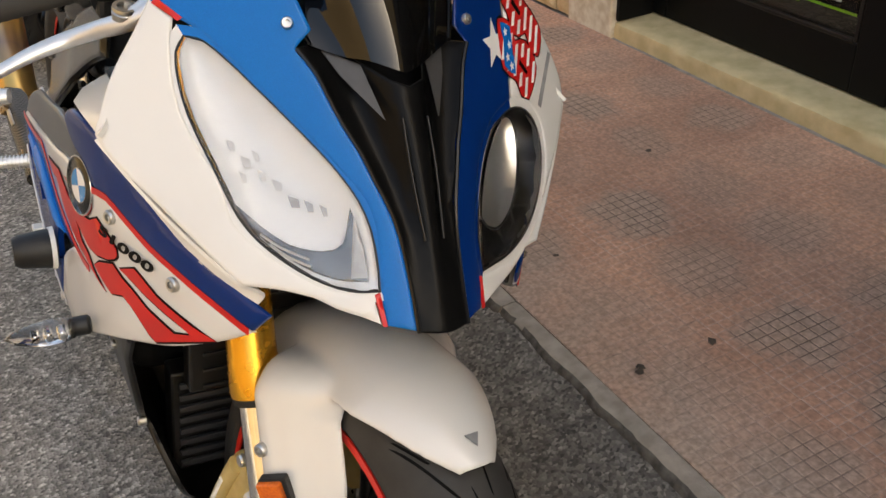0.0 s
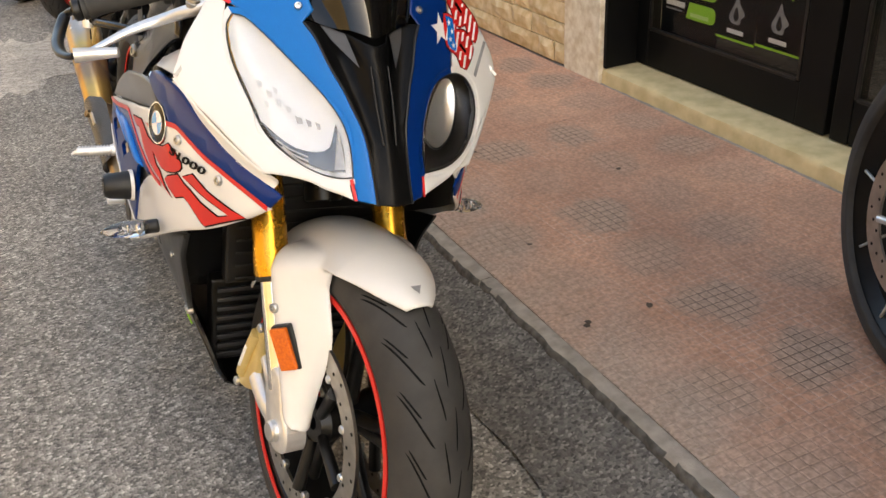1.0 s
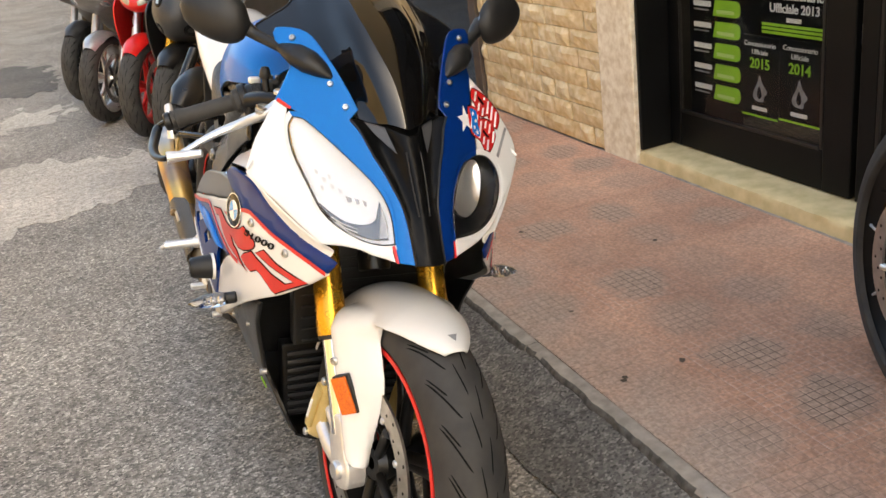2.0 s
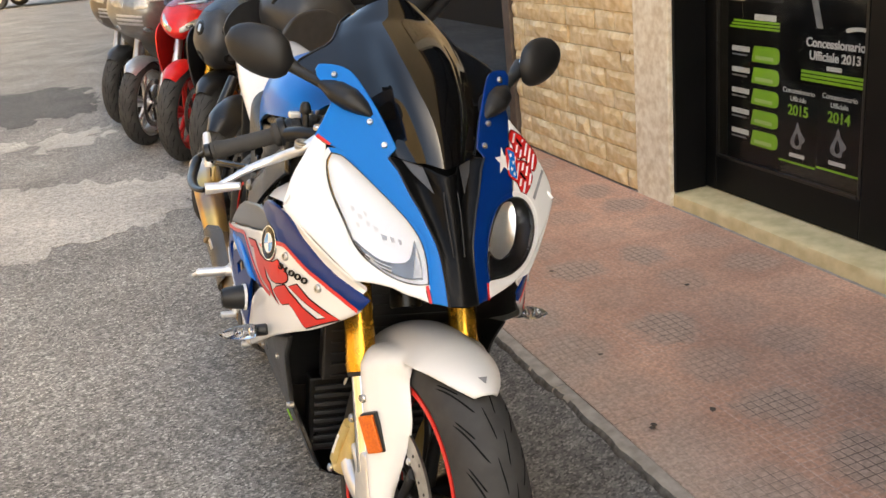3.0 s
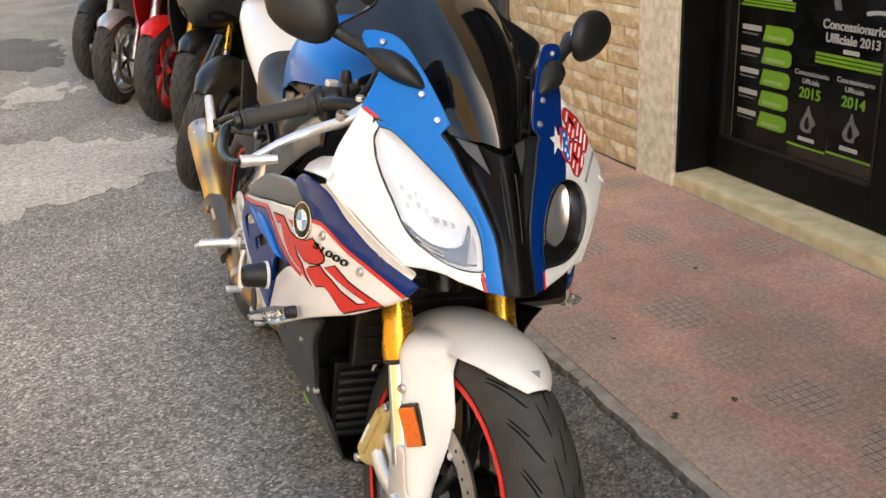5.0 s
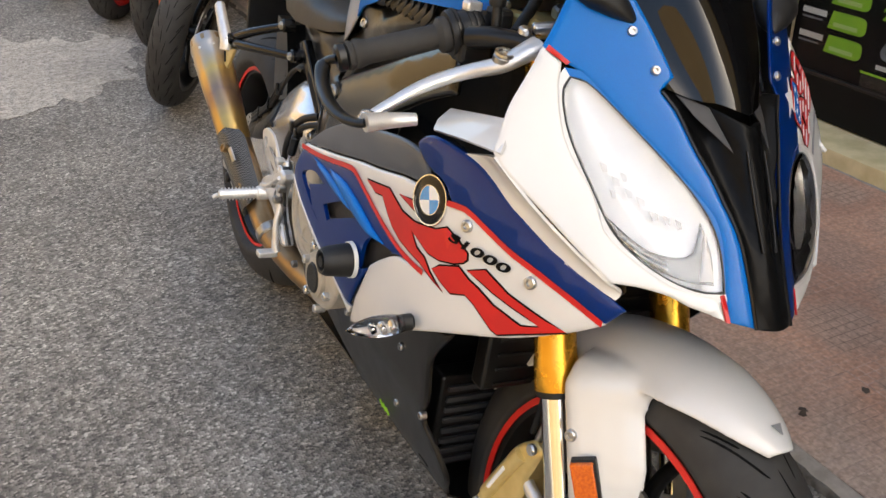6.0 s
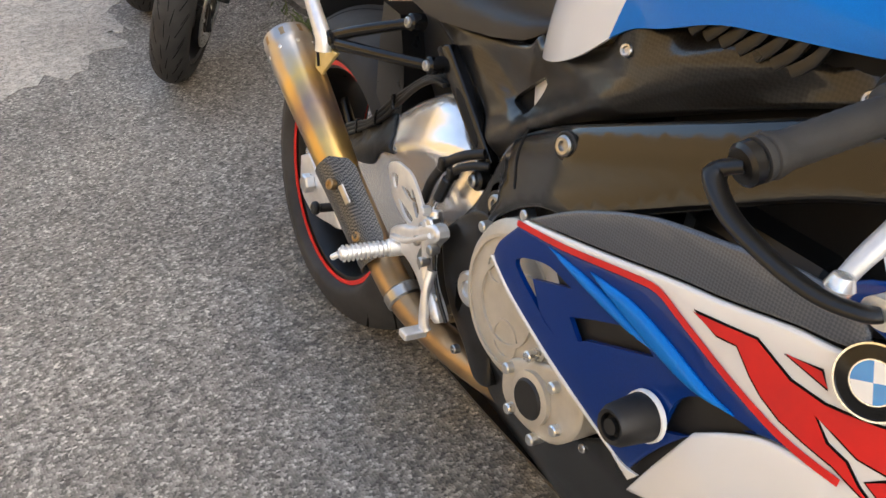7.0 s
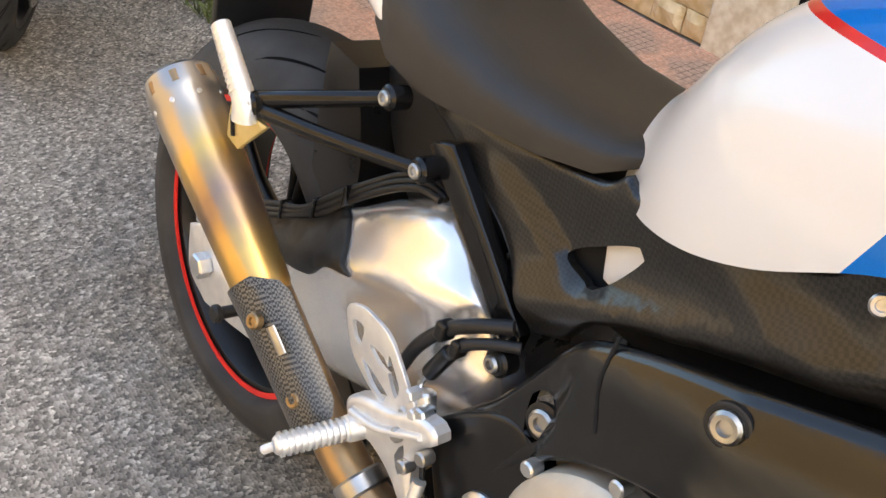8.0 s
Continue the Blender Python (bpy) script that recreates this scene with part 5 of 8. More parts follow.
for s, flip in ((1, False), (-1, True)):
    for f in (FIG_1, FIG_2, FIG_3):
        for g, lift, mt, nm in ((0.0022, 0.001, black_print, "figure_outline"), (0.0, 0.0018, red_paint, "figure")):
            b = sheet(grown(f, g) if g else f, side, 0.0006, 0.02, 0.0, lift=lift)
            part(nm, mirror(b) if flip else b, mt, bike, "bold red painted figure" if not g else "")
m = Matrix(((0, 0, 1, 0), (-1, 0, 0, 0), (0, 1, 0, 0), (0, 0, 0, 1)))


TX, TZ = 0.145, 0.6858


def on_side(co):
    c, s_ = math.cos(radians(-3)), math.sin(radians(-3))
    u, v = c * co[0] - s_ * co[1], s_ * co[0] + c * co[1]
    return Vector(side(TX - u, TZ + v, 0.0026 + co[2]))


lettering("S1000", 0.0165, Matrix.Diagonal((2.1, 1, 1, 1)), black_print, bike, bend=on_side, bold=0.0004, shear=0.25, extrude=0.0004, space=1.05)
for s in (-1, 1):
    c = Vector(side(0.231, 0.7155, 0.0))
    c.x *= -s
    n = Vector((s * 1.0, -0.22, 0.1))
    q = Matrix.Translation(c) @ n.to_track_quat("Z", "Y").to_matrix().to_4x4()
    em = part("emblem", lathe([(0, 0.003), (0.0295, 0.003), (0.031, 0.002), (0.0315, -0.006)], 40, "z", q), black_gloss, bike, "round black badge with blue and white quarters")
    part("badge_rim", lathe([(0.0292, 0.003), (0.0292, 0.0036), (0.0308, 0.0036), (0.0313, 0.002), (0.031, -0.006), (0.0292, -0.006)], 40, "z", q, True), chrome, em)
    part("badge_rim", lathe([(0.0172, 0.002), (0.0172, 0.0038), (0.0182, 0.0038), (0.0182, 0.002)], 40, "z", q, True), chrome, em)
    for k in range(4):
        b = bmesh.new()
        vs = [b.verts.new((0, 0, 0.0038))] + [b.verts.new((0.0171 * math.cos(radians(90 * k + 20 + a)), 0.0171 * math.sin(radians(90 * k + 20 + a)), 0.0038)) for a in range(0, 91, 15)]
        b.faces.new(vs)
        part("badge_quarter", shell(turned(b, q), 0.0006), emblem_blue if k % 2 else white_print, em)
for y, z in ((0.164, 0.7105), (0.072, 0.6815)):
    for s in (1, -1):
        p = side(y, z, 0.0015)
        screw((s * p[0], p[1], p[2]), (-s, -0.45, 0.1), 0.0075, alu_bright, bike)

# indicators
for s in (-1, 1):
    a = Vector((s * 0.245, 0.222, 0.555))
    part("indicator_stem", rod(a, a + Vector((s * 0.022, 0.004, -0.003)), 0.011), black_plastic, bike)
    rows = []
    for i in range(9):
        t = i / 8
        r = 0.015 * math.sin(math.pi * min(1, 0.24 + t * 0.76)) ** 0.7 + 0.0006
        rows.append([a + Vector((s * (0.018 + 0.068 * t), 0.012 * t - 0.002, -0.01 * t)) + Vector((0, 1.1 * r * math.cos(k * math.pi / 6), 0.85 * r * math.sin(k * math.pi / 6))) for k in range(12)])
    ind = part("indicator", loft(rows, True), clear("indicator_lens", (0.75, 0.76, 0.78), 0.08) if s < 0 else bpy.data.materials["indicator_lens"], bike, "clear pointed turn indicator")
    for k in range(3):
        part("bulb", rod(a + Vector((s * (0.03 + 0.013 * k), 0.004, -0.003)), a + Vector((s * (0.03 + 0.013 * k), -0.008, -0.004)), 0.0045, 10), chrome, ind)

# ---- steering: wheel, fork, mudguard, bars ----
RAKE = 0.445
WF = (0.0, 0.012, 0.296)
axis_p, axis_d = Vector((0, 0.03, 0.29)), Vector((0, math.sin(radians(24)), math.cos(radians(24))))
STEER = Matrix.Translation(axis_p) @ Matrix.Rotation(radians(8), 4, axis_d) @ Matrix.Translation(-axis_p)


def tyre_mesh(R, w, crown, rim, n=180):
    """A tyre's round section turned about its axle."""
    prof = []
    for i in range(33):
        a = -1 + i / 16
        x = w / 2 * math.sin(a * math.pi / 2)
        r = R - crown + crown * math.cos(a * math.pi / 2) if abs(a) < 0.9 else R - crown + crown * math.cos(0.9 * math.pi / 2) - (abs(a) - 0.9) * 0.1
        prof.append((r, x))
    side_r = prof[0][0]
    left = [(rim, -w / 2 * 0.78), (rim + (side_r - rim) * 0.35, -w / 2 * 0.96), (rim + (side_r - rim) * 0.75, -w / 2 * 1.01)]
    prof = left + prof + [(r, -x) for r, x in reversed(left)]
    bm = bmesh.new()
    rows = [[bm.verts.new((x, r * math.sin(2 * math.pi * i / n), r * math.cos(2 * math.pi * i / n))) for r, x in prof] for i in range(n)]
    for i in range(n):
        A, B = rows[i], rows[(i + 1) % n]
        for j in range(len(prof) - 1):
            bm.faces.new((A[j], B[j], B[j + 1], A[j + 1])).smooth = True
    return bm


def tread_mesh(R, w, crown, count, rear=False):
    """The slanted grooves of a tread as flat ribbons tapered at their ends, their shade in the colour."""
    bm = bmesh.new()

    def skin(u, a, lift):
        t = math.asin(min(abs(u), 1.0)) / (math.pi / 2)
        r = R - crown + crown * math.cos(t * math.pi / 2) + lift
        return (w / 2 * u, r * math.sin(a), r * math.cos(a))
    step = 2 * math.pi / count
    kinds = [(0.4, 0.88, 0.0, 0.95, 0.007), (0.09, 0.2, 0.45, 0.6, 0.021), (0.58, 0.84, 0.5, 0.5, 0.006)] if not rear else [(0.1, 0.86, 0.0, 1.25, 0.0085), (0.45, 0.8, 0.5, 0.6, 0.007)]
    for k in range(count):
        for side_s in (-1, 1):
            for u0, u1, off, slant, wide in kinds:
                a0 = (k + off + (0.5 if side_s > 0 else 0)) * step
                last = None
                for i in range(11):
                    t = i / 10
                    u = u0 + (u1 - u0) * t
                    a = a0 + slant * step * t ** 1.25
                    h = wide * 0.5 * min(1.0, 6 * t + 0.15, 6 * (1 - t) + 0.15) / R
                    now = [bm.verts.new(skin(side_s * u, a - h, 0.0004)), bm.verts.new(skin(side_s * u, a + h, 0.0004))]
                    if last:
                        bm.faces.new((last[0], last[1], now[1], now[0])).smooth = True
                    last = now
    return bm


def wheel(parent, c, R, w, crown, rim_mat, tape, spokes, m, rim_r=0.218, disc_r=0.16, disc_x=0.07, discs=(-1, 1), disc_mat=None, name="wheel", label="", n=180):
    """A wheel at c with its tyre, rim, hub, spokes and brake discs."""
    M = m @ Matrix.Translation(c)
    hw = w / 2 * (0.93 if w < 0.15 else 0.8)
    rim = part(name, lathe([(rim_r + 0.006, -hw), (rim_r + 0.008, -hw + 0.006), (rim_r - 0.006, -hw + 0.012), (rim_r - 0.02, -hw * 0.4), (rim_r - 0.02, hw * 0.4), (rim_r - 0.006, hw - 0.012), (rim_r + 0.008, hw - 0.006), (rim_r + 0.006, hw), (rim_r - 0.01, hw - 0.004), (rim_r - 0.032, hw * 0.35), (rim_r - 0.032, -hw * 0.35), (rim_r - 0.01, -hw + 0.004)], 72, "x", M, True), rim_mat, parent, label)
    tyre = part("tyre", turned(tyre_mesh(R, w, crown, rim_r + 0.004, n), M), rubber, rim, "black road tyre with slanted grooves")
    tagged(part("tread_pattern", turned(tread_mesh(R, w, crown, 22 if w < 0.15 else 15, w > 0.15), M), groove_shade, tyre), kind="stuff")
    if tape:
        for s in (-1, 1):
            part("rim_tape", lathe([(rim_r - 0.004, s * (hw + 0.0006)), (rim_r - 0.004, s * (hw + 0.003)), (rim_r + 0.005, s * (hw + 0.003)), (rim_r + 0.005, s * (hw + 0.0006))], 72, "x", M, True), tape, rim, "red tape round the rim edge")
    part("hub", lathe([(0.012, -0.06), (0.03, -0.06), (0.038, -0.045), (0.03, -0.02), (0.03, 0.02), (0.038, 0.045), (0.03, 0.06), (0.012, 0.06)], 28, "x", M, True), rim_mat, rim)
    for i in range(spokes):
        a = 2 * math.pi * i / spokes
        for o in (-0.11, 0.11):
            p0 = (0, 0.03 * math.sin(a + o), 0.03 * math.cos(a + o))
            p1 = (0, 0.12 * math.sin(a + o * 0.9), 0.12 * math.cos(a + o * 0.9))
            p2 = (0, (rim_r - 0.026) * math.sin(a + o * 2.0), (rim_r - 0.026) * math.cos(a + o * 2.0))
            part("spoke", turned(tube([p0, p1, p2], (0.014, 0.009), 8, 4, 1.0, (1, 0, 0)), M), rim_mat, rim)
    for s in discs:
        x = s * disc_x
        holes = []
        b = lathe([(disc_r - 0.036, x - 0.0025), (disc_r - 0.036, x + 0.0025), (disc_r, x + 0.0025), (disc_r, x - 0.0025)], 72, "x", M, True)
        d = part("brake_disc", b, disc_mat or steel, rim, "steel brake disc")
        for k in range(5):
            a = 2 * math.pi * (k + 0.5) / 5
            part("disc_arm", turned(tube([(x * 0.8, 0.03 * math.sin(a), 0.03 * math.cos(a)), (x, (disc_r - 0.04) * math.sin(a), (disc_r - 0.04) * math.cos(a))], (0.009, 0.011), 8, 3), M), black_satin, d)
        for k in range(10):
            a = 2 * math.pi * (k + 0.3) / 10
            part("disc_bobbin", turned(rod((x - 0.005, (disc_r - 0.038) * math.sin(a), (disc_r - 0.038) * math.cos(a)), (x + 0.005, (disc_r - 0.038) * math.sin(a), (disc_r - 0.038) * math.cos(a)), 0.007, 12), M), alu, d)
        dots = []
        for k in range(40):
            a = 2 * math.pi * k / 40
            r = disc_r - 0.009 - 0.009 * (k % 3)
            dots.append(turned(rod((x - 0.0029, r * math.sin(a), r * math.cos(a)), (x + 0.0029, r * math.sin(a), r * math.cos(a)), 0.003, 8, False), M))
        tagged(part("disc_holes", joined(*dots), dark_void, d), kind="stuff")
    return rim


wheel(bike, WF, 0.296, 0.124, 0.062, black_satin, red_line_paint, 5, STEER, name="front_wheel", label="black front wheel with red rim tape")

axle = lambda s, z: Vector((s * 0.105, 0.0125 + RAKE * (z - 0.296), z))
for s in (-1, 1):
    part("fork_tube", turned(lathe([(0.024, 0), (0.0275, 0.002), (0.0285, 0.01), (0.0275, 0.04), (0.0265, 0.046), (0.0268, 0.3), (0.026, 0.415), (0, 0.415)], 32, "z", Matrix.Translation(axle(s, 0.508)) @ axis_d.to_track_quat("Z", "Y").to_matrix().to_4x4()), STEER), gold_metal, bike, "gold anodised fork tube")
    part("fork_seal", turned(lathe([(0.021, -0.004), (0.0255, -0.004), (0.0265, 0.0), (0.0265, 0.004), (0.021, 0.004)], 28, "z", Matrix.Translation(axle(s, 0.506)) @ axis_d.to_track_quat("Z", "Y").to_matrix().to_4x4(), True), STEER), black_plastic, bike)
    part("fork_slider", turned(rod(axle(s, 0.505), axle(s, 0.35), 0.0205, 28), STEER), chrome, bike, "polished steel fork slider")
    lug = [(0.05, 0.385), (0.062, 0.36), (0.05, 0.31), (0.036, 0.275), (0.012, 0.262), (-0.02, 0.275), (-0.022, 0.31), (0.0, 0.345), (0.018, 0.39)]
    b = plate(lug, -0.088, -0.124, 0.006)
    part("axle_lug", turned(mirror(b) if s > 0 else b, STEER), alu_bright, bike, "cast aluminium axle lug")
    part("caliper_bracket", turned(tube([(s * 0.105, 0.035, 0.29), (s * 0.105, 0.09, 0.3), (s * 0.103, 0.13, 0.32)], 0.014, 10, 4, 1.3), STEER), alu_bright, bike)
    part("axle_end", turned(rod((s * 0.12, 0.012, 0.296), (s * 0.134, 0.012, 0.296), 0.017, 24), STEER), alu, bike)
    cal = [(0.116, 0.427, 1), (0.097, 0.422, 1), (0.105, 0.39), (0.113, 0.365), (0.111, 0.345), (0.12, 0.325), (0.118, 0.305), (0.132, 0.292), (0.15, 0.283), (0.19, 0.272, 1), (0.193, 0.283, 1), (0.181, 0.318), (0.174, 0.339), (0.16, 0.37), (0.149, 0.394), (0.135, 0.412)]
    b = plate(cal, -0.06, -0.112, 0.008)
    cm = part("brake_caliper", turned(mirror(b) if s > 0 else b, STEER), pale_gold, bike, "gold brake caliper")
    for yy, zz in ((0.183, 0.282), (0.112, 0.418)):
        part("caliper_bolt", turned(rod((s * 0.11, yy, zz), (s * 0.118, yy, zz), 0.008, 12), STEER), alu, cm)
    part("caliper_rib", turned(tube([(s * 0.1125, 0.172, 0.305), (s * 0.1135, 0.152, 0.35), (s * 0.1125, 0.128, 0.4)], 0.0085, 10, 4, 1.3), STEER), pale_gold, cm)
    part("caliper_mark", turned(tube([(s * 0.1215, 0.162, 0.326), (s * 0.1215, 0.143, 0.37)], 0.003, 8, 3), STEER), white_print, cm)
    part("bleed_nipple", turned(joined(rod((s * 0.1, 0.118, 0.425), (s * 0.1, 0.113, 0.45), 0.0055, 12), rod((s * 0.1, 0.113, 0.45), (s * 0.1, 0.108, 0.472), 0.0035, 10)), STEER), steel, cm)
    part("caliper_strut", turned(tube([(s * 0.108, 0.03, 0.33), (s * 0.106, 0.07, 0.345), (s * 0.1, 0.115, 0.36)], (0.011, 0.008), 10, 4, 1.2), STEER), alu_bright, bike)
    part("brake_hose", turned(tube([(s * 0.1, 0.13, 0.43), (s * 0.11, 0.12, 0.5), (s * 0.09, 0.15, 0.6), (s * 0.06, 0.2, 0.7)], 0.0045, 8), STEER), black_plastic, bike)

# mudguard: crown over the tyre and a skirt down each fork leg
rows = []
for i in range(27):
    a = radians(-29.5 + i * 3.53)
    k = i / 26
    w = 0.079 * min(1.0, max(0.06, (math.degrees(a) + 30.3) / 22)) ** 0.46
    dr = float(np.interp(math.degrees(a), [-30, 0, 60], [0.016, 0.022, 0.022]))
    drop = float(np.interp(math.degrees(a), [-30, -16, 0, 60], [0.012, 0.03, 0.052, 0.055]))
    row = []
    for j in range(17):
        u = -1 + j / 8
        x = w * u
        r = 0.296 + dr - drop * abs(u) ** 2.4
        row.append((x, WF[1] + r * math.sin(a), WF[2] + r * math.cos(a)))
    rows.append(row)
moulding = [shell(loft(rows), 0.006)]
for s in (-1, 1):
    rows = []
    for z, cut in ((0.535, 0.0), (0.52, 0.0), (0.5, 0.0), (0.475, 0.0), (0.45, 0.06), (0.42, 0.22), (0.39, 0.38), (0.36, 0.54), (0.335, 0.68), (0.315, 0.78)):
        y0 = 0.0125 + RAKE * (z - 0.296)
        row = []
        for k, (x, y) in enumerate(((-0.117, -0.03), (-0.123, -0.036), (-0.126, -0.046), (-0.123, -0.06), (-0.109, -0.081), (-0.089, -0.102), (-0.067, -0.12))):
            bx, by = -0.121, -0.03
            t = max(0, k - 2) / 4
            xx, yy = x + (bx + 0.03 * t - x) * cut * t, y + (by - y) * cut * t
            if z > 0.54:
                xx, yy = xx + (z - 0.54) * 0.8, yy + (z - 0.54) * 0.5
            row.append((-s * xx if s > 0 else xx, y0 + yy, z + (0.012 * (1 - t) if z < 0.33 else 0)))
        rows.append(row)
    top = []
    for k in range(7):
        a = radians(19 - 22 * k / 6)
        r = 0.296 + 0.022 - 0.054 * 0.8 ** 2.4
        top.append(Vector((s * 0.078 * 0.8, WF[1] + r * math.sin(a), WF[2] + r * math.cos(a))))
    low = [Vector(p) for p in rows[0]]
    mids = [[l.lerp(t, f) + Vector((s * 0.014, -0.004, 0.012)) * math.sin(math.pi * f) * (1 - k / 6) ** 0.7 for k, (l, t) in enumerate(zip(low, top))] for f in (0.0, 0.2, 0.4, 0.6, 0.8, 1.0)]
    rows = list(reversed(mids)) + rows[1:]
    moulding.append(shell(loft(rows), 0.006))
    sx = -0.1355 if s < 0 else 0.1355
    screw(STEER @ Vector((s * 0.128, 0.047, 0.487)), (s, -0.6, 0.1), 0.0075, alu_bright, bike)
    q = STEER @ pose(s * 0.121, 0.012, 0.44, -23, 0, -s * 40)
    part("reflector_base", box(0, 0, 0, 0.012, 0.03, 0.07, 0.002, q @ Matrix.Translation((0, -0.004, 0))), black_plastic, bike)
    part("side_reflector", box(s * 0.007, -0.002, 0.0, 0.01, 0.027, 0.066, 0.002, q), amber, bike, "amber side reflector")
guard = part("front_mudguard", turned(joined(*moulding), STEER), white_paint, bike, "glossy white front mudguard with fork leg covers")
fuse = guard.modifiers.new("fuse", "REMESH")
fuse.mode, fuse.voxel_size, fuse.use_smooth_shade = "VOXEL", 0.0028, True
ease = guard.modifiers.new("ease", "SMOOTH")
ease.factor, ease.iterations = 0.5, 14
part("mudguard_mark", turned(sheet([(0.0, 0.002, 1), (0.008, 0.015, 1), (-0.008, 0.015, 1)], lambda u, v, d: (u, WF[1] + (0.3165 + d) * math.sin(radians(-26.5) + v / 0.31), WF[2] + (0.3165 + d) * math.cos(radians(-26.5) + v / 0.31)), 0.001, 0.05, 0.0), STEER), grey_print, guard, "small grey triangle mark")

# bars, lever and guard
gi, go = Vector((-0.217, 0.3085, 0.8955)), Vector((-0.331, 0.3235, 0.861))
gd = (go - gi).normalized()
for s in (-1, 1):
    def sym(bm):
        return turned(turned(mirror(turned(bm, STEER.inverted())), STEER), Matrix.Translation((-0.04, 0.0, 0.0))) if s > 0 else bm
    part("handlebar", sym(rod(gi - gd * 0.11, gi + gd * 0.02, 0.011)), black_satin, bike)
    q = gd.to_track_quat("Z", "Y").to_matrix().to_4x4()
    prof = [(0.021, -0.004), (0.022, 0.001), (0.021, 0.006), (0.0165, 0.009)] + [(0.0145 + 0.0006 * (k % 2), 0.012 + 0.005 * k) for k in range(18)] + [(0.017, 0.106), (0.0178, 0.109), (0.017, 0.112), (0.0155, 0.113), (0.017, 0.116), (0.017, 0.12), (0.011, 0.121)]
    part("grip", sym(lathe(prof, 28, "z", Matrix.Translation(gi) @ q)), rubber, bike, "black rubber hand grip")
    part("throttle_housing", sym(lathe([(0.011, -0.056), (0.018, -0.055), (0.0195, -0.05), (0.0195, -0.047), (0.0225, -0.045), (0.024, -0.041), (0.024, -0.022), (0.0225, -0.0185), (0.0265, -0.017), (0.028, -0.014), (0.028, -0.007), (0.0265, -0.004), (0.019, -0.003)], 32, "z", Matrix.Translation(gi) @ q)), black_plastic, bike, "black switch housing")
    part("switch_box", sym(box(0, 0, 0, 0.044, 0.03, 0.03, 0.006, Matrix.Translation(gi - gd * 0.033 + Vector((0, -0.012, -0.022))))), black_plastic, bike)
    part("switch", sym(box(0, 0, 0, 0.021, 0.016, 0.012, 0.003, Matrix.Translation(gi - gd * 0.03 + Vector((0, -0.002, 0.0285))))), alu_bright if s < 0 else black_plastic, bike, "pale rocker switch" if s < 0 else "")
    for z0, r0 in ((-0.03, 0.0255), (-0.037, 0.0255), (-0.013, 0.029)):
        part("housing_ring", sym(lathe([(r0 - 0.004, z0 - 0.002), (r0, z0 - 0.0015), (r0, z0 + 0.0015), (r0 - 0.004, z0 + 0.002)], 32, "z", Matrix.Translation(gi) @ q, True)), black_satin, bike)
    for k in range(2):
        part("clamp_bolt", sym(rod(gi - gd * 0.062 + Vector((-0.004 + 0.012 * k, -0.012, 0.022)), gi - gd * 0.062 + Vector((-0.004 + 0.012 * k, -0.013, 0.03)), 0.0042, 10)), steel, bike)
    part("switch_cable", sym(tube([gi - gd * 0.04 + Vector((0, -0.006, -0.03)), gi - gd * 0.075 + Vector((0, -0.012, -0.03)), gi - gd * 0.12 + Vector((0, -0.02, -0.01)), gi - gd * 0.16 + Vector((0, -0.05, 0.0))], 0.0038, 8)), black_plastic, bike)
    part("bar_end", sym(rod(gi + gd * 0.12, gi + gd * 0.134, 0.0165)), black_satin, bike)
    part("bar_clamp", sym(box(0, 0, 0, 0.024, 0.036, 0.046, 0.007, Matrix.Translation(gi - gd * 0.062 + Vector((0, -0.012, 0.0))))), black_plastic, bike)
    if s > 0:
        continue
    cyl = part("master_cylinder", tube([(-0.205, 0.268, 0.903), (-0.19, 0.245, 0.909), (-0.17, 0.222, 0.911), (-0.157, 0.206, 0.91)], (0.0145, 0.0125), 16, 5, 0.9), black_satin, bike, "black brake master cylinder")
    part("bleed_nipple", joined(rod((-0.176, 0.262, 0.915), (-0.177, 0.266, 0.945), 0.006, 14), lathe([(0, 0), (0.009, 0), (0.0105, 0.003), (0.009, 0.014), (0.006, 0.02), (0, 0.021)], 16, "z", Matrix.Translation((-0.177, 0.266, 0.941)))), black_plastic, cyl)
    part("cylinder_cap", rod((-0.166, 0.216, 0.92), (-0.166, 0.214, 0.929), 0.008, 14), alu, cyl)
    part("brake_hose", tube([(-0.16, 0.245, 0.915), (-0.135, 0.26, 0.94), (-0.115, 0.26, 0.975), (-0.09, 0.24, 0.985), (-0.06, 0.2, 0.95)], 0.007, 10, 5), black_plastic, bike)
    part("brake_lever", tube([(-0.158, 0.196, 0.912), (-0.172, 0.196, 0.905), (-0.196, 0.204, 0.888), (-0.216, 0.226, 0.875), (-0.238, 0.24, 0.8635), (-0.262, 0.2405, 0.8545), (-0.287, 0.2375, 0.844), (-0.315, 0.235, 0.829), (-0.337, 0.2305, 0.818)], (0.0185, 0.0065), 14, 5, 0.62), alu_bright, bike, "polished aluminium hand lever")
    part("lever_ball", lathe([(0, -0.01), (0.007, -0.008), (0.0105, 0), (0.007, 0.008), (0, 0.01)], 18, "z", Matrix.Translation((-0.3387, 0.2292, 0.8166))), alu_polished, bike)
    part("lever_pivot", joined(rod((-0.196, 0.203, 0.885), (-0.1965, 0.199, 0.9015), 0.0125, 24), lathe([(0.008, 0), (0.008, 0.003), (0.0118, 0.003), (0.0125, 0)], 24, "z", Matrix.Translation((-0.1965, 0.1988, 0.9012)) @ Vector((-0.03, -0.25, 1)).to_track_quat("Z", "Y").to_matrix().to_4x4(), True)), steel, bike)
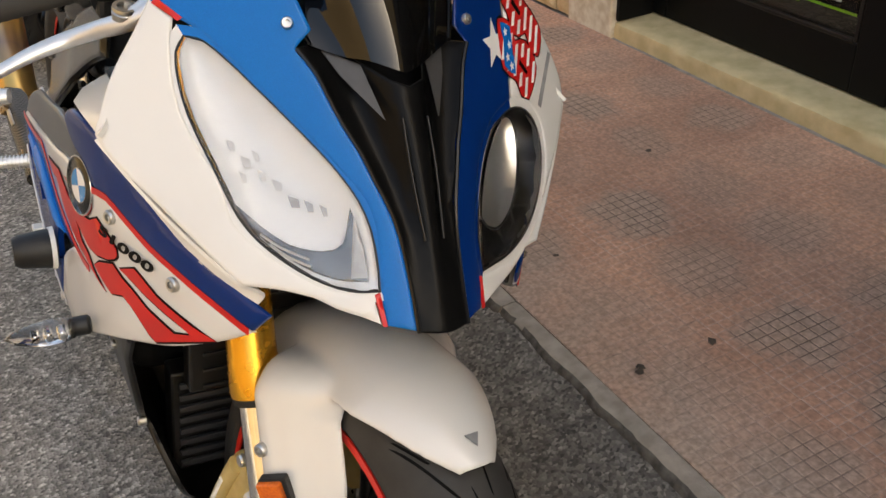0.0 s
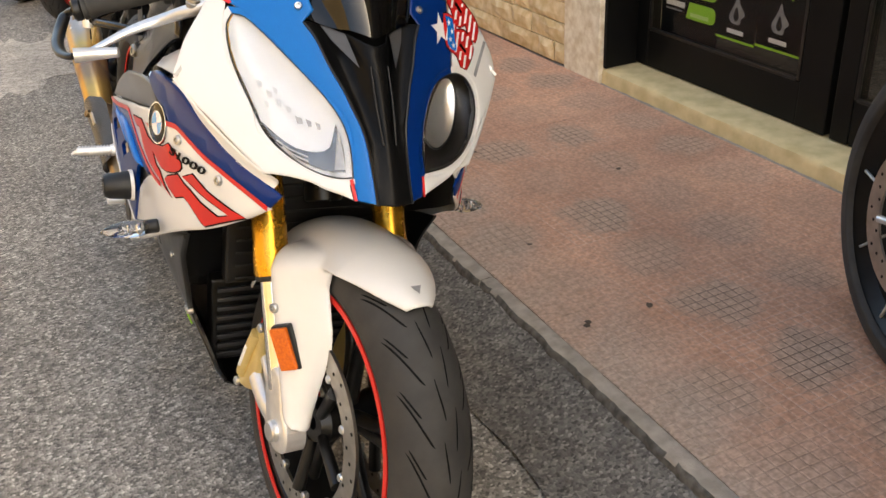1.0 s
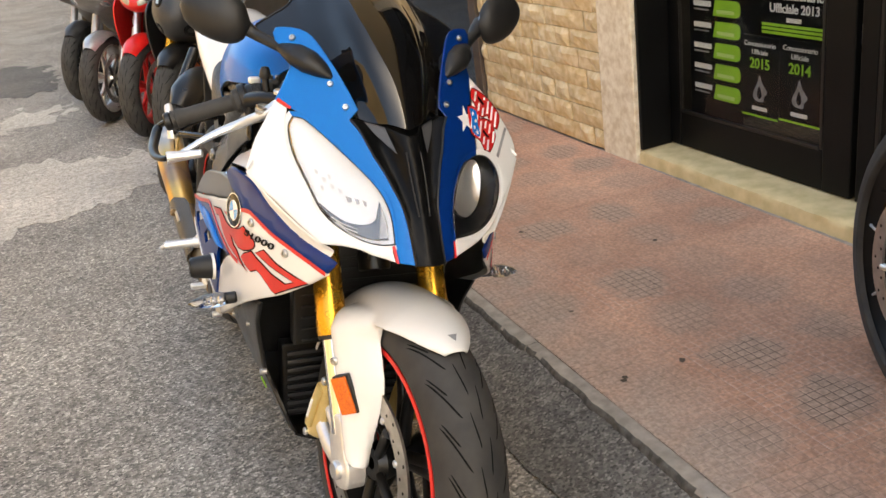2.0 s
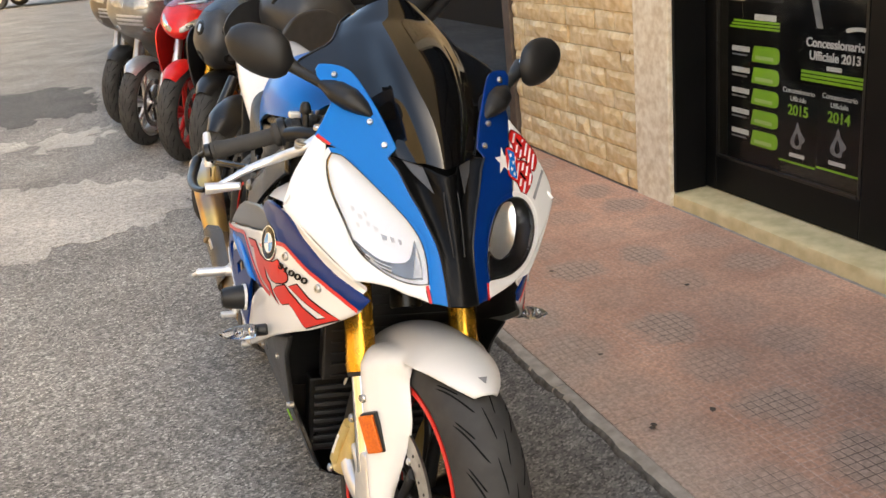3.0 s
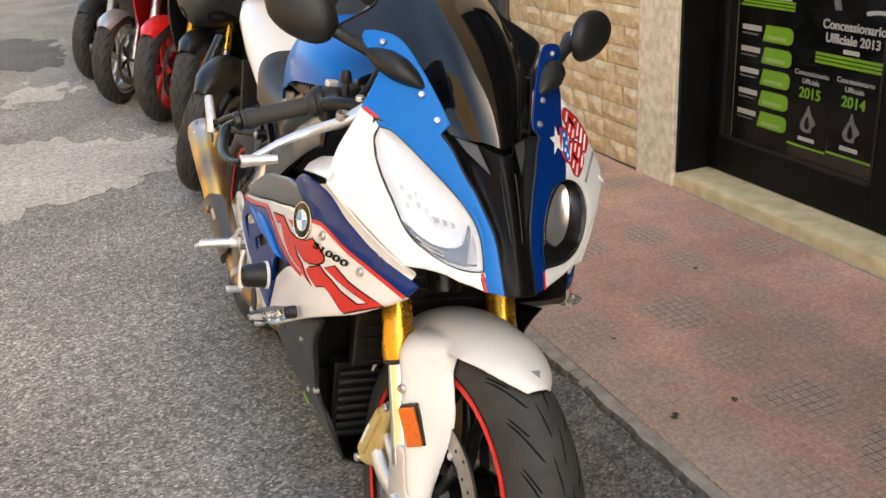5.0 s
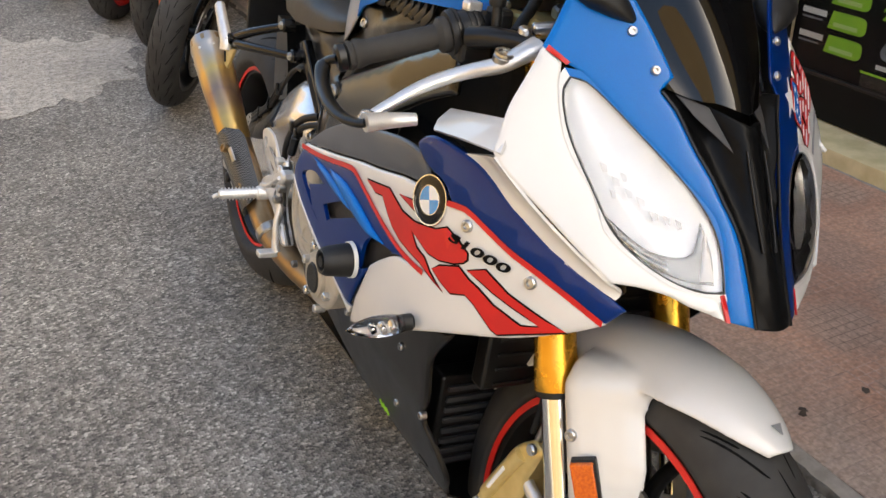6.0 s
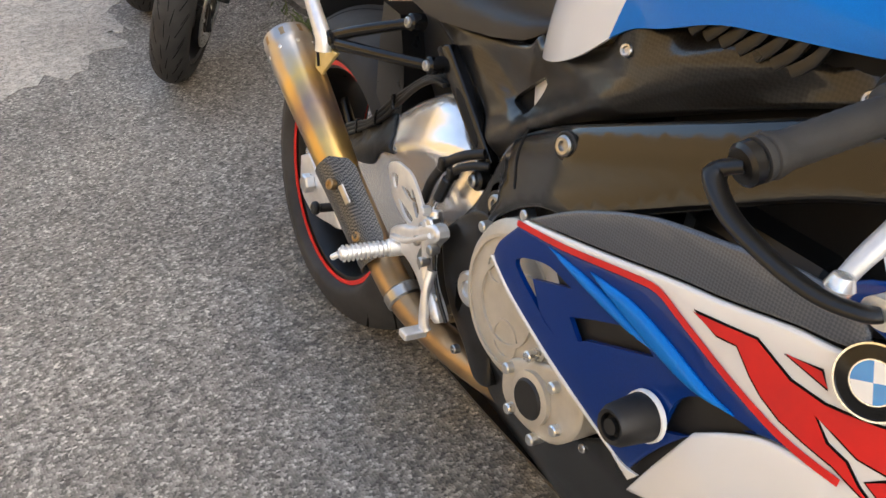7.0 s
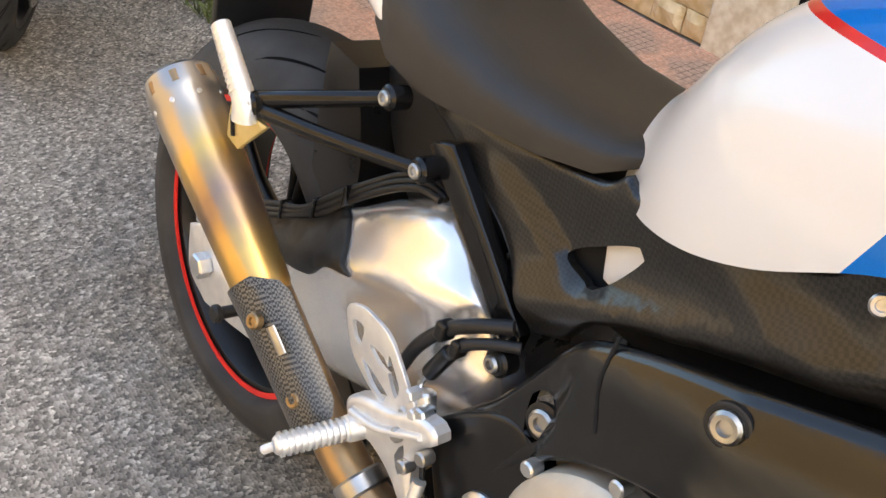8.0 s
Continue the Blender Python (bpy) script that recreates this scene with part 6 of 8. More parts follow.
    part("lever_guard", tube([gi + gd * 0.13, (-0.353, 0.337, 0.848), (-0.364, 0.308, 0.8325), (-0.372, 0.262, 0.8245), (-0.371, 0.222, 0.82), (-0.363, 0.196, 0.8215), (-0.357, 0.189, 0.8245)], (0.0095, 0.008), 12, 6, 0.6), black_satin, bike, "black lever guard bar")
    part("guard_tip", tube([(-0.3585, 0.189, 0.8245), (-0.345, 0.1885, 0.826), (-0.328, 0.1885, 0.8275), (-0.312, 0.185, 0.8295), (-0.302, 0.182, 0.831)], (0.0135, 0.0085), 16, 5, 0.75), alu_bright, bike, "silver guard tip")
part("top_yoke", joined(box(-0.105, 0.272, 0.922, 0.07, 0.075, 0.022, 0.006), box(0, 0.265, 0.918, 0.16, 0.05, 0.018, 0.005)), pale_gold, bike, "pale gold fork yoke")
part("yoke_bolt", rod((-0.1, 0.247, 0.935), (-0.102, 0.243, 0.95), 0.012, 6), steel, bike)
part("yoke_clamp", rod((-0.15, 0.225, 0.925), (-0.08, 0.2, 0.94), 0.008, 12), alu, bike)
part("adjuster_stem", joined(*[rod((-0.1, 0.304 + 0.0012 * k, 0.932 + 0.004 * k), (-0.1, 0.3046 + 0.0012 * k, 0.9345 + 0.004 * k), 0.0075, 12) for k in range(6)]), alu, bike)
part("steering_head", rod((0, 0.17, 0.6), (0, 0.27, 0.88), 0.03), black_satin, bike)
part("preload_adjuster", joined(rod((-0.1, 0.313, 0.953), (-0.1, 0.3165, 0.966), 0.0115, 20), rod((-0.1, 0.3165, 0.966), (-0.1, 0.319, 0.974), 0.006, 12)), material("teal_anodised", (0.03, 0.35, 0.38), 0.3, 0.7), bike, "teal fork adjuster")

# ---- middle: radiators, belly, engine, frame ----
part("radiator", box(0, 0.2, 0.56, 0.3, 0.03, 0.2, 0.004, Matrix.Translation((0, 0.0, 0)) ), black_satin, bike, "black radiator")
for i in range(9):
    part("radiator_fin", box(0, 0.183, 0.47 + i * 0.022, 0.27, 0.004, 0.004, 0.001), black_plastic, bike)
part("oil_cooler", box(0, 0.3, 0.34, 0.3, 0.035, 0.16, 0.004), black_satin, bike, "black oil cooler")
for i in range(8):
    part("cooler_fin", box(0, 0.279, 0.275 + i * 0.018, 0.28, 0.006, 0.008, 0.001), grey_paint, bike)
pan_x = lambda z: float(np.interp(z, [0.18, 0.21, 0.27, 0.4, 0.5, 0.56], [0.1, 0.118, 0.152, 0.198, 0.213, 0.215]))
pan_z = lambda y: float(np.interp(y, [0.24, 0.33, 0.47, 0.66, 0.85, 0.95, 1.06], [0.245, 0.225, 0.207, 0.204, 0.192, 0.2, 0.225]))
rows = []
for i in range(22):
    y = 0.235 + 0.0393 * i
    z, w = pan_z(y), pan_x(pan_z(y))
    rows.append([(w * u, y, z - 0.03 * (1 - abs(u) ** 2.5)) for u in (-1, -0.9, -0.7, -0.4, 0, 0.4, 0.7, 0.9, 1)])
part("belly_pan", shell(loft(rows), 0.003), black_satin, bike, "satin black belly pan")
PAN = [(0.18, 0.555, 1), (0.29, 0.52), (0.43, 0.45, 1), (0.5, 0.43), (0.58, 0.375), (0.68, 0.365), (0.8, 0.345), (0.9, 0.31), (1.0, 0.262), (1.06, 0.225, 1)] + [(y, pan_z(y)) for y in (0.95, 0.85, 0.75, 0.66, 0.56, 0.47, 0.4, 0.33)] + [(0.24, 0.245, 1), (0.212, 0.3), (0.235, 0.345), (0.26, 0.37), (0.235, 0.42), (0.225, 0.49)]
both("pan_side", PAN, lambda u, v, d: (-pan_x(v) + 0.1 * max(0, u - 0.62) - d, u, v), black_satin, "satin black lower side panel", 0.004, 0.02, 0.005)
for y, z in ((0.31, 0.462), (0.25, 0.385), (0.53, 0.395), (0.36, 0.33)):
    for s in (-1, 1):
        screw((s * (pan_x(z) + 0.001), y, z), (s, 0, 0), 0.006, alu_bright, bike)
part("pan_mark", joined(*[tube([(-pan_x(0.265 + 0.0) - 0.004, 0.42 + 0.012 * k, 0.262), (-pan_x(0.275) - 0.004, 0.425 + 0.012 * k, 0.275)], 0.0018, 6) for k in range(3)]), green_print, bike, "small green scribbled mark")
# near-black carries the bay's shade; the filler boxes are added to darken gaps
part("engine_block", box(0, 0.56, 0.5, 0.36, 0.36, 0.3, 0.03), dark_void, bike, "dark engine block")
part("airbox", box(0, 0.43, 0.8, 0.28, 0.32, 0.16, 0.02), dark_void, bike, "near-black box added to darken the gap under the tank")
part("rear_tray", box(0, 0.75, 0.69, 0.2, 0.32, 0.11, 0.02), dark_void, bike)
part("cylinder_head", box(0, 0.42, 0.66, 0.34, 0.2, 0.16, 0.03, ), black_satin, bike)
for s in (-1, 1):
    sx = lambda bm: mirror(bm) if s > 0 else bm
    C = Matrix.Translation((-0.2, 0.69, 0.5))
    cover = part("clutch_cover", sx(lathe([(0.105, 0.03), (0.105, -0.004), (0.099, -0.012), (0.085, -0.017), (0.06, -0.02), (0, -0.021)], 48, "x", C)), engine_metal, bike, "sand cast engine cover")
    part("cover_ring", sx(lathe([(0.05, -0.0195), (0.05, -0.024), (0.055, -0.024), (0.055, -0.0195)], 40, "x", C, True)), engine_metal, cover)
    for dy, dz, r in ((-0.035, 0.03, 0.026), (0.03, 0.035, 0.02), (-0.01, -0.045, 0.024)):
        part("cover_boss", sx(lathe([(r - 0.003, -0.015), (r - 0.0022, -0.0225), (r + 0.0022, -0.0225), (r + 0.003, -0.015)], 30, "x", Matrix.Translation((-0.2, 0.69 + dy, 0.5 + dz)), True)), engine_metal, cover)
    part("cover_rib", sx(lathe([(0.083, -0.016), (0.083, -0.02), (0.088, -0.02), (0.088, -0.014)], 40, "x", C, True)), engine_metal, cover)
    low = part("pump_cover", sx(plate([(0.66, 0.44), (0.55, 0.49), (0.52, 0.46), (0.525, 0.42), (0.56, 0.385), (0.62, 0.375), (0.66, 0.39)], -0.16, -0.226, 0.006)), engine_metal, bike, "sand cast pump cover")
    part("oil_cap", sx(rod((-0.22, 0.6, 0.425), (-0.238, 0.6, 0.425), 0.026, 28)), black_plastic, low, "black oil filler cap")
    part("cap_ring", sx(lathe([(0.026, 0), (0.026, -0.01), (0.034, -0.008), (0.034, 0)], 28, "x", Matrix.Translation((-0.225, 0.6, 0.425)), True)), engine_metal, low)
    for a in range(6):
        yy, zz = 0.6 + 0.052 * math.cos(radians(60 * a + 10)), 0.425 + 0.052 * math.sin(radians(60 * a + 10))
        part("cover_bolt", sx(rod((-0.215, yy, zz), (-0.236, yy, zz), 0.0075, 12)), alu, low)
    for a in range(5):
        yy, zz = 0.69 + 0.112 * math.cos(radians(-20 + 50 * a)), 0.5 + 0.112 * math.sin(radians(-20 + 50 * a))
        part("cover_bolt", sx(rod((-0.19, yy, zz), (-0.207, yy, zz), 0.0075, 12)), alu, cover)
    # crash bobbin
    bob = part("crash_bobbin", sx(lathe([(0.008, -0.302), (0.008, -0.296), (0.012, -0.294), (0.0135, -0.301), (0.017, -0.302), (0.021, -0.295), (0.0235, -0.27), (0.0245, -0.26), (0.0, -0.26)], 32, "x", Matrix.Translation((0, 0.41, 0.551)))), black_plastic, bike, "black crash bobbin with a white ring")
    part("bobbin_ring", sx(lathe([(0.015, -0.2605), (0.026, -0.2605), (0.0265, -0.255), (0.015, -0.255)], 32, "x", Matrix.Translation((0, 0.41, 0.551)), True)), white_print, bob)
    part("bobbin_stem", sx(rod((-0.26, 0.41, 0.551), (-0.16, 0.41, 0.551), 0.014)), black_satin, bob)

# frame covers and tail covers
frame_x = lambda y: float(np.interp(y, [0.3, 0.45, 0.66, 0.81, 0.95], [0.2, 0.207, 0.203, 0.163, 0.15]))
FRAME = [(0.3, 0.897, 1), (0.473, 0.823), (0.576, 0.78), (0.69, 0.731), (0.775, 0.686), (0.81, 0.66), (0.838, 0.61), (0.87, 0.55), (0.9, 0.51), (0.938, 0.46, 1), (0.893, 0.45, 1), (0.85, 0.464), (0.813, 0.519), (0.78, 0.567), (0.735, 0.605), (0.668, 0.642), (0.604, 0.66), (0.53, 0.7), (0.45, 0.745), (0.35, 0.8), (0.28, 0.83, 1)]
both("frame_cover", FRAME, lambda u, v, d: (-frame_x(u) - 0.24 * (0.965 - 0.37 * u - v) * (1 if u < 0.8 else 0.2) - d - 0.005 * math.exp(-((v - (0.99 - 0.42 * u)) / 0.03) ** 2), u, v), cover_black, "satin black frame cover", 0.004, 0.015, 0.007, holes=([(0.835, 0.585), (0.815, 0.6), (0.803, 0.575), (0.815, 0.545), (0.828, 0.545)],))
seam_x = lambda u, v: -frame_x(u) - 0.24 * (0.965 - 0.37 * u - v) - 0.005 * math.exp(-((v - (0.99 - 0.42 * u)) / 0.03) ** 2)
for s in (-1, 1):
    part("cover_seam", tube([(-s * (seam_x(u, v) - 0.0002), u, v) for u, v in ((0.776, 0.694), (0.773, 0.677), (0.77, 0.66), (0.763, 0.645), (0.75, 0.626))], 0.0017, 6, 4), dark_void, bike)
    part("mount_lug", rod((s * 0.128, 0.896, 0.565), (s * 0.15, 0.896, 0.565), 0.015, 18), black_satin, bike)
    screw((s * 0.151, 0.896, 0.565), (s, 0, 0), 0.0095, steel, bike, "mount_bolt", 0.006, "steel mounting bolt")
for y, z, r in ((0.658, 0.722, 0.012), (0.812, 0.572, 0.013)):
    for s in (-1, 1):
        screw((s * (frame_x(y) + 0.006), y, z), (s, -0.1, 0.1), r, steel, bike, "frame_bolt", 0.006, "steel frame bolt")
part("swingarm_pivot", joined(rod((-0.14, 0.836, 0.428), (-0.174, 0.836, 0.428), 0.026, 28), lathe([(0.012, -0.174), (0.012, -0.177), (0.022, -0.177), (0.026, -0.174)], 28, "x", Matrix.Translation((0, 0.836, 0.428)), True), rod((-0.171, 0.836, 0.428), (-0.1755, 0.836, 0.428), 0.008, 6)), alu, bike, "swingarm pivot bolt")
both("pivot_plate", [(0.928, 0.472), (0.918, 0.426), (0.897, 0.386), (0.866, 0.356), (0.83, 0.33), (0.795, 0.3), (0.76, 0.31), (0.772, 0.36), (0.768, 0.42), (0.785, 0.5), (0.82, 0.545), (0.865, 0.535)], lambda u, v, d: (-0.168 - d, u, v), black_satin, "black pivot plate", 0.02, 0.03, 0.005, holes=([(0.872, 0.41), (0.862, 0.425), (0.852, 0.4), (0.857, 0.375), (0.866, 0.38)],))
for s in (-1, 1):
    part("pivot_rib", tube([(s * 0.188, 0.915, 0.465), (s * 0.1885, 0.905, 0.426), (s * 0.1885, 0.886, 0.392), (s * 0.188, 0.855, 0.362)], 0.003, 8, 5), black_satin, bike)
    for y, z in ((0.888, 0.385), (0.822, 0.338)):
        screw((s * 0.189, y, z), (s, 0, 0), 0.007, steel, bike, "plate_screw", 0.004)
TAIL = [(0.3, 0.9, 1), (0.465, 0.833), (0.575, 0.784), (0.69, 0.734), (0.78, 0.688), (0.82, 0.664), (0.85, 0.62), (0.885, 0.6, 1), (0.93, 0.632), (0.98, 0.664), (1.065, 0.702), (1.12, 0.722, 1), (1.135, 0.732, 1), (1.05, 0.738), (0.948, 0.75), (0.875, 0.766), (0.855, 0.784), (0.84, 0.777), (0.755, 0.796), (0.693, 0.819), (0.66, 0.838), (0.648, 0.856), (0.636, 0.872), (0.611, 0.874), (0.584, 0.874), (0.545, 0.887, 1), (0.5, 0.8905), (0.45, 0.8935), (0.4, 0.8965, 1), (0.375, 0.908), (0.3, 0.92, 1)]
HOLE = [(0.888, 0.686), (0.853, 0.717), (0.815, 0.742), (0.806, 0.736), (0.829, 0.696), (0.848, 0.68)]


def tail_place(u, v, d=0.0):
    p = tail(u, v, d)
    line = 0.8 - 0.62 * (u - 0.62)
    fold = 0.014 * math.exp(-((v - line) / 0.03) ** 2) - 0.02 * math.exp(-((v - line + 0.06) / 0.04) ** 2) * (1 if u < 0.8 else 0.3)
    tuck = 0.014 * min(1.0, max(0.0, (v - (0.845 + 0.22 * max(0, 0.6 - u))) / 0.03)) * min(1.0, max(0.0, (0.575 - u) / 0.03)) if u < 0.575 else 0.0
    wedge = 0.009 * math.exp(-(((u - 0.637) / 0.045) ** 2)) * min(1.0, max(0.0, (v - 0.815) / 0.04))
    # the flat dish round the slot, with its sharp lower corner, and the crease under the tank
    inside = min(v - 0.667 - 0.297 * (u - 0.856), v - 0.667 + 0.523 * (u - 0.856))
    dish = 0.008 * min(1.0, max(0.0, inside / 0.012)) * min(1.0, max(0.0, 1 - (inside - 0.012) / 0.07)) * min(1.0, max(0.0, (1.02 - u) / 0.1))
    crease = 0.007 * math.exp(-abs(v - 0.779) / 0.02) * math.exp(-((u - 0.7) / 0.1) ** 4)
    return (p[0] - fold + tuck - wedge + dish - crease, p[1], p[2])


both("tank_cover", TAIL, tail_place, carbon_black, "satin carbon tank and tail cover", 0.004, 0.0095, 0.007, holes=(HOLE,))
part("hole_insert", sheet([(0.86, 0.72, 1), (0.82, 0.75), (0.795, 0.74), (0.82, 0.69), (0.848, 0.685, 1)], lambda u, v, d: (-tail_x(u) + 0.012 - d, u, v), 0.004, 0.03, 0.002), white_paint, bike, "white panel seen through the cover slot")
part("hole_back", box(-0.07, 0.85, 0.71, 0.03, 0.16, 0.14, 0.004), dark_void, bike)
part("vent_back", sheet([(0.55, 0.875, 1), (0.55, 0.93, 1), (0.35, 0.935, 1), (0.35, 0.88, 1)], lambda u, v, d: (-0.17 - d, u, v), 0.004, 0.05, 0.0), dark_void, bike)
for k in range(7):
    y = 0.395 + 0.02 * k
    part("vent_slat", tube([(-0.19, y, 0.918 - 0.1 * (y - 0.41)), (-0.187, y + 0.012, 0.9), (-0.19, y + 0.028, 0.884)], 0.0035, 6, 3, 1.8), black_satin, bike)
for s in (-1, 1):
    p = tail_place(0.622, 0.84, 0.0015)
    screw((-s * p[0], p[1], p[2]), (s, -0.2, 0.3), 0.0075, alu_bright, bike)
    p = tail_place(0.355, 0.885, 0.0)
    screw((-s * p[0], p[1], p[2]), (s, -0.2, 0.3), 0.0075, alu_bright, bike)

# tank
TANK_Y = [0.3, 0.36, 0.43, 0.5, 0.57, 0.605, 0.64, 0.7, 0.76, 0.81, 0.85, 0.88]
def soft(xs, ys):
    """A table smoothed over a wider stretch."""
    return lambda x: sum(float(np.interp(x + 0.009 * o, xs, ys)) * (5 - abs(o)) for o in range(-4, 5)) / 25


t_a = soft(TANK_Y, [0.15, 0.19, 0.205, 0.208, 0.206, 0.199, 0.19, 0.178, 0.162, 0.141, 0.114, 0.075])
t_l = soft(TANK_Y, [0.932, 0.928, 0.922, 0.914, 0.886, 0.88, 0.862, 0.818, 0.79, 0.777, 0.77, 0.77])
t_t = soft(TANK_Y, [0.96, 0.995, 1.015, 1.026, 1.03, 1.028, 1.022, 1.008, 0.985, 0.955, 0.905, 0.83])


def tank_point(y, a):
    """a: 0 at the lower right edge, 1 at the lower left edge."""
    th = math.pi * a
    c, s_ = math.cos(th), math.sin(th)
    return (-t_a(y) * math.copysign(abs(c) ** 0.68, c), y, t_l(y) - 0.01 + (t_t(y) - t_l(y) + 0.01) * abs(s_) ** 0.78)


def front_side(c):
    return c[1] - (0.636 - (c[2] - 0.887) * 0.35)


def top_side(c):
    return 0.957 + 0.02 * (0.7 - c[1]) - c[2]


def tank_skin(zone):
    """The tank's skin, cut along the colour lines; zone: 0 blue, 1 red line, 2 white."""
    bm = bmesh.new()
    ys = [0.3 + 0.0097 * i for i in range(61)]
    g = [[bm.verts.new(tank_point(y, j / 60)) for j in range(61)] for y in ys]
    for a, b in zip(g, g[1:]):
        for j in range(60):
            bm.faces.new((a[j], b[j], b[j + 1], a[j + 1]))
    for co, no in (((0, 0.636, 0.887), (0, 1, 0.35)), ((0, 0.7, 0.957), (0, 0.02, 1)), ((0, 0.7, 0.951), (0, 0.02, 1))):
        bmesh.ops.bisect_plane(bm, geom=bm.verts[:] + bm.edges[:] + bm.faces[:], plane_co=co, plane_no=no)
    drop = []
    for f in bm.faces:
        c = f.calc_center_median()
        a, b = front_side(c), top_side(c)
        k = 0 if a < 0 or b < 0 else 1 if b < 0.006 else 2
        if k != zone:
            drop.append(f)
    bmesh.ops.delete(bm, geom=drop, context="FACES")
    return shell(bm, 0.003)


part("fuel_tank", tank_skin(0), blue_paint, bike, "bright blue fuel tank")
part("tank_panel", tank_skin(2), white_paint, bike, "glossy white rear tank panel")
part("tank_stripe", tank_skin(1), red_paint, bike, "red tank stripe")
part("fuel_cap", lathe([(0, 0.008), (0.04, 0.008), (0.045, 0.003), (0.045, -0.01)], 32, "z", pose(0, 0.5, 1.018, -4, 0, 0)), black_satin, bike)

# seat and tail
rows = []
for y, w, ze, zt in ((0.845, 0.05, 0.79, 0.8), (0.86, 0.1, 0.785, 0.806), (0.89, 0.115, 0.766, 0.805), (0.95, 0.12, 0.752, 0.8), (1.03, 0.125, 0.742, 0.803), (1.11, 0.128, 0.735, 0.825), (1.17, 0.128, 0.745, 0.85), (1.21, 0.12, 0.77, 0.87), (1.235, 0.1, 0.8, 0.865)):
    rows.append([(w * math.copysign(abs(math.cos(math.pi * j / 20)) ** 0.6, -math.cos(math.pi * j / 20)), y, ze + (zt - ze) * math.sin(math.pi * j / 20) ** 0.55) for j in range(21)])
part("seat", shell(loft(rows), 0.006), seat_vinyl, bike, "black padded rider seat")
rows = []
for y, w, ze, zt in ((1.19, 0.122, 0.753, 0.79), (1.25, 0.13, 0.768, 0.885), (1.35, 0.13, 0.805, 0.925), (1.48, 0.122, 0.866, 0.96), (1.57, 0.1, 0.908, 0.972), (1.64, 0.05, 0.935, 0.968)):
    rows.append([(w * math.copysign(abs(math.cos(2 * math.pi * j / 24)) ** 0.6, math.cos(2 * math.pi * j / 24)), y, (ze + zt) / 2 + (zt - ze) / 2 * math.copysign(abs(math.sin(2 * math.pi * j / 24)) ** 0.8, math.sin(2 * math.pi * j / 24))) for j in range(24)])
part("tail_unit", loft(rows, True), white_paint, bike, "white tail unit")
for s in (-1, 1):
    rail = plate([(1.075, 0.695, 1), (1.068, 0.704, 1), (1.043, 0.713, 1), (0.97, 0.655, 1), (0.894, 0.592, 1), (0.896, 0.572, 1), (0.914, 0.568, 1), (0.985, 0.626, 1)], -0.114, -0.13, 0.003, 0.02)
    part("subframe_rail", rail if s < 0 else mirror(rail), black_gloss, bike, "flat black subframe rail")
    slot = plate([(1.005, 0.662), (0.985, 0.655), (0.93, 0.608), (0.932, 0.598), (0.95, 0.606), (1.0, 0.648)], -0.1295, -0.1308, 0.0004, 0.01)
    part("rail_recess", slot if s < 0 else mirror(slot), dark_void, bike)
    part("peg_bracket", tube([(s * 0.212, 1.264, 0.659), (s * 0.185, 1.2, 0.689), (s * 0.138, 1.132, 0.719)], (0.0085, 0.0068), 10, 4, 1.25), black_gloss, bike, "black pillion peg stay")
    part("peg_bracket", tube([(s * 0.212, 1.258, 0.651), (s * 0.185, 1.164, 0.663), (s * 0.139, 1.066, 0.673)], (0.0085, 0.0065), 10, 4, 1.25), black_gloss, bike, "black pillion peg stay")
    for y, z in ((1.132, 0.72), (1.064, 0.675), (1.26, 0.657)):
        x = 0.146 if y < 1.2 else 0.222
        part("stay_boss", rod((s * (x - 0.025), y, z), (s * (x + 0.002), y, z), 0.0135, 20), black_gloss, bike)
        screw((s * (x + 0.003), y, z), (s, 0, 0), 0.008, alu_bright, bike)
    pa, pb = Vector((s * 0.224, 1.268, 0.658)), Vector((s * 0.223, 1.337, 0.713))
    peg = part("pillion_peg", tube([(s * 0.224, 1.262, 0.636), pa, pa.lerp(pb, 0.5), pb], (0.0135, 0.011), 12, 5, 1.15), alu_bright, bike, "bare knurled aluminium pillion peg")
    part("peg_knurl", joined(*[rod(pa.lerp(pb, 0.12 + 0.085 * k) - (pb - pa) * 0.012, pa.lerp(pb, 0.12 + 0.085 * k) + (pb - pa) * 0.012, 0.0138 - 0.0002 * k, 10, False) for k in range(10)]), alu_bright, peg)
part("silencer_strap", plate([(1.312, 0.63, 1), (1.312, 0.592, 1), (1.285, 0.588, 1), (1.262, 0.612), (1.234, 0.641, 1), (1.262, 0.64, 1), (1.28, 0.625)], -0.208, -0.214, 0.0015, 0.01), pale_gold, bike, "pale gold silencer bracket")
part("strap_slot", tube([(-0.2155, 1.295, 0.6), (-0.2155, 1.302, 0.622)], 0.004, 8, 2, 0.4, (-1, 0, 0)), dark_void, bike)
part("rear_hugger", plate([(1.302, 0.706, 1), (1.3, 0.6), (1.288, 0.5, 1), (1.2, 0.5, 1), (1.205, 0.6), (1.242, 0.7, 1)], -0.102, 0.102, 0.004, 0.02), black_satin, bike, "black rear wheel hugger")
both("undertail", [(1.1, 0.71), (1.17, 0.73), (1.235, 0.725), (1.24, 0.68), (1.19, 0.6), (1.12, 0.56), (1.0, 0.6), (1.0, 0.66)], lambda u, v, d: (-0.06 - d, u, v), black_plastic, "black plastic inner rear guard", 0.003, 0.03, 0.004)
part("plate_holder", box(0, 1.62, 0.68, 0.16, 0.012, 0.2, 0.004, ), black_plastic, bike)

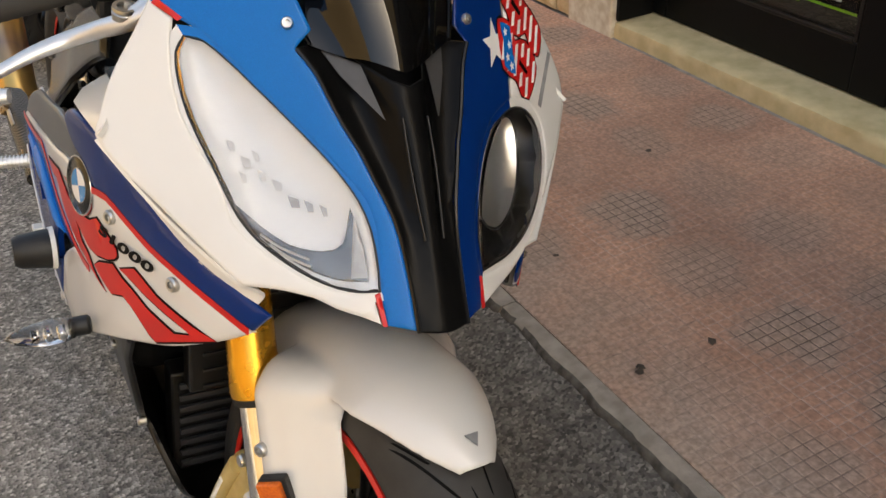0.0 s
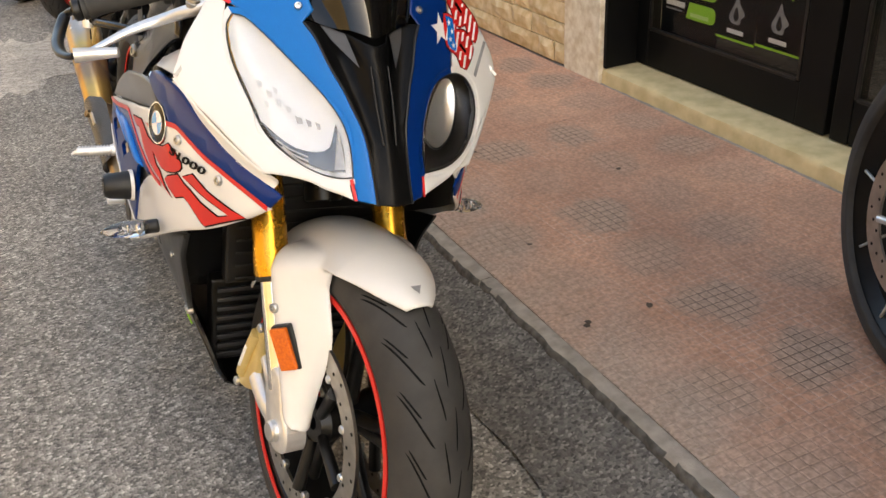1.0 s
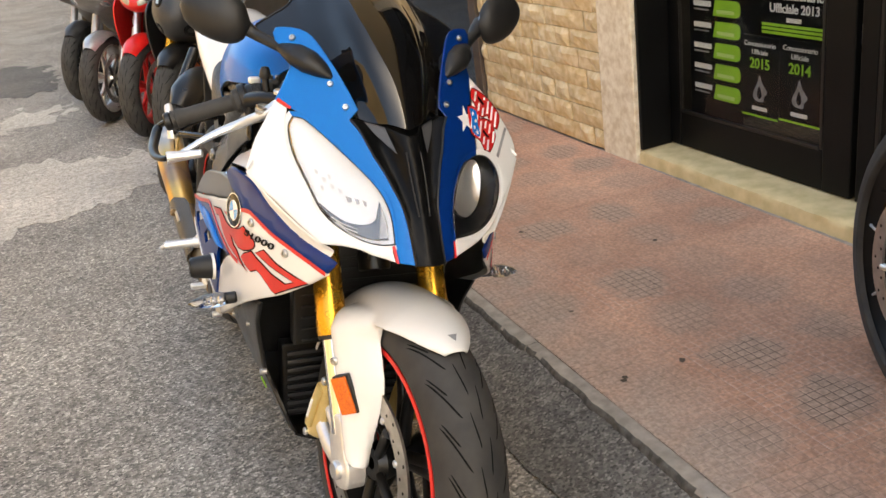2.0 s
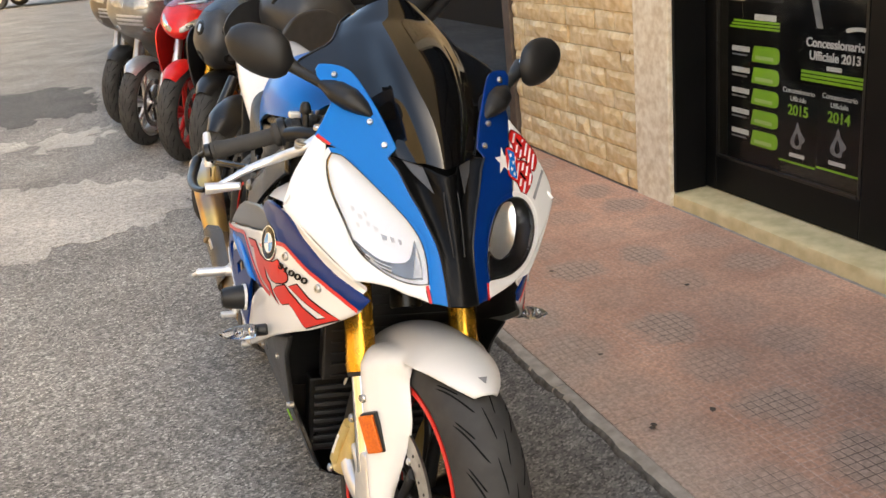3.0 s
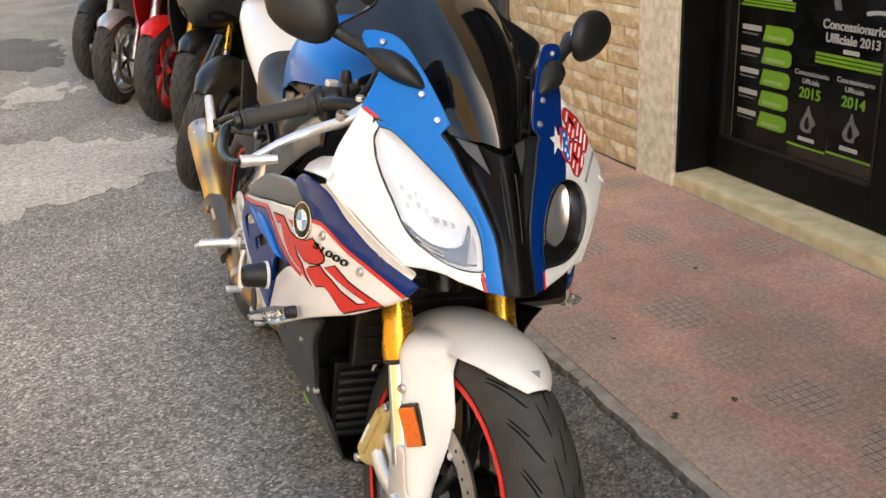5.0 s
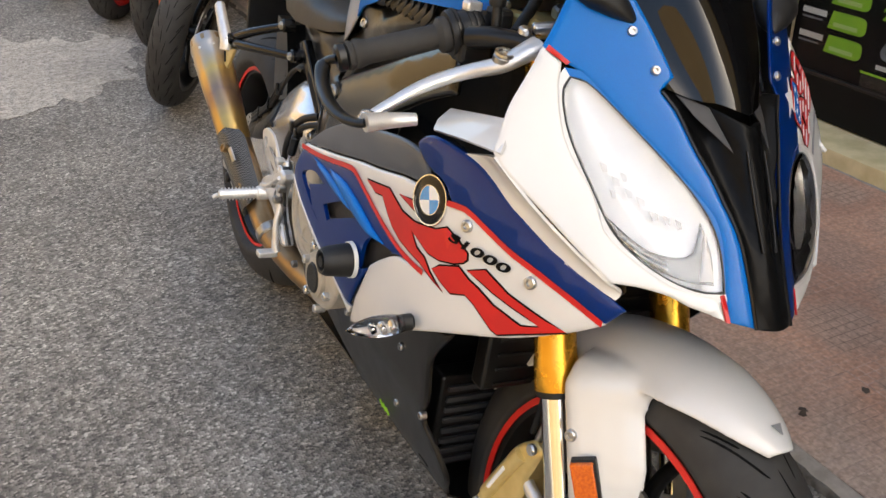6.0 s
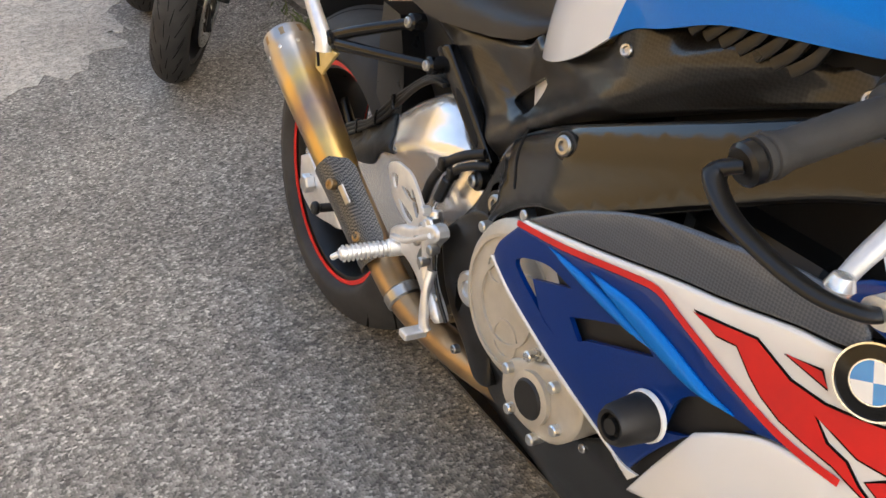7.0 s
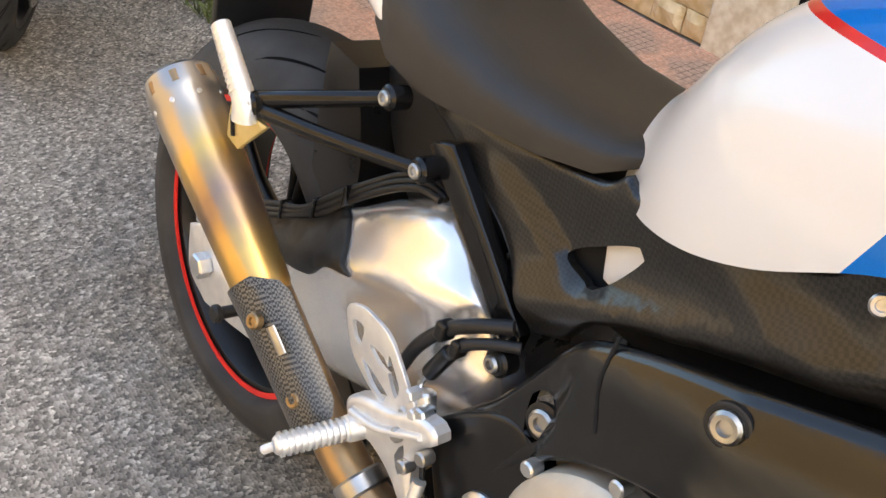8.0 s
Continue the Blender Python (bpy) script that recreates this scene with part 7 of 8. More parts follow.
# rear wheel, swingarm, exhaust
wheel(bike, (-0.008, 1.442, 0.324), 0.326, 0.198, 0.085, black_satin, red_line_paint, 5, Matrix.Identity(4), disc_r=0.11, disc_x=0.085, discs=(-1,), name="rear_wheel", label="black rear wheel with red rim tape")
ARM = [(0.9, 0.49), (0.93, 0.56), (0.98, 0.605), (1.045, 0.635), (1.12, 0.6), (1.19, 0.55), (1.3, 0.47), (1.42, 0.405), (1.5, 0.375), (1.53, 0.33), (1.5, 0.29), (1.42, 0.285), (1.3, 0.3), (1.18, 0.32), (1.05, 0.37), (0.95, 0.42)]
ARM_POLY = curve2(ARM, 0.02)


def arm_place(u, v, d=0.0):
    e = min(edge_distance((u, v), ARM_POLY), 0.06)
    return (-(0.105 + 0.035 * math.sqrt(max(0, e / 0.06)) + 0.012 * math.exp(-((v - 0.36 - 0.42 * (1.5 - u)) / 0.02) ** 2)) - d, u, v)


both("swingarm", ARM, arm_place, alu_polished, "polished aluminium swingarm", 0.02, 0.014, 0.008)
part("swingarm_bridge", box(0, 0.98, 0.5, 0.24, 0.1, 0.16, 0.03), alu, bike)
both("swingarm_guard", [(1.385, 0.43), (1.3, 0.485), (1.205, 0.545), (1.175, 0.548, 1), (1.12, 0.51, 1), (1.155, 0.5), (1.175, 0.485), (1.205, 0.455), (1.3, 0.425), (1.37, 0.405)], arm_place, black_plastic, "black swingarm guard", 0.003, 0.02, 0.003, lift=0.006)
both("chain_adjuster", [(1.498, 0.346, 1), (1.46, 0.366, 1), (1.405, 0.336), (1.33, 0.31, 1), (1.302, 0.28, 1), (1.375, 0.262), (1.43, 0.252, 1), (1.485, 0.278)], lambda u, v, d: (-0.146 - d, u, v), alu_bright, "aluminium axle adjuster plate", 0.006, 0.03, 0.003)
for s in (-1, 1):
    part("axle_nut", rod((s * 0.145, 1.434, 0.316), (s * 0.166, 1.434, 0.316), 0.019, 6), alu, bike)
    part("axle_spool", joined(rod((s * 0.14, 1.327, 0.314), (s * 0.187, 1.326, 0.317), 0.0085, 16), rod((s * 0.18, 1.326, 0.317), (s * 0.192, 1.326, 0.318), 0.0125, 16)), black_plastic, bike)
part("silencer", lathe([(0.0, 0.0), (0.03, 0.0), (0.0335, 0.01), (0.0355, 0.06), (0.04, 0.15), (0.0425, 0.22), (0.0425, 0.25), (0.0435, 0.252), (0.0435, 0.266), (0.041, 0.284), (0.031, 0.292), (0.027, 0.288), (0.026, 0.2), (0, 0.2)], 48, "z", Matrix.Translation((-0.211, 1.185, 0.452)) @ Vector((-0.012, 0.23, 0.155)).to_track_quat("Z", "Y").to_matrix().to_4x4()), burnt_titanium, bike, "heat-tinted titanium silencer")
pd = Vector((-0.012, 0.23, 0.155)).normalized()
end = Vector((-0.211, 1.185, 0.452)) + pd * 0.262
for k in range(8):
    a = 2 * math.pi * k / 8
    u_ = pd.orthogonal().normalized()
    r_ = math.cos(a) * u_ + math.sin(a) * pd.cross(u_)
    part("cap_rivet", rod(end - pd * 0.018 + r_ * 0.0415, end - pd * 0.018 + r_ * 0.044, 0.0035, 10), alu, bike)
    r_ = math.cos(a + 0.3) * u_ + math.sin(a + 0.3) * pd.cross(u_)
    part("cap_notch", tube([end + pd * 0.001 + r_ * 0.0422, end + pd * 0.016 + r_ * 0.0407], 0.0055, 8, 2, 0.35, tuple(r_)), pipe_titanium, bike)
SH0, SH1 = Vector((-0.205, 1.203, 0.464)), Vector((-0.19, 1.048, 0.356))
sd = (SH1 - SH0).normalized()
su = sd.cross(Vector((1, 0, 0))).normalized()
sw = su.cross(sd)
rows = []
for i in range(13):
    t = i / 12
    c = SH0.lerp(SH1, t) + Vector((0, -0.004, 0.0)) * math.sin(math.pi * t)
    wid = float(np.interp(t, [0, 0.06, 0.15, 0.85, 0.95, 1], [0.5, 0.9, 1.05, 1.0, 0.8, 0.5]))
    rows.append([c + (0.0425 - 0.0055 * t) * (math.cos(radians(a * wid)) * (-sw if sw.x > 0 else sw) + math.sin(radians(a * wid)) * su) for a in range(-85, 86, 17)])
shield_bronze = material("shield_bronze", (0.36, 0.25, 0.13), 0.35, 0.9, color2=(0.26, 0.18, 0.1), scale=90)
shield = part("heat_shield", shell(loft(rows), 0.002), carbon("carbon_shield", (0.012, 0.012, 0.012), (0.11, 0.105, 0.095), 340), bike, "woven carbon heat shield")
for p in ((-0.2475, 1.147, 0.455), (-0.2285, 1.076, 0.394)):
    screw(p, (-1, -0.15, 0.35), 0.0095, shield_bronze, shield, depth=0.004, label="brown bronze shield screw")
part("shield_plate", tube([(-0.2415, 1.124, 0.463), (-0.237, 1.1, 0.442)], (0.0055, 0.0055), 14, 5, 0.3, (-0.9, -0.25, 0.45)), steel, shield, "small silver name plate")
part("link_pipe", tube([(-0.205, 1.2, 0.46), (-0.19, 1.05, 0.357), (-0.18, 0.97, 0.32), (-0.15, 0.88, 0.29), (-0.1, 0.8, 0.26)], 0.0265, 18, 6), pipe_titanium, bike, "straw tinted exhaust pipe")
part("pipe_clamp", rod((-0.1835, 0.998, 0.333), (-0.181, 0.978, 0.323), 0.031, 24), steel, bike)

# rider foot controls
for s in (-1, 1):
    sx = lambda bm: mirror(bm) if s > 0 else bm
    part("foot_hanger", sx(plate([(1.028, 0.428), (1.0, 0.45), (0.963, 0.464), (0.93, 0.486), (0.905, 0.494), (0.893, 0.482), (0.912, 0.456), (0.916, 0.425), (0.9, 0.396), (0.874, 0.374), (0.862, 0.358), (0.874, 0.35), (0.905, 0.37), (0.938, 0.396), (0.975, 0.407), (1.012, 0.402)], -0.178, -0.2, 0.007, 0.008, ([(0.93, 0.45), (0.938, 0.428), (0.926, 0.412), (0.924, 0.43)],))), alu_bright, bike, "bare cast aluminium foot hanger")
    part("hanger_rib", sx(tube([(-0.2, 1.01, 0.425), (-0.203, 0.965, 0.442), (-0.2, 0.91, 0.478)], (0.008, 0.006), 10, 5, 0.7)), alu_bright, bike)
    part("peg_mount", sx(rod((-0.188, 0.996, 0.414), (-0.214, 1.002, 0.411), 0.0145, 16)), alu_bright, bike)
    p0, p1 = Vector((-0.2, 1.0, 0.412)), Vector((-0.287, 1.018, 0.403))
    d = (p1 - p0).normalized()
    peg = part("foot_peg", sx(rod(p0, p1, 0.01, 18)), alu_bright, bike, "knurled aluminium foot peg")
    for k in range(11):
        c = p0.lerp(p1, 0.16 + k * 0.076)
        part("peg_ridge", sx(rod(c - d * 0.0016, c + d * 0.0016, 0.0134, 14)), alu_bright, peg)
    part("peg_tip", sx(rod(p1, p1 + Vector((-0.009, 0.006, -0.008)), 0.005, 10)), alu_bright, peg)
    heel = [(1.069, 0.516), (1.049, 0.532), (1.027, 0.535), (0.998, 0.532), (0.975, 0.517), (0.957, 0.502), (0.941, 0.490), (0.936, 0.474), (0.959, 0.451), (0.978, 0.451), (1.006, 0.457), (1.030, 0.466), (1.048, 0.478)]
    slots = ([(1.055, 0.510), (1.036, 0.514), (1.035, 0.491), (1.045, 0.493)], [(1.022, 0.503), (0.997, 0.505), (0.984, 0.494), (1.002, 0.493)], [(1.028, 0.480), (1.009, 0.478), (0.978, 0.469), (0.982, 0.459), (1.006, 0.463)], [(0.991, 0.513), (0.978, 0.503), (0.965, 0.489), (0.967, 0.475), (0.984, 0.491)])
    part("heel_guard", sx(plate(heel, -0.186, -0.1905, 0.0012, 0.006, slots)), alu_bright, bike, "slotted silver heel guard")
    for y, z in ((0.972, 0.452), (0.951, 0.471)):
        part("guard_screw", sx(rod((-0.188, y, z), (-0.1935, y, z), 0.0065, 12)), screw_metal, bike)
    part("foot_pedal", sx(tube([(-0.195, 0.9, 0.425), (-0.205, 0.893, 0.39), (-0.207, 0.884, 0.348), (-0.205, 0.879, 0.336)], 0.007, 10, 5, 1.4)), alu_bright, bike, "bare aluminium foot pedal")
    part("pedal_toe", sx(box(-0.222, 0.885, 0.333, 0.038, 0.022, 0.012, 0.003, )), alu_bright, bike)
    part("fluid_hose", sx(tube([(-0.165, 0.994, 0.49), (-0.167, 0.978, 0.529), (-0.165, 0.951, 0.568), (-0.158, 0.922, 0.592), (-0.14, 0.895, 0.605)], 0.0075, 10)), black_plastic, bike, "black fluid hose")
    part("fluid_hose", sx(tube([(-0.166, 0.941, 0.545), (-0.165, 0.922, 0.571), (-0.155, 0.9, 0.586), (-0.14, 0.88, 0.592)], 0.006, 10)), black_plastic, bike, "black fluid hose")
    part("hose_boot", sx(rod((-0.166, 0.955, 0.51), (-0.166, 0.936, 0.553), 0.009, 14)), black_satin, bike)
    part("hose_union", sx(tube([(-0.168, 0.956, 0.508), (-0.17, 0.958, 0.496), (-0.175, 0.95, 0.488), (-0.178, 0.938, 0.488)], 0.0035, 8)), alu, bike, "steel pipe elbow")
    part("hose_clip", sx(box(-0.166, 0.951, 0.568, 0.02, 0.014, 0.02, 0.003)), black_satin, bike)
    part("hose_clip", sx(box(-0.166, 0.928, 0.563, 0.018, 0.012, 0.018, 0.003)), black_satin, bike)
    master = part("rear_master_cylinder", sx(joined(rod((-0.176, 0.944, 0.5), (-0.176, 0.928, 0.462), 0.011, 16), rod((-0.176, 0.93, 0.487), (-0.197, 0.926, 0.489), 0.009, 6))), alu, bike, "small bright brake cylinder")
    for k in range(3):
        part("cylinder_nut", sx(rod((-0.183, 0.945 - 0.012 * k, 0.5 - 0.016 * k), (-0.199, 0.945 - 0.012 * k, 0.5 - 0.016 * k), 0.0075, 6)), alu_bright, master)
    for o in (-0.008, 0.0, 0.008):
        part("rear_cable", sx(tube([(-0.12 + o, 1.04, 0.652), (-0.122 + o, 1.072, 0.652 + o * 0.5), (-0.122 + o, 1.119, 0.627 + o), (-0.124, 1.183, 0.574 + o), (-0.126, 1.215, 0.543 + o * 1.2), (-0.128, 1.26, 0.507 + o * 0.6), (-0.128, 1.313, 0.478 + o), (-0.125, 1.365, 0.45 + o)], 0.0042, 8)), black_plastic, bike, "black cable")
    for y, z in ((1.235, 0.527), (1.183, 0.574), (1.3, 0.486)):
        part("cable_tie", sx(box(-0.126, y, z, 0.016, 0.005, 0.026, 0.002)), black_gloss, bike)
    for y, z in ((0.9, 0.46), (0.94, 0.455), (0.92, 0.43)):
        part("hanger_bolt", sx(rod((-0.19, y, z), (-0.207, y, z), 0.008, 12)), steel, bike)
stand = part("side_stand", tube([(0.1, 0.75, 0.25), (0.2, 0.72, 0.1), (0.27, 0.7, -0.047)], 0.011, 10), black_satin, bike, "black side stand")


# ---- the machines parked behind, and one on the footway ----
def oval(w, h, n=20, p=1.0):
    return [(w * math.copysign(abs(math.cos(2 * math.pi * k / n)) ** p, math.cos(2 * math.pi * k / n)), h * math.copysign(abs(math.sin(2 * math.pi * k / n)) ** p, math.sin(2 * math.pi * k / n))) for k in range(n)]


def body(sections, p=0.8, n=22):
    """A skin over sections of (y, half width, low z, high z)."""
    return loft([[(x, y, (z0 + z1) / 2 + z) for x, z in oval(w, (z1 - z0) / 2, n, p)] for y, w, z0, z1 in sections], True)


def wire_wheel(parent, c, R, w, m, name, label):
    M = m @ Matrix.Translation(c)
    rr, hw = R - 0.075, w * 0.38
    rim = part(name, lathe([(rr + 0.012, -hw), (rr, -hw + 0.008), (rr - 0.016, -hw * 0.5), (rr - 0.018, 0), (rr - 0.016, hw * 0.5), (rr, hw - 0.008), (rr + 0.012, hw), (rr + 0.004, hw * 0.8), (rr - 0.004, 0), (rr + 0.004, -hw * 0.8)], 72, "x", M, True), black_satin, parent, label)
    tyre = part("tyre", turned(tyre_mesh(R, w, w * 0.5, rr + 0.008, 140), M), rubber, rim, "black treaded tyre")
    tagged(part("tread_pattern", turned(tread_mesh(R, w, w * 0.5, 26), M), groove_shade, tyre), kind="stuff")
    part("hub", lathe([(0.02, -0.06), (0.05, -0.055), (0.05, -0.04), (0.03, -0.03), (0.03, 0.03), (0.05, 0.04), (0.05, 0.055), (0.02, 0.06)], 32, "x", M, True), alu, rim)
    for k in range(20):
        a = 2 * math.pi * k / 20
        s = 1 if k % 2 else -1
        b = a + (0.25 if k % 4 < 2 else -0.25)
        part("spoke", turned(rod((s * 0.048, 0.05 * math.sin(b), 0.05 * math.cos(b)), (s * hw * 0.82, (rr - 0.002) * math.sin(a), (rr - 0.002) * math.cos(a)), 0.0032, 8, False), M), alu_bright, rim, "bright wire spoke" if k == 0 else "")
    d = part("brake_disc", lathe([(0.11, 0.072), (0.11, 0.077), (0.152, 0.077), (0.152, 0.072)], 60, "x", M, True), steel, rim, "drilled steel brake disc")
    dots = []
    for k in range(36):
        a = 2 * math.pi * k / 36
        r = 0.118 + 0.01 * (k % 3)
        dots.append(turned(rod((0.0715, r * math.sin(a), r * math.cos(a)), (0.0775, r * math.sin(a), r * math.cos(a)), 0.0035, 8, False), M))
    tagged(part("disc_holes", joined(*dots), dark_void, d), kind="stuff")
    for k in range(6):
        a = 2 * math.pi * k / 6
        part("disc_arm", turned(tube([(0.06, 0.05 * math.sin(a), 0.05 * math.cos(a)), (0.074, 0.115 * math.sin(a + 0.2), 0.115 * math.cos(a + 0.2))], 0.008, 8), M), alu_bright, d)
    return rim


def onto(ob):
    """A front view place(u, v, depth) on the skin of ob."""
    tree = BVHTree.FromPolygons([v.co.copy() for v in ob.data.vertices], [tuple(p.vertices) for p in ob.data.polygons])

    def place(u, v, d=0.0):
        hit = tree.ray_cast(Vector((u, -1.0, v)), Vector((0, 1, 0)))[0]
        return (u, (hit.y if hit else 0.1) - d - 0.002, v)
    return place


def parked(label, place, steer, paint, fender, rim_mat, fork_mat, nose_mat=None, kind="sport", group="", R=0.3, lean=9, lamps=True):
    m = Matrix.Translation(place[0]) @ pose(0, 0, 0, 0, lean, place[1])
    b = thing("motorcycle" if kind != "scooter" else "scooter", label, "motorcycle" if kind != "scooter" else "scooter", m, group)
    ap, ad = Vector((0, 0.03, R)), Vector((0, math.sin(radians(24)), math.cos(radians(24))))
    S = Matrix.Translation(ap) @ Matrix.Rotation(radians(steer), 4, ad) @ Matrix.Translation(-ap)
    back = Vector((0, 0.24, 0)) if kind == "naked" else Vector((0, 0, 0))
    B = Matrix.Translation(back)
    if kind == "trail":
        wire_wheel(b, (0, 0, R), R, 0.11, S, "front_wheel", "black wire spoked front wheel")
    else:
        wheel(b, (0, 0, R), R, 0.12, 0.06, rim_mat, None, 5, S, rim_r=0.215 if R > 0.28 else 0.19, name="front_wheel", label="front wheel with cast spokes", n=120)
    nose_mat = nose_mat or paint
    for s in (-1, 1):
        f = lambda z: Vector((s * 0.1, 0.445 * (z - R) + 0.0, z))
        part("fork_leg", turned(rod(f(R), f(0.52), 0.022, 16), S), steel if kind != "naked" else black_satin, b)
        part("fork_tube", turned(rod(f(0.5), f(0.9) if kind != "naked" else f(0.62) + back * 0.35, 0.026, 16), S), fork_mat, b)
        part("brake_caliper", turned(plate([(0.06, R + 0.09), (0.1, R + 0.1), (0.15, R + 0.02), (0.12, R - 0.03), (0.08, R)], s * 0.06, s * 0.11, 0.006), S), black_satin, b)
        part("grip", turned(rod((s * 0.19, 0.34, 0.94), (s * 0.33, 0.37, 0.92), 0.017, 14), S @ B), rubber, b)
        part("hand_lever", turned(tube([(s * 0.17, 0.29, 0.94), (s * 0.24, 0.27, 0.93), (s * 0.34, 0.3, 0.915)], (0.009, 0.005), 8), S @ B), alu, b)
        part("mirror_stalk", tube([(s * 0.16, 0.2, 1.02), (s * 0.23, 0.2, 1.07), (s * 0.28, 0.22, 1.1)], 0.008, 8), black_plastic, b)
        part("mirror", loft([[Vector((s * (0.3 + 0.06 * v), 0.22 + x * 0.5, 1.11 + z)) for x, z in oval(0.04 * math.sqrt(max(0.03, 1 - v * v)), 0.036 * math.sqrt(max(0.03, 1 - v * v)), 14)] for v in (-1, -0.8, -0.4, 0, 0.4, 0.8, 1)], True), black_plastic, b)
    part("handlebar", turned(tube([(-0.2, 0.34, 0.94), (-0.08, 0.3, 0.96), (0.08, 0.3, 0.96), (0.2, 0.34, 0.94)], 0.012, 10), S @ B), black_satin, b)
    rows = []
    for i in range(19):
        a = radians(-40 + i * 6)
        rows.append([(0.07 * u * (1 if i > 2 else 0.6 + 0.13 * i), (R + 0.02 - 0.035 * abs(u) ** 3) * math.sin(a), R + (R + 0.02 - 0.035 * abs(u) ** 3) * math.cos(a)) for u in (-1, -0.8, -0.5, 0, 0.5, 0.8, 1)])
    if kind == "trail":
        rows = [[(x * 0.9, y, z + 0.1) for x, y, z in r] for r in rows]
    part("front_mudguard", turned(shell(loft(rows), 0.004), S), fender, b)
    rw = 1.42 if kind != "scooter" else 1.3
    wheel(b, (0, rw, R + 0.012), R + 0.012, 0.17, 0.075, rim_mat, None, 5, Matrix.Identity(4), rim_r=0.215 if R > 0.28 else 0.19, discs=(-1,), disc_r=0.11, name="rear_wheel", label="rear wheel with cast spokes", n=120)
    part("swingarm", box(0.0, 1.15, 0.4, 0.24, 0.5, 0.07, 0.02), alu, b)
    part("engine", box(0, 0.6, 0.5, 0.34, 0.5, 0.36, 0.06), black_satin, b)
    if kind == "sport":
        up = 0.13 if lamps else 0.0
        skin = part("nose_fairing", body([(-0.1, 0.015, 0.73 + up * 0.4, 0.77 + up * 0.2), (-0.08, 0.06, 0.68 + up * 0.6, 0.82 + up * 0.2), (-0.04, 0.1, 0.64 + up * 0.8, 0.88), (0.03, 0.145, 0.61 + up, 0.93), (0.14, 0.185, 0.59 + up, 0.97), (0.26, 0.2, 0.58 + up, 0.985), (0.4, 0.2, 0.6 + up, 0.95)], 1.12, 36), nose_mat, b, "smooth sport fairing nose")
        laid = onto(skin)
        front = lambda u, v, d: laid(s * u, v, d)
        for s in (-1, 1):
            part("side_fairing", sheet([(0.1, 0.74), (0.12, 0.6), (0.28, 0.4), (0.6, 0.3), (0.78, 0.34), (0.72, 0.52), (0.6, 0.66), (0.36, 0.78), (0.2, 0.8)], lambda u, v, d: (s * (0.205 + 0.03 * math.sin(u * 4) + d), u, v), 0.004, 0.05, 0.008), paint, b)
            if lamps:
                part("headlamp", sheet([(0.022, 0.815, 1), (0.07, 0.85), (0.125, 0.885, 1), (0.118, 0.85), (0.08, 0.81), (0.03, 0.79)], front, 0.012, 0.02, 0.003), lamp_face, b, "clear headlamp")
                part("lamp_bowl", sheet([(0.072 + 0.02 * math.cos(radians(a)), 0.832 + 0.015 * math.sin(radians(a))) for a in range(0, 360, 30)], lambda u, v, d: front(u, v, d + 0.003), 0.006, 0.05, 0.002), chrome, b)
            else:
                for x, z, r in ((0.085, 0.84, 0.03), (0.09, 0.69, 0.03)):
                    part("side_intake", sheet([(x + r * math.cos(radians(a)), z + r * math.sin(radians(a))) for a in range(0, 360, 30)], lambda u, v, d: front(u, v, d + 0.003), 0.01, 0.05, 0.002), dark_void, b)
                    part("intake_rim", sheet([(x + (r + 0.006) * math.cos(radians(a)), z + (r + 0.006) * math.sin(radians(a))) for a in range(0, 360, 30)], front, 0.012, 0.05, 0.003), black_gloss, b)
                part("intake_grille", sheet([(0.075, 0.823, 1), (0.096, 0.823, 1), (0.096, 0.857, 1), (0.075, 0.857, 1)], lambda u, v, d: front(u, v, d + 0.005), 0.004, 0.05, 0.0), silver_paint, b)
        rows = [[(w * u, 0.02 + 0.34 * v + 0.35 * w * u * u, 0.92 + 0.24 * v - 0.05 * v * u * u) for u in (-1, -0.75, -0.5, -0.25, 0, 0.25, 0.5, 0.75, 1)] for v, w in ((0, 0.13), (0.2, 0.17), (0.5, 0.18), (0.8, 0.15), (1, 0.08))]
        part("windscreen", shell(loft(rows), 0.003), clear_screen, b, "clear windscreen")
    elif kind == "scooter":
        skin = part("nose_fairing", body([(-0.16, 0.06, 0.84, 0.92), (-0.13, 0.15, 0.78, 1.0), (-0.05, 0.2, 0.72, 1.08), (0.1, 0.23, 0.68, 1.12), (0.25, 0.23, 0.6, 1.08), (0.36, 0.2, 0.5, 1.0)], 1.0, 28), nose_mat, b, "broad scooter front shield")
        front = onto(skin)
        for s in (-1, 1):
            part("headlamp", sheet([(s * 0.03, 0.965, 1), (s * 0.09, 0.985), (s * 0.13, 0.975, 1), (s * 0.12, 0.93), (s * 0.04, 0.915, 1)], front, 0.012, 0.03, 0.004), lamp_face, b, "clear headlamp")
            part("lamp_ring", sheet([(s * 0.1 + 0.024 * math.cos(radians(a)), 0.79 + 0.02 * math.sin(radians(a))) for a in range(0, 360, 30)], front, 0.012, 0.05, 0.003), chrome, b)
        for k in range(3):
            z = 0.815 + 0.026 * k
            part("grille_bar", sheet([(-0.085, z, 1), (0.085, z, 1), (0.09, z + 0.015, 1), (-0.09, z + 0.015, 1)], front, 0.012, 0.03, 0.002), silver_paint, b, "silver grille bar")
        rows = [[(w * u, 0.0 + 0.22 * v + 0.25 * w * u * u, 1.08 + 0.36 * v) for u in (-1, -0.5, 0, 0.5, 1)] for v, w in ((0, 0.18), (0.4, 0.21), (0.8, 0.2), (1, 0.15))]
        part("windscreen", shell(loft(rows), 0.003), clear_screen, b, "clear windscreen")
    elif kind == "naked":
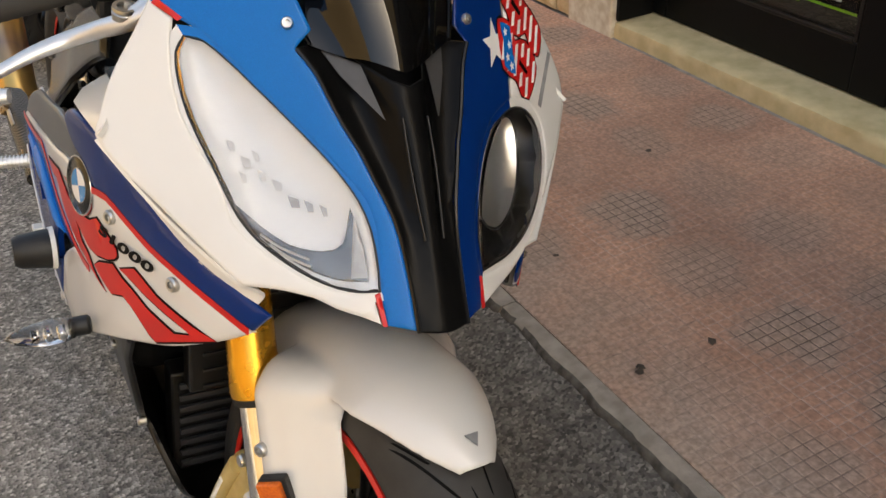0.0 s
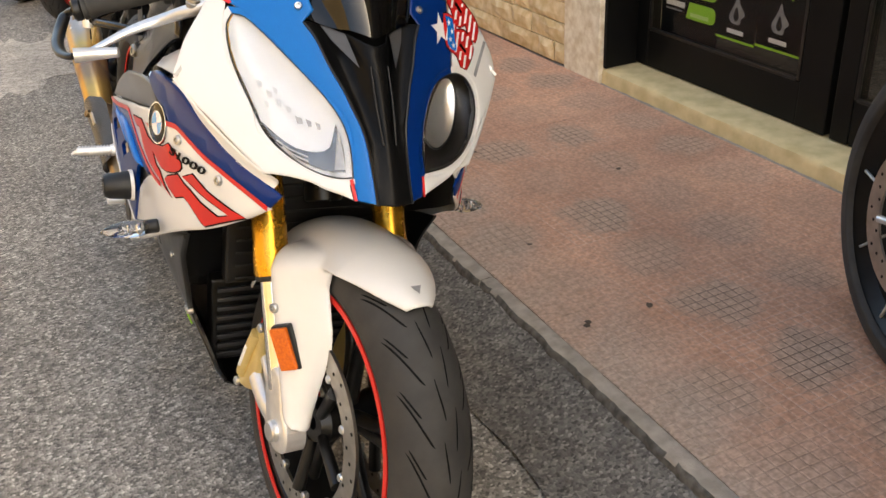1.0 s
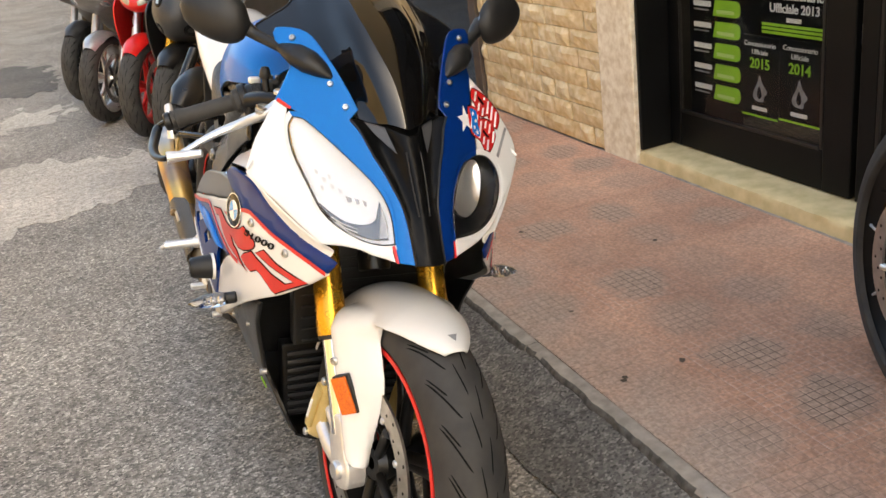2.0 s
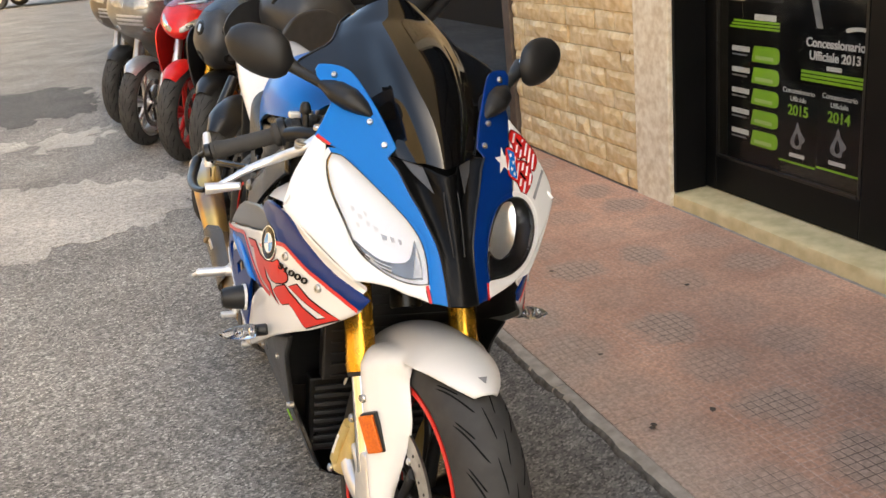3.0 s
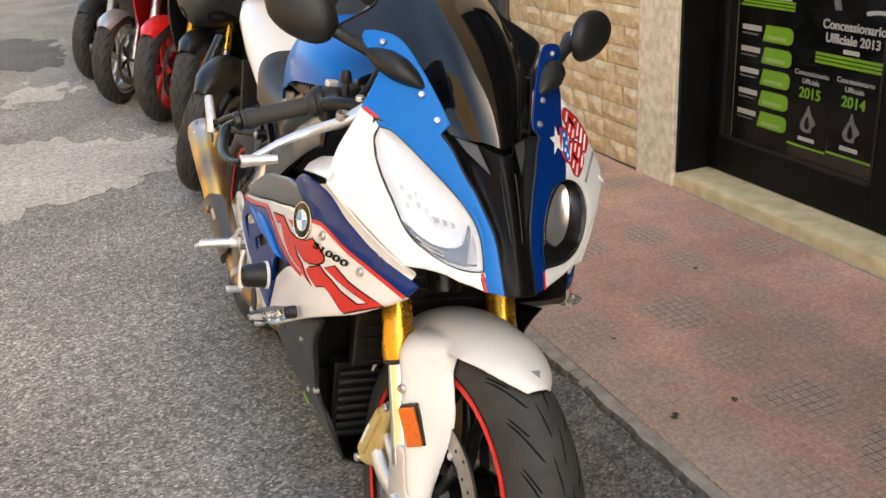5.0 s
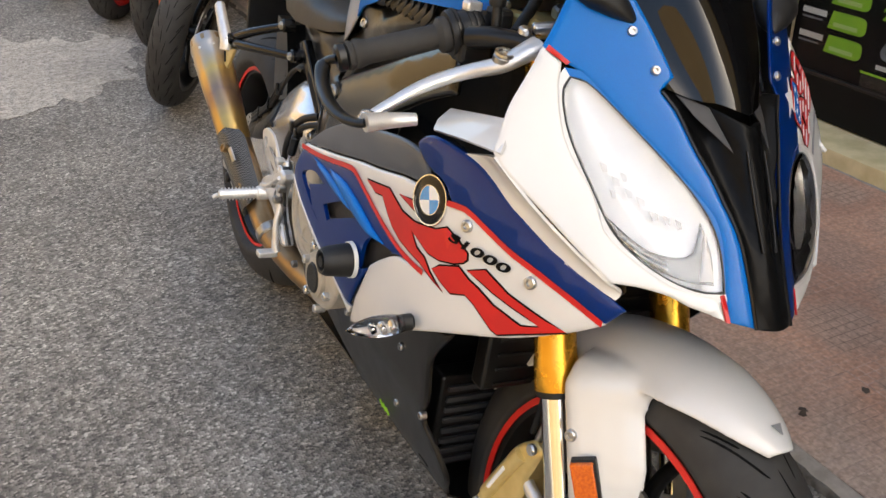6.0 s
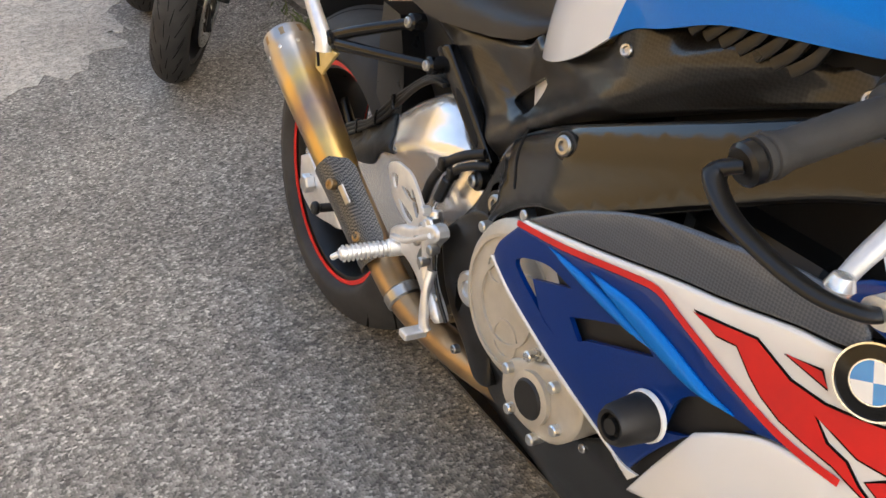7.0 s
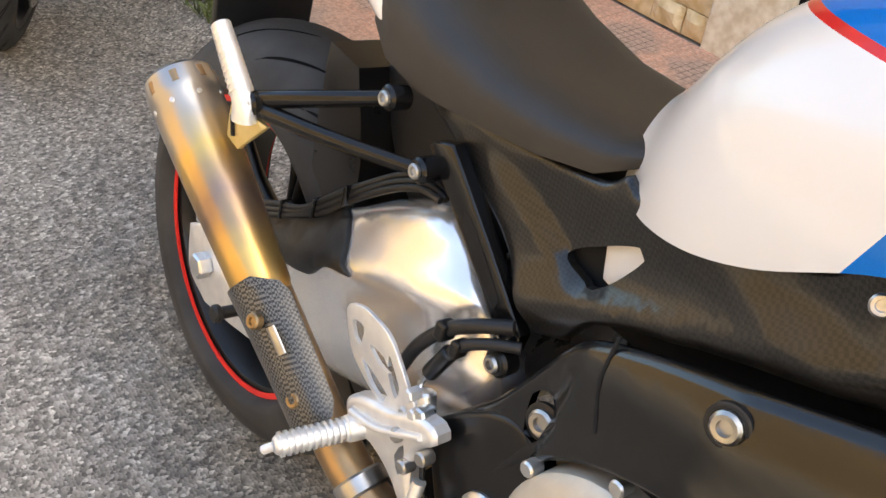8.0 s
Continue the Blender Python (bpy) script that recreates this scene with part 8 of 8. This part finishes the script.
        part("headlamp", body([(0.26, 0.05, 0.7, 0.78), (0.3, 0.08, 0.66, 0.82), (0.38, 0.09, 0.66, 0.84), (0.44, 0.07, 0.68, 0.82)]), black_gloss, b, "small black headlamp cowl")
        part("lamp_glass", body([(0.245, 0.03, 0.72, 0.76), (0.275, 0.065, 0.69, 0.79)]), lamp_face, b)
        for s in (-1, 1):
            part("tank_shroud", sheet([(0.2, 0.84), (0.32, 0.7), (0.5, 0.72), (0.62, 0.84), (0.5, 0.95), (0.3, 0.95)], lambda u, v, d: (s * (0.2 + d), u, v), 0.006, 0.05, 0.01), paint, b, "dark tank shroud")
    else:
        part("headlamp", body([(0.08, 0.1, 0.9, 1.0), (0.14, 0.14, 0.86, 1.06), (0.24, 0.12, 0.86, 1.08)]), black_gloss, b)
        part("beak", body([(-0.28, 0.03, 0.79, 0.81), (-0.1, 0.08, 0.8, 0.86), (0.1, 0.1, 0.83, 0.93)]), paint, b)
        rows = [[(w * u, 0.12 + 0.16 * v, 1.05 + 0.3 * v) for u in (-1, -0.5, 0, 0.5, 1)] for v, w in ((0, 0.12), (0.5, 0.16), (1, 0.13))]
        part("windscreen", shell(loft(rows), 0.003), clear_screen, b, "clear windscreen")
    part("fuel_tank", body([(0.34, 0.1, 0.86, 0.95), (0.4, 0.17, 0.8, 1.02), (0.55, 0.2, 0.78, 1.05), (0.7, 0.17, 0.76, 1.0), (0.84, 0.1, 0.76, 0.86)]), paint, b)
    part("seat", body([(0.8, 0.1, 0.76, 0.82), (0.9, 0.13, 0.74, 0.82), (1.1, 0.14, 0.74, 0.83), (1.3, 0.12, 0.8, 0.9), (1.45, 0.08, 0.86, 0.93)]), seat_vinyl, b)
    part("tail_unit", body([(1.1, 0.12, 0.66, 0.75), (1.35, 0.11, 0.72, 0.82), (1.55, 0.07, 0.8, 0.88), (1.62, 0.04, 0.84, 0.88)]), paint, b)
    part("silencer", rod((-0.2, 1.0, 0.42), (-0.23, 1.45, 0.6), 0.05, 24), steel, b)
    part("side_stand", tube([(0.1, 0.75, 0.25), (0.2, 0.74, 0.1), (0.27, 0.72, -0.04)], 0.011, 8), black_satin, b)
    return b


lamp_face = material("lamp_face", (0.5, 0.47, 0.4), 0.12, 0.3, color2=(0.3, 0.28, 0.24), scale=25, coat=1.0)
ROW = "motorcycles parked in a row"
gold_fork = gold_metal
parked("black naked motorcycle on dark wheels", ((0.03, 2.93, 0), -60), 30, grey_paint, black_satin, black_satin, black_satin, black_satin, "naked", ROW)
parked("gunmetal sport motorcycle with orange wheels and gold fork", ((0.1, 3.72, 0), -29), -3, grey_paint, black_satin, orange_paint, gold_fork, grey_paint, "sport", ROW, lamps=False)
parked("bright red sport motorcycle with red wheels", ((-0.01, 4.45, 0), -29), -3, red_paint, red_paint, red_paint, alu, red_paint, "sport", ROW)
parked("grey maxi scooter with a silver front mudguard", ((-0.205, 5.18, 0), -29), -2, grey_paint, silver_paint, alu, silver_paint, material("pewter_paint", (0.16, 0.16, 0.155), 0.3, 0.5, color2=(0.2, 0.2, 0.19), scale=30, coat=0.6), "scooter", ROW, 0.29)
parked("dark bronze scooter with a black front mudguard", ((-0.3, 6.15, 0), -28), 0, material("bronze_paint", (0.09, 0.075, 0.06), 0.35, 0.4, color2=(0.11, 0.09, 0.075), scale=30, coat=0.6), grey_paint, black_satin, silver_paint, None, "scooter", ROW, 0.29)
parked("dark trail motorcycle with wire wheels parked on the footway", ((1.085, -0.17, PAVE_Z), 159), 0, grey_paint, black_plastic, black_satin, black_satin, None, "trail", "", 0.33, -4)


def car(m):
    c = thing("car", "pale silver saloon car parked at the street's far end", "car", m)
    part("body", body([(-2.1, 0.7, 0.35, 0.7), (-1.9, 0.82, 0.25, 0.82), (-0.9, 0.88, 0.22, 0.92), (0.9, 0.88, 0.22, 0.95), (1.8, 0.84, 0.26, 0.95), (2.1, 0.75, 0.4, 0.85)], 0.4), silver_paint, c)
    part("cabin", body([(-0.9, 0.72, 0.85, 0.95), (-0.3, 0.7, 0.85, 1.4), (0.7, 0.7, 0.85, 1.45), (1.6, 0.68, 0.85, 1.0)], 0.5), black_gloss, c, "dark car windows")
    part("roof", body([(-0.25, 0.6, 1.36, 1.42), (0.2, 0.66, 1.4, 1.48), (0.7, 0.6, 1.4, 1.47)], 0.5), silver_paint, c)
    for y in (-1.3, 1.3):
        for s in (-1, 1):
            w = part("wheel", lathe([(0.2, -0.1), (0.3, -0.1), (0.32, -0.07), (0.32, 0.07), (0.3, 0.1), (0.2, 0.1)], 36, "x", Matrix.Translation((s * 0.78, y, 0.32)), True), rubber, c)
            part("rim", lathe([(0, -0.06), (0.2, -0.08), (0.205, 0.08), (0, 0.06)], 24, "x", Matrix.Translation((s * 0.78, y, 0.32))), alu, w)
    part("bumper", box(0, -2.08, 0.42, 1.4, 0.12, 0.2, 0.04), black_plastic, c)
    return c


car(pose(-1.4, 29.5, 0, 0, 0, 70))

# chrome feet of a display stand on the footway
stand_thing = thing("display_stand", "small chromed tube display stand on the footway", "stand")
for dx, dy in ((0, 0), (0.0, 0.3)):
    part("leg", tube([(0.86 + dx, 3.0 + dy, 0.6), (0.83 + dx, 2.98 + dy, 0.2), (0.815 + dx, 2.965 + dy, PAVE_Z + 0.004)], 0.01, 10), chrome, stand_thing)
part("cross_bar", rod((0.86, 3.0, 0.6), (0.86, 3.3, 0.6), 0.01, 12), chrome, stand_thing)

# dry litter on the footway
bm = bmesh.new()
for x, y in ((0.645, 0.292), (0.655, 0.3), (0.732, 0.68), (0.811, 0.289), (1.2, 0.95), (0.9, 1.3), (1.35, 0.2)):
    vs = [bm.verts.new((x + random.uniform(0.004, 0.012) * math.cos(a), y + random.uniform(0.004, 0.012) * math.sin(a), PAVE_Z + 0.0025 + random.uniform(0, 0.004))) for a in (0.2, 1.4, 2.6, 3.9, 5.1)]
    bm.faces.new(vs)
tagged(part("dry_litter", bm, material("dry_leaf", (0.05, 0.035, 0.025), 0.8, color2=(0.08, 0.055, 0.035), scale=80)), "small dark dry leaf scraps on the footway", "litter", kind="stuff")

# weeds in the kerb joint
bm = bmesh.new()
for k in range(190):
    x, y = 0.505 + random.uniform(-0.03, 0.02), random.choice((2.74, 2.96, 2.98)) + random.gauss(0, 0.06 if k < 120 else 0.25)
    h, a = random.uniform(0.02, 0.055), random.uniform(0, 6.28)
    dx, dy = math.cos(a), math.sin(a)
    z = gutter_z(x) - 0.002
    vs = [bm.verts.new((x - dy * 0.003, y + dx * 0.003, z)), bm.verts.new((x + dy * 0.003, y - dx * 0.003, z)), bm.verts.new((x + dx * h * 0.4 + dy * 0.002, y + dy * h * 0.4 - dx * 0.002, z + h * 0.7)), bm.verts.new((x + dx * h * 0.8, y + dy * h * 0.8, z + h))]
    bm.faces.new(vs)
tagged(part("kerb_weeds", bm, material("weed_leaf", (0.07, 0.1, 0.025), 0.6, color2=(0.11, 0.13, 0.04), scale=30)), "small green weeds growing at the kerb", "weeds", kind="stuff")


# ---- pieces of the wall and the footway ----
def stone_block(w, h, seed):
    """A split-faced block, proud of the wall; origin at its lower back corner."""
    bm = bmesh.new()
    nx, nz = 5, 3
    g = []
    for i in range(nx + 1):
        col = []
        for j in range(nz + 1):
            y, z = w * i / nx, h * j / nz
            e = i in (0, nx) or j in (0, nz)
            d = 0.038 if e else 0.046 + 0.016 * noise.noise((y * 14, z * 20, seed * 3.7))
            col.append(bm.verts.new((-d, min(max(y, 0.001), w - 0.001), min(max(z, 0.001), h - 0.001))))
        g.append(col)
    for i in range(nx):
        for j in range(nz):
            bm.faces.new((g[i][j], g[i][j + 1], g[i + 1][j + 1], g[i + 1][j]))
    ring = [g[i][0] for i in range(nx + 1)] + [g[nx][j] for j in range(1, nz + 1)] + [g[i][nz] for i in range(nx - 1, -1, -1)] + [g[0][j] for j in range(nz - 1, 0, -1)]
    back = [bm.verts.new((0.0, v.co.y, v.co.z)) for v in ring]
    for k in range(len(ring)):
        bm.faces.new((ring[k], ring[(k + 1) % len(ring)], back[(k + 1) % len(ring)], back[k]))
    bmesh.ops.recalc_face_normals(bm, faces=bm.faces)
    me = bpy.data.meshes.new("stone")
    bm.to_mesh(me)
    bm.free()
    me.materials.append(wall_stone)
    return me


COURSE = 0.082
stones = {}
rng = random.Random(7)
for row in range(40):
    y = 1.908 - rng.choice((0.0, 0.08, 0.16))
    z = PAVE_Z + row * COURSE
    while y < 3.06:
        w = rng.choice((0.12, 0.16, 0.2, 0.26, 0.33))
        y0, y1 = max(y, 1.908), min(y + w, 3.055)
        if y1 - y0 > 0.04:
            key = (round(y1 - y0, 3), rng.randint(0, 2) if y1 - y0 == w else 0)
            if key not in stones:
                stones[key] = stone_block(key[0], COURSE - 0.0005, len(stones))
            o = new("stone", stones[key])
            o.parent = stone_wall
            o.location = (WALL_X + 0.05 + rng.uniform(-0.006, 0.006), y0, z)
        y += w


def tile_mesh(size, cells):
    bm = bmesh.new()
    h = size / 2 - 0.0004
    lo = [bm.verts.new((x, y, 0.0)) for x, y in ((-h, -h), (h, -h), (h, h), (-h, h))]
    dn = [bm.verts.new((v.co.x, v.co.y, -0.02)) for v in lo]
    base = bm.faces.new(lo)
    base.material_index = 1
    for k in range(4):
        bm.faces.new((lo[k], dn[k], dn[(k + 1) % 4], lo[(k + 1) % 4])).material_index = 1
    p = 2 * h / cells
    for i in range(cells):
        for j in range(cells):
            cx, cy = -h + (i + 0.5) * p, -h + (j + 0.5) * p
            a, b = p * 0.45, p * 0.38
            q = [bm.verts.new((cx + sx * a, cy + sy * a, 0.0003)) for sx, sy in ((-1, -1), (1, -1), (1, 1), (-1, 1))]
            r = [bm.verts.new((cx + sx * b, cy + sy * b, 0.0013)) for sx, sy in ((-1, -1), (1, -1), (1, 1), (-1, 1))]
            bm.faces.new(r)
            for k in range(4):
                bm.faces.new((q[k], q[(k + 1) % 4], r[(k + 1) % 4], r[k]))
    me = bpy.data.meshes.new("tile")
    bm.to_mesh(me)
    bm.free()
    me.materials.append(tile_red)
    me.materials.append(tile_groove)
    return me


TILE = 0.2605
tile_data = tile_mesh(TILE, 10)
for i in range(4):
    for j in range(-11, 31):
        o = new("tile", tile_data)
        o.parent = pavement
        o.location = (KERB_X + KERB_TOP + (i + 0.5) * TILE, 0.2305 + j * TILE, PAVE_Z - 0.005 + rng.uniform(-0.0008, 0.0008))
        o.rotation_euler = (rng.uniform(-0.002, 0.002), rng.uniform(-0.002, 0.002), 0)
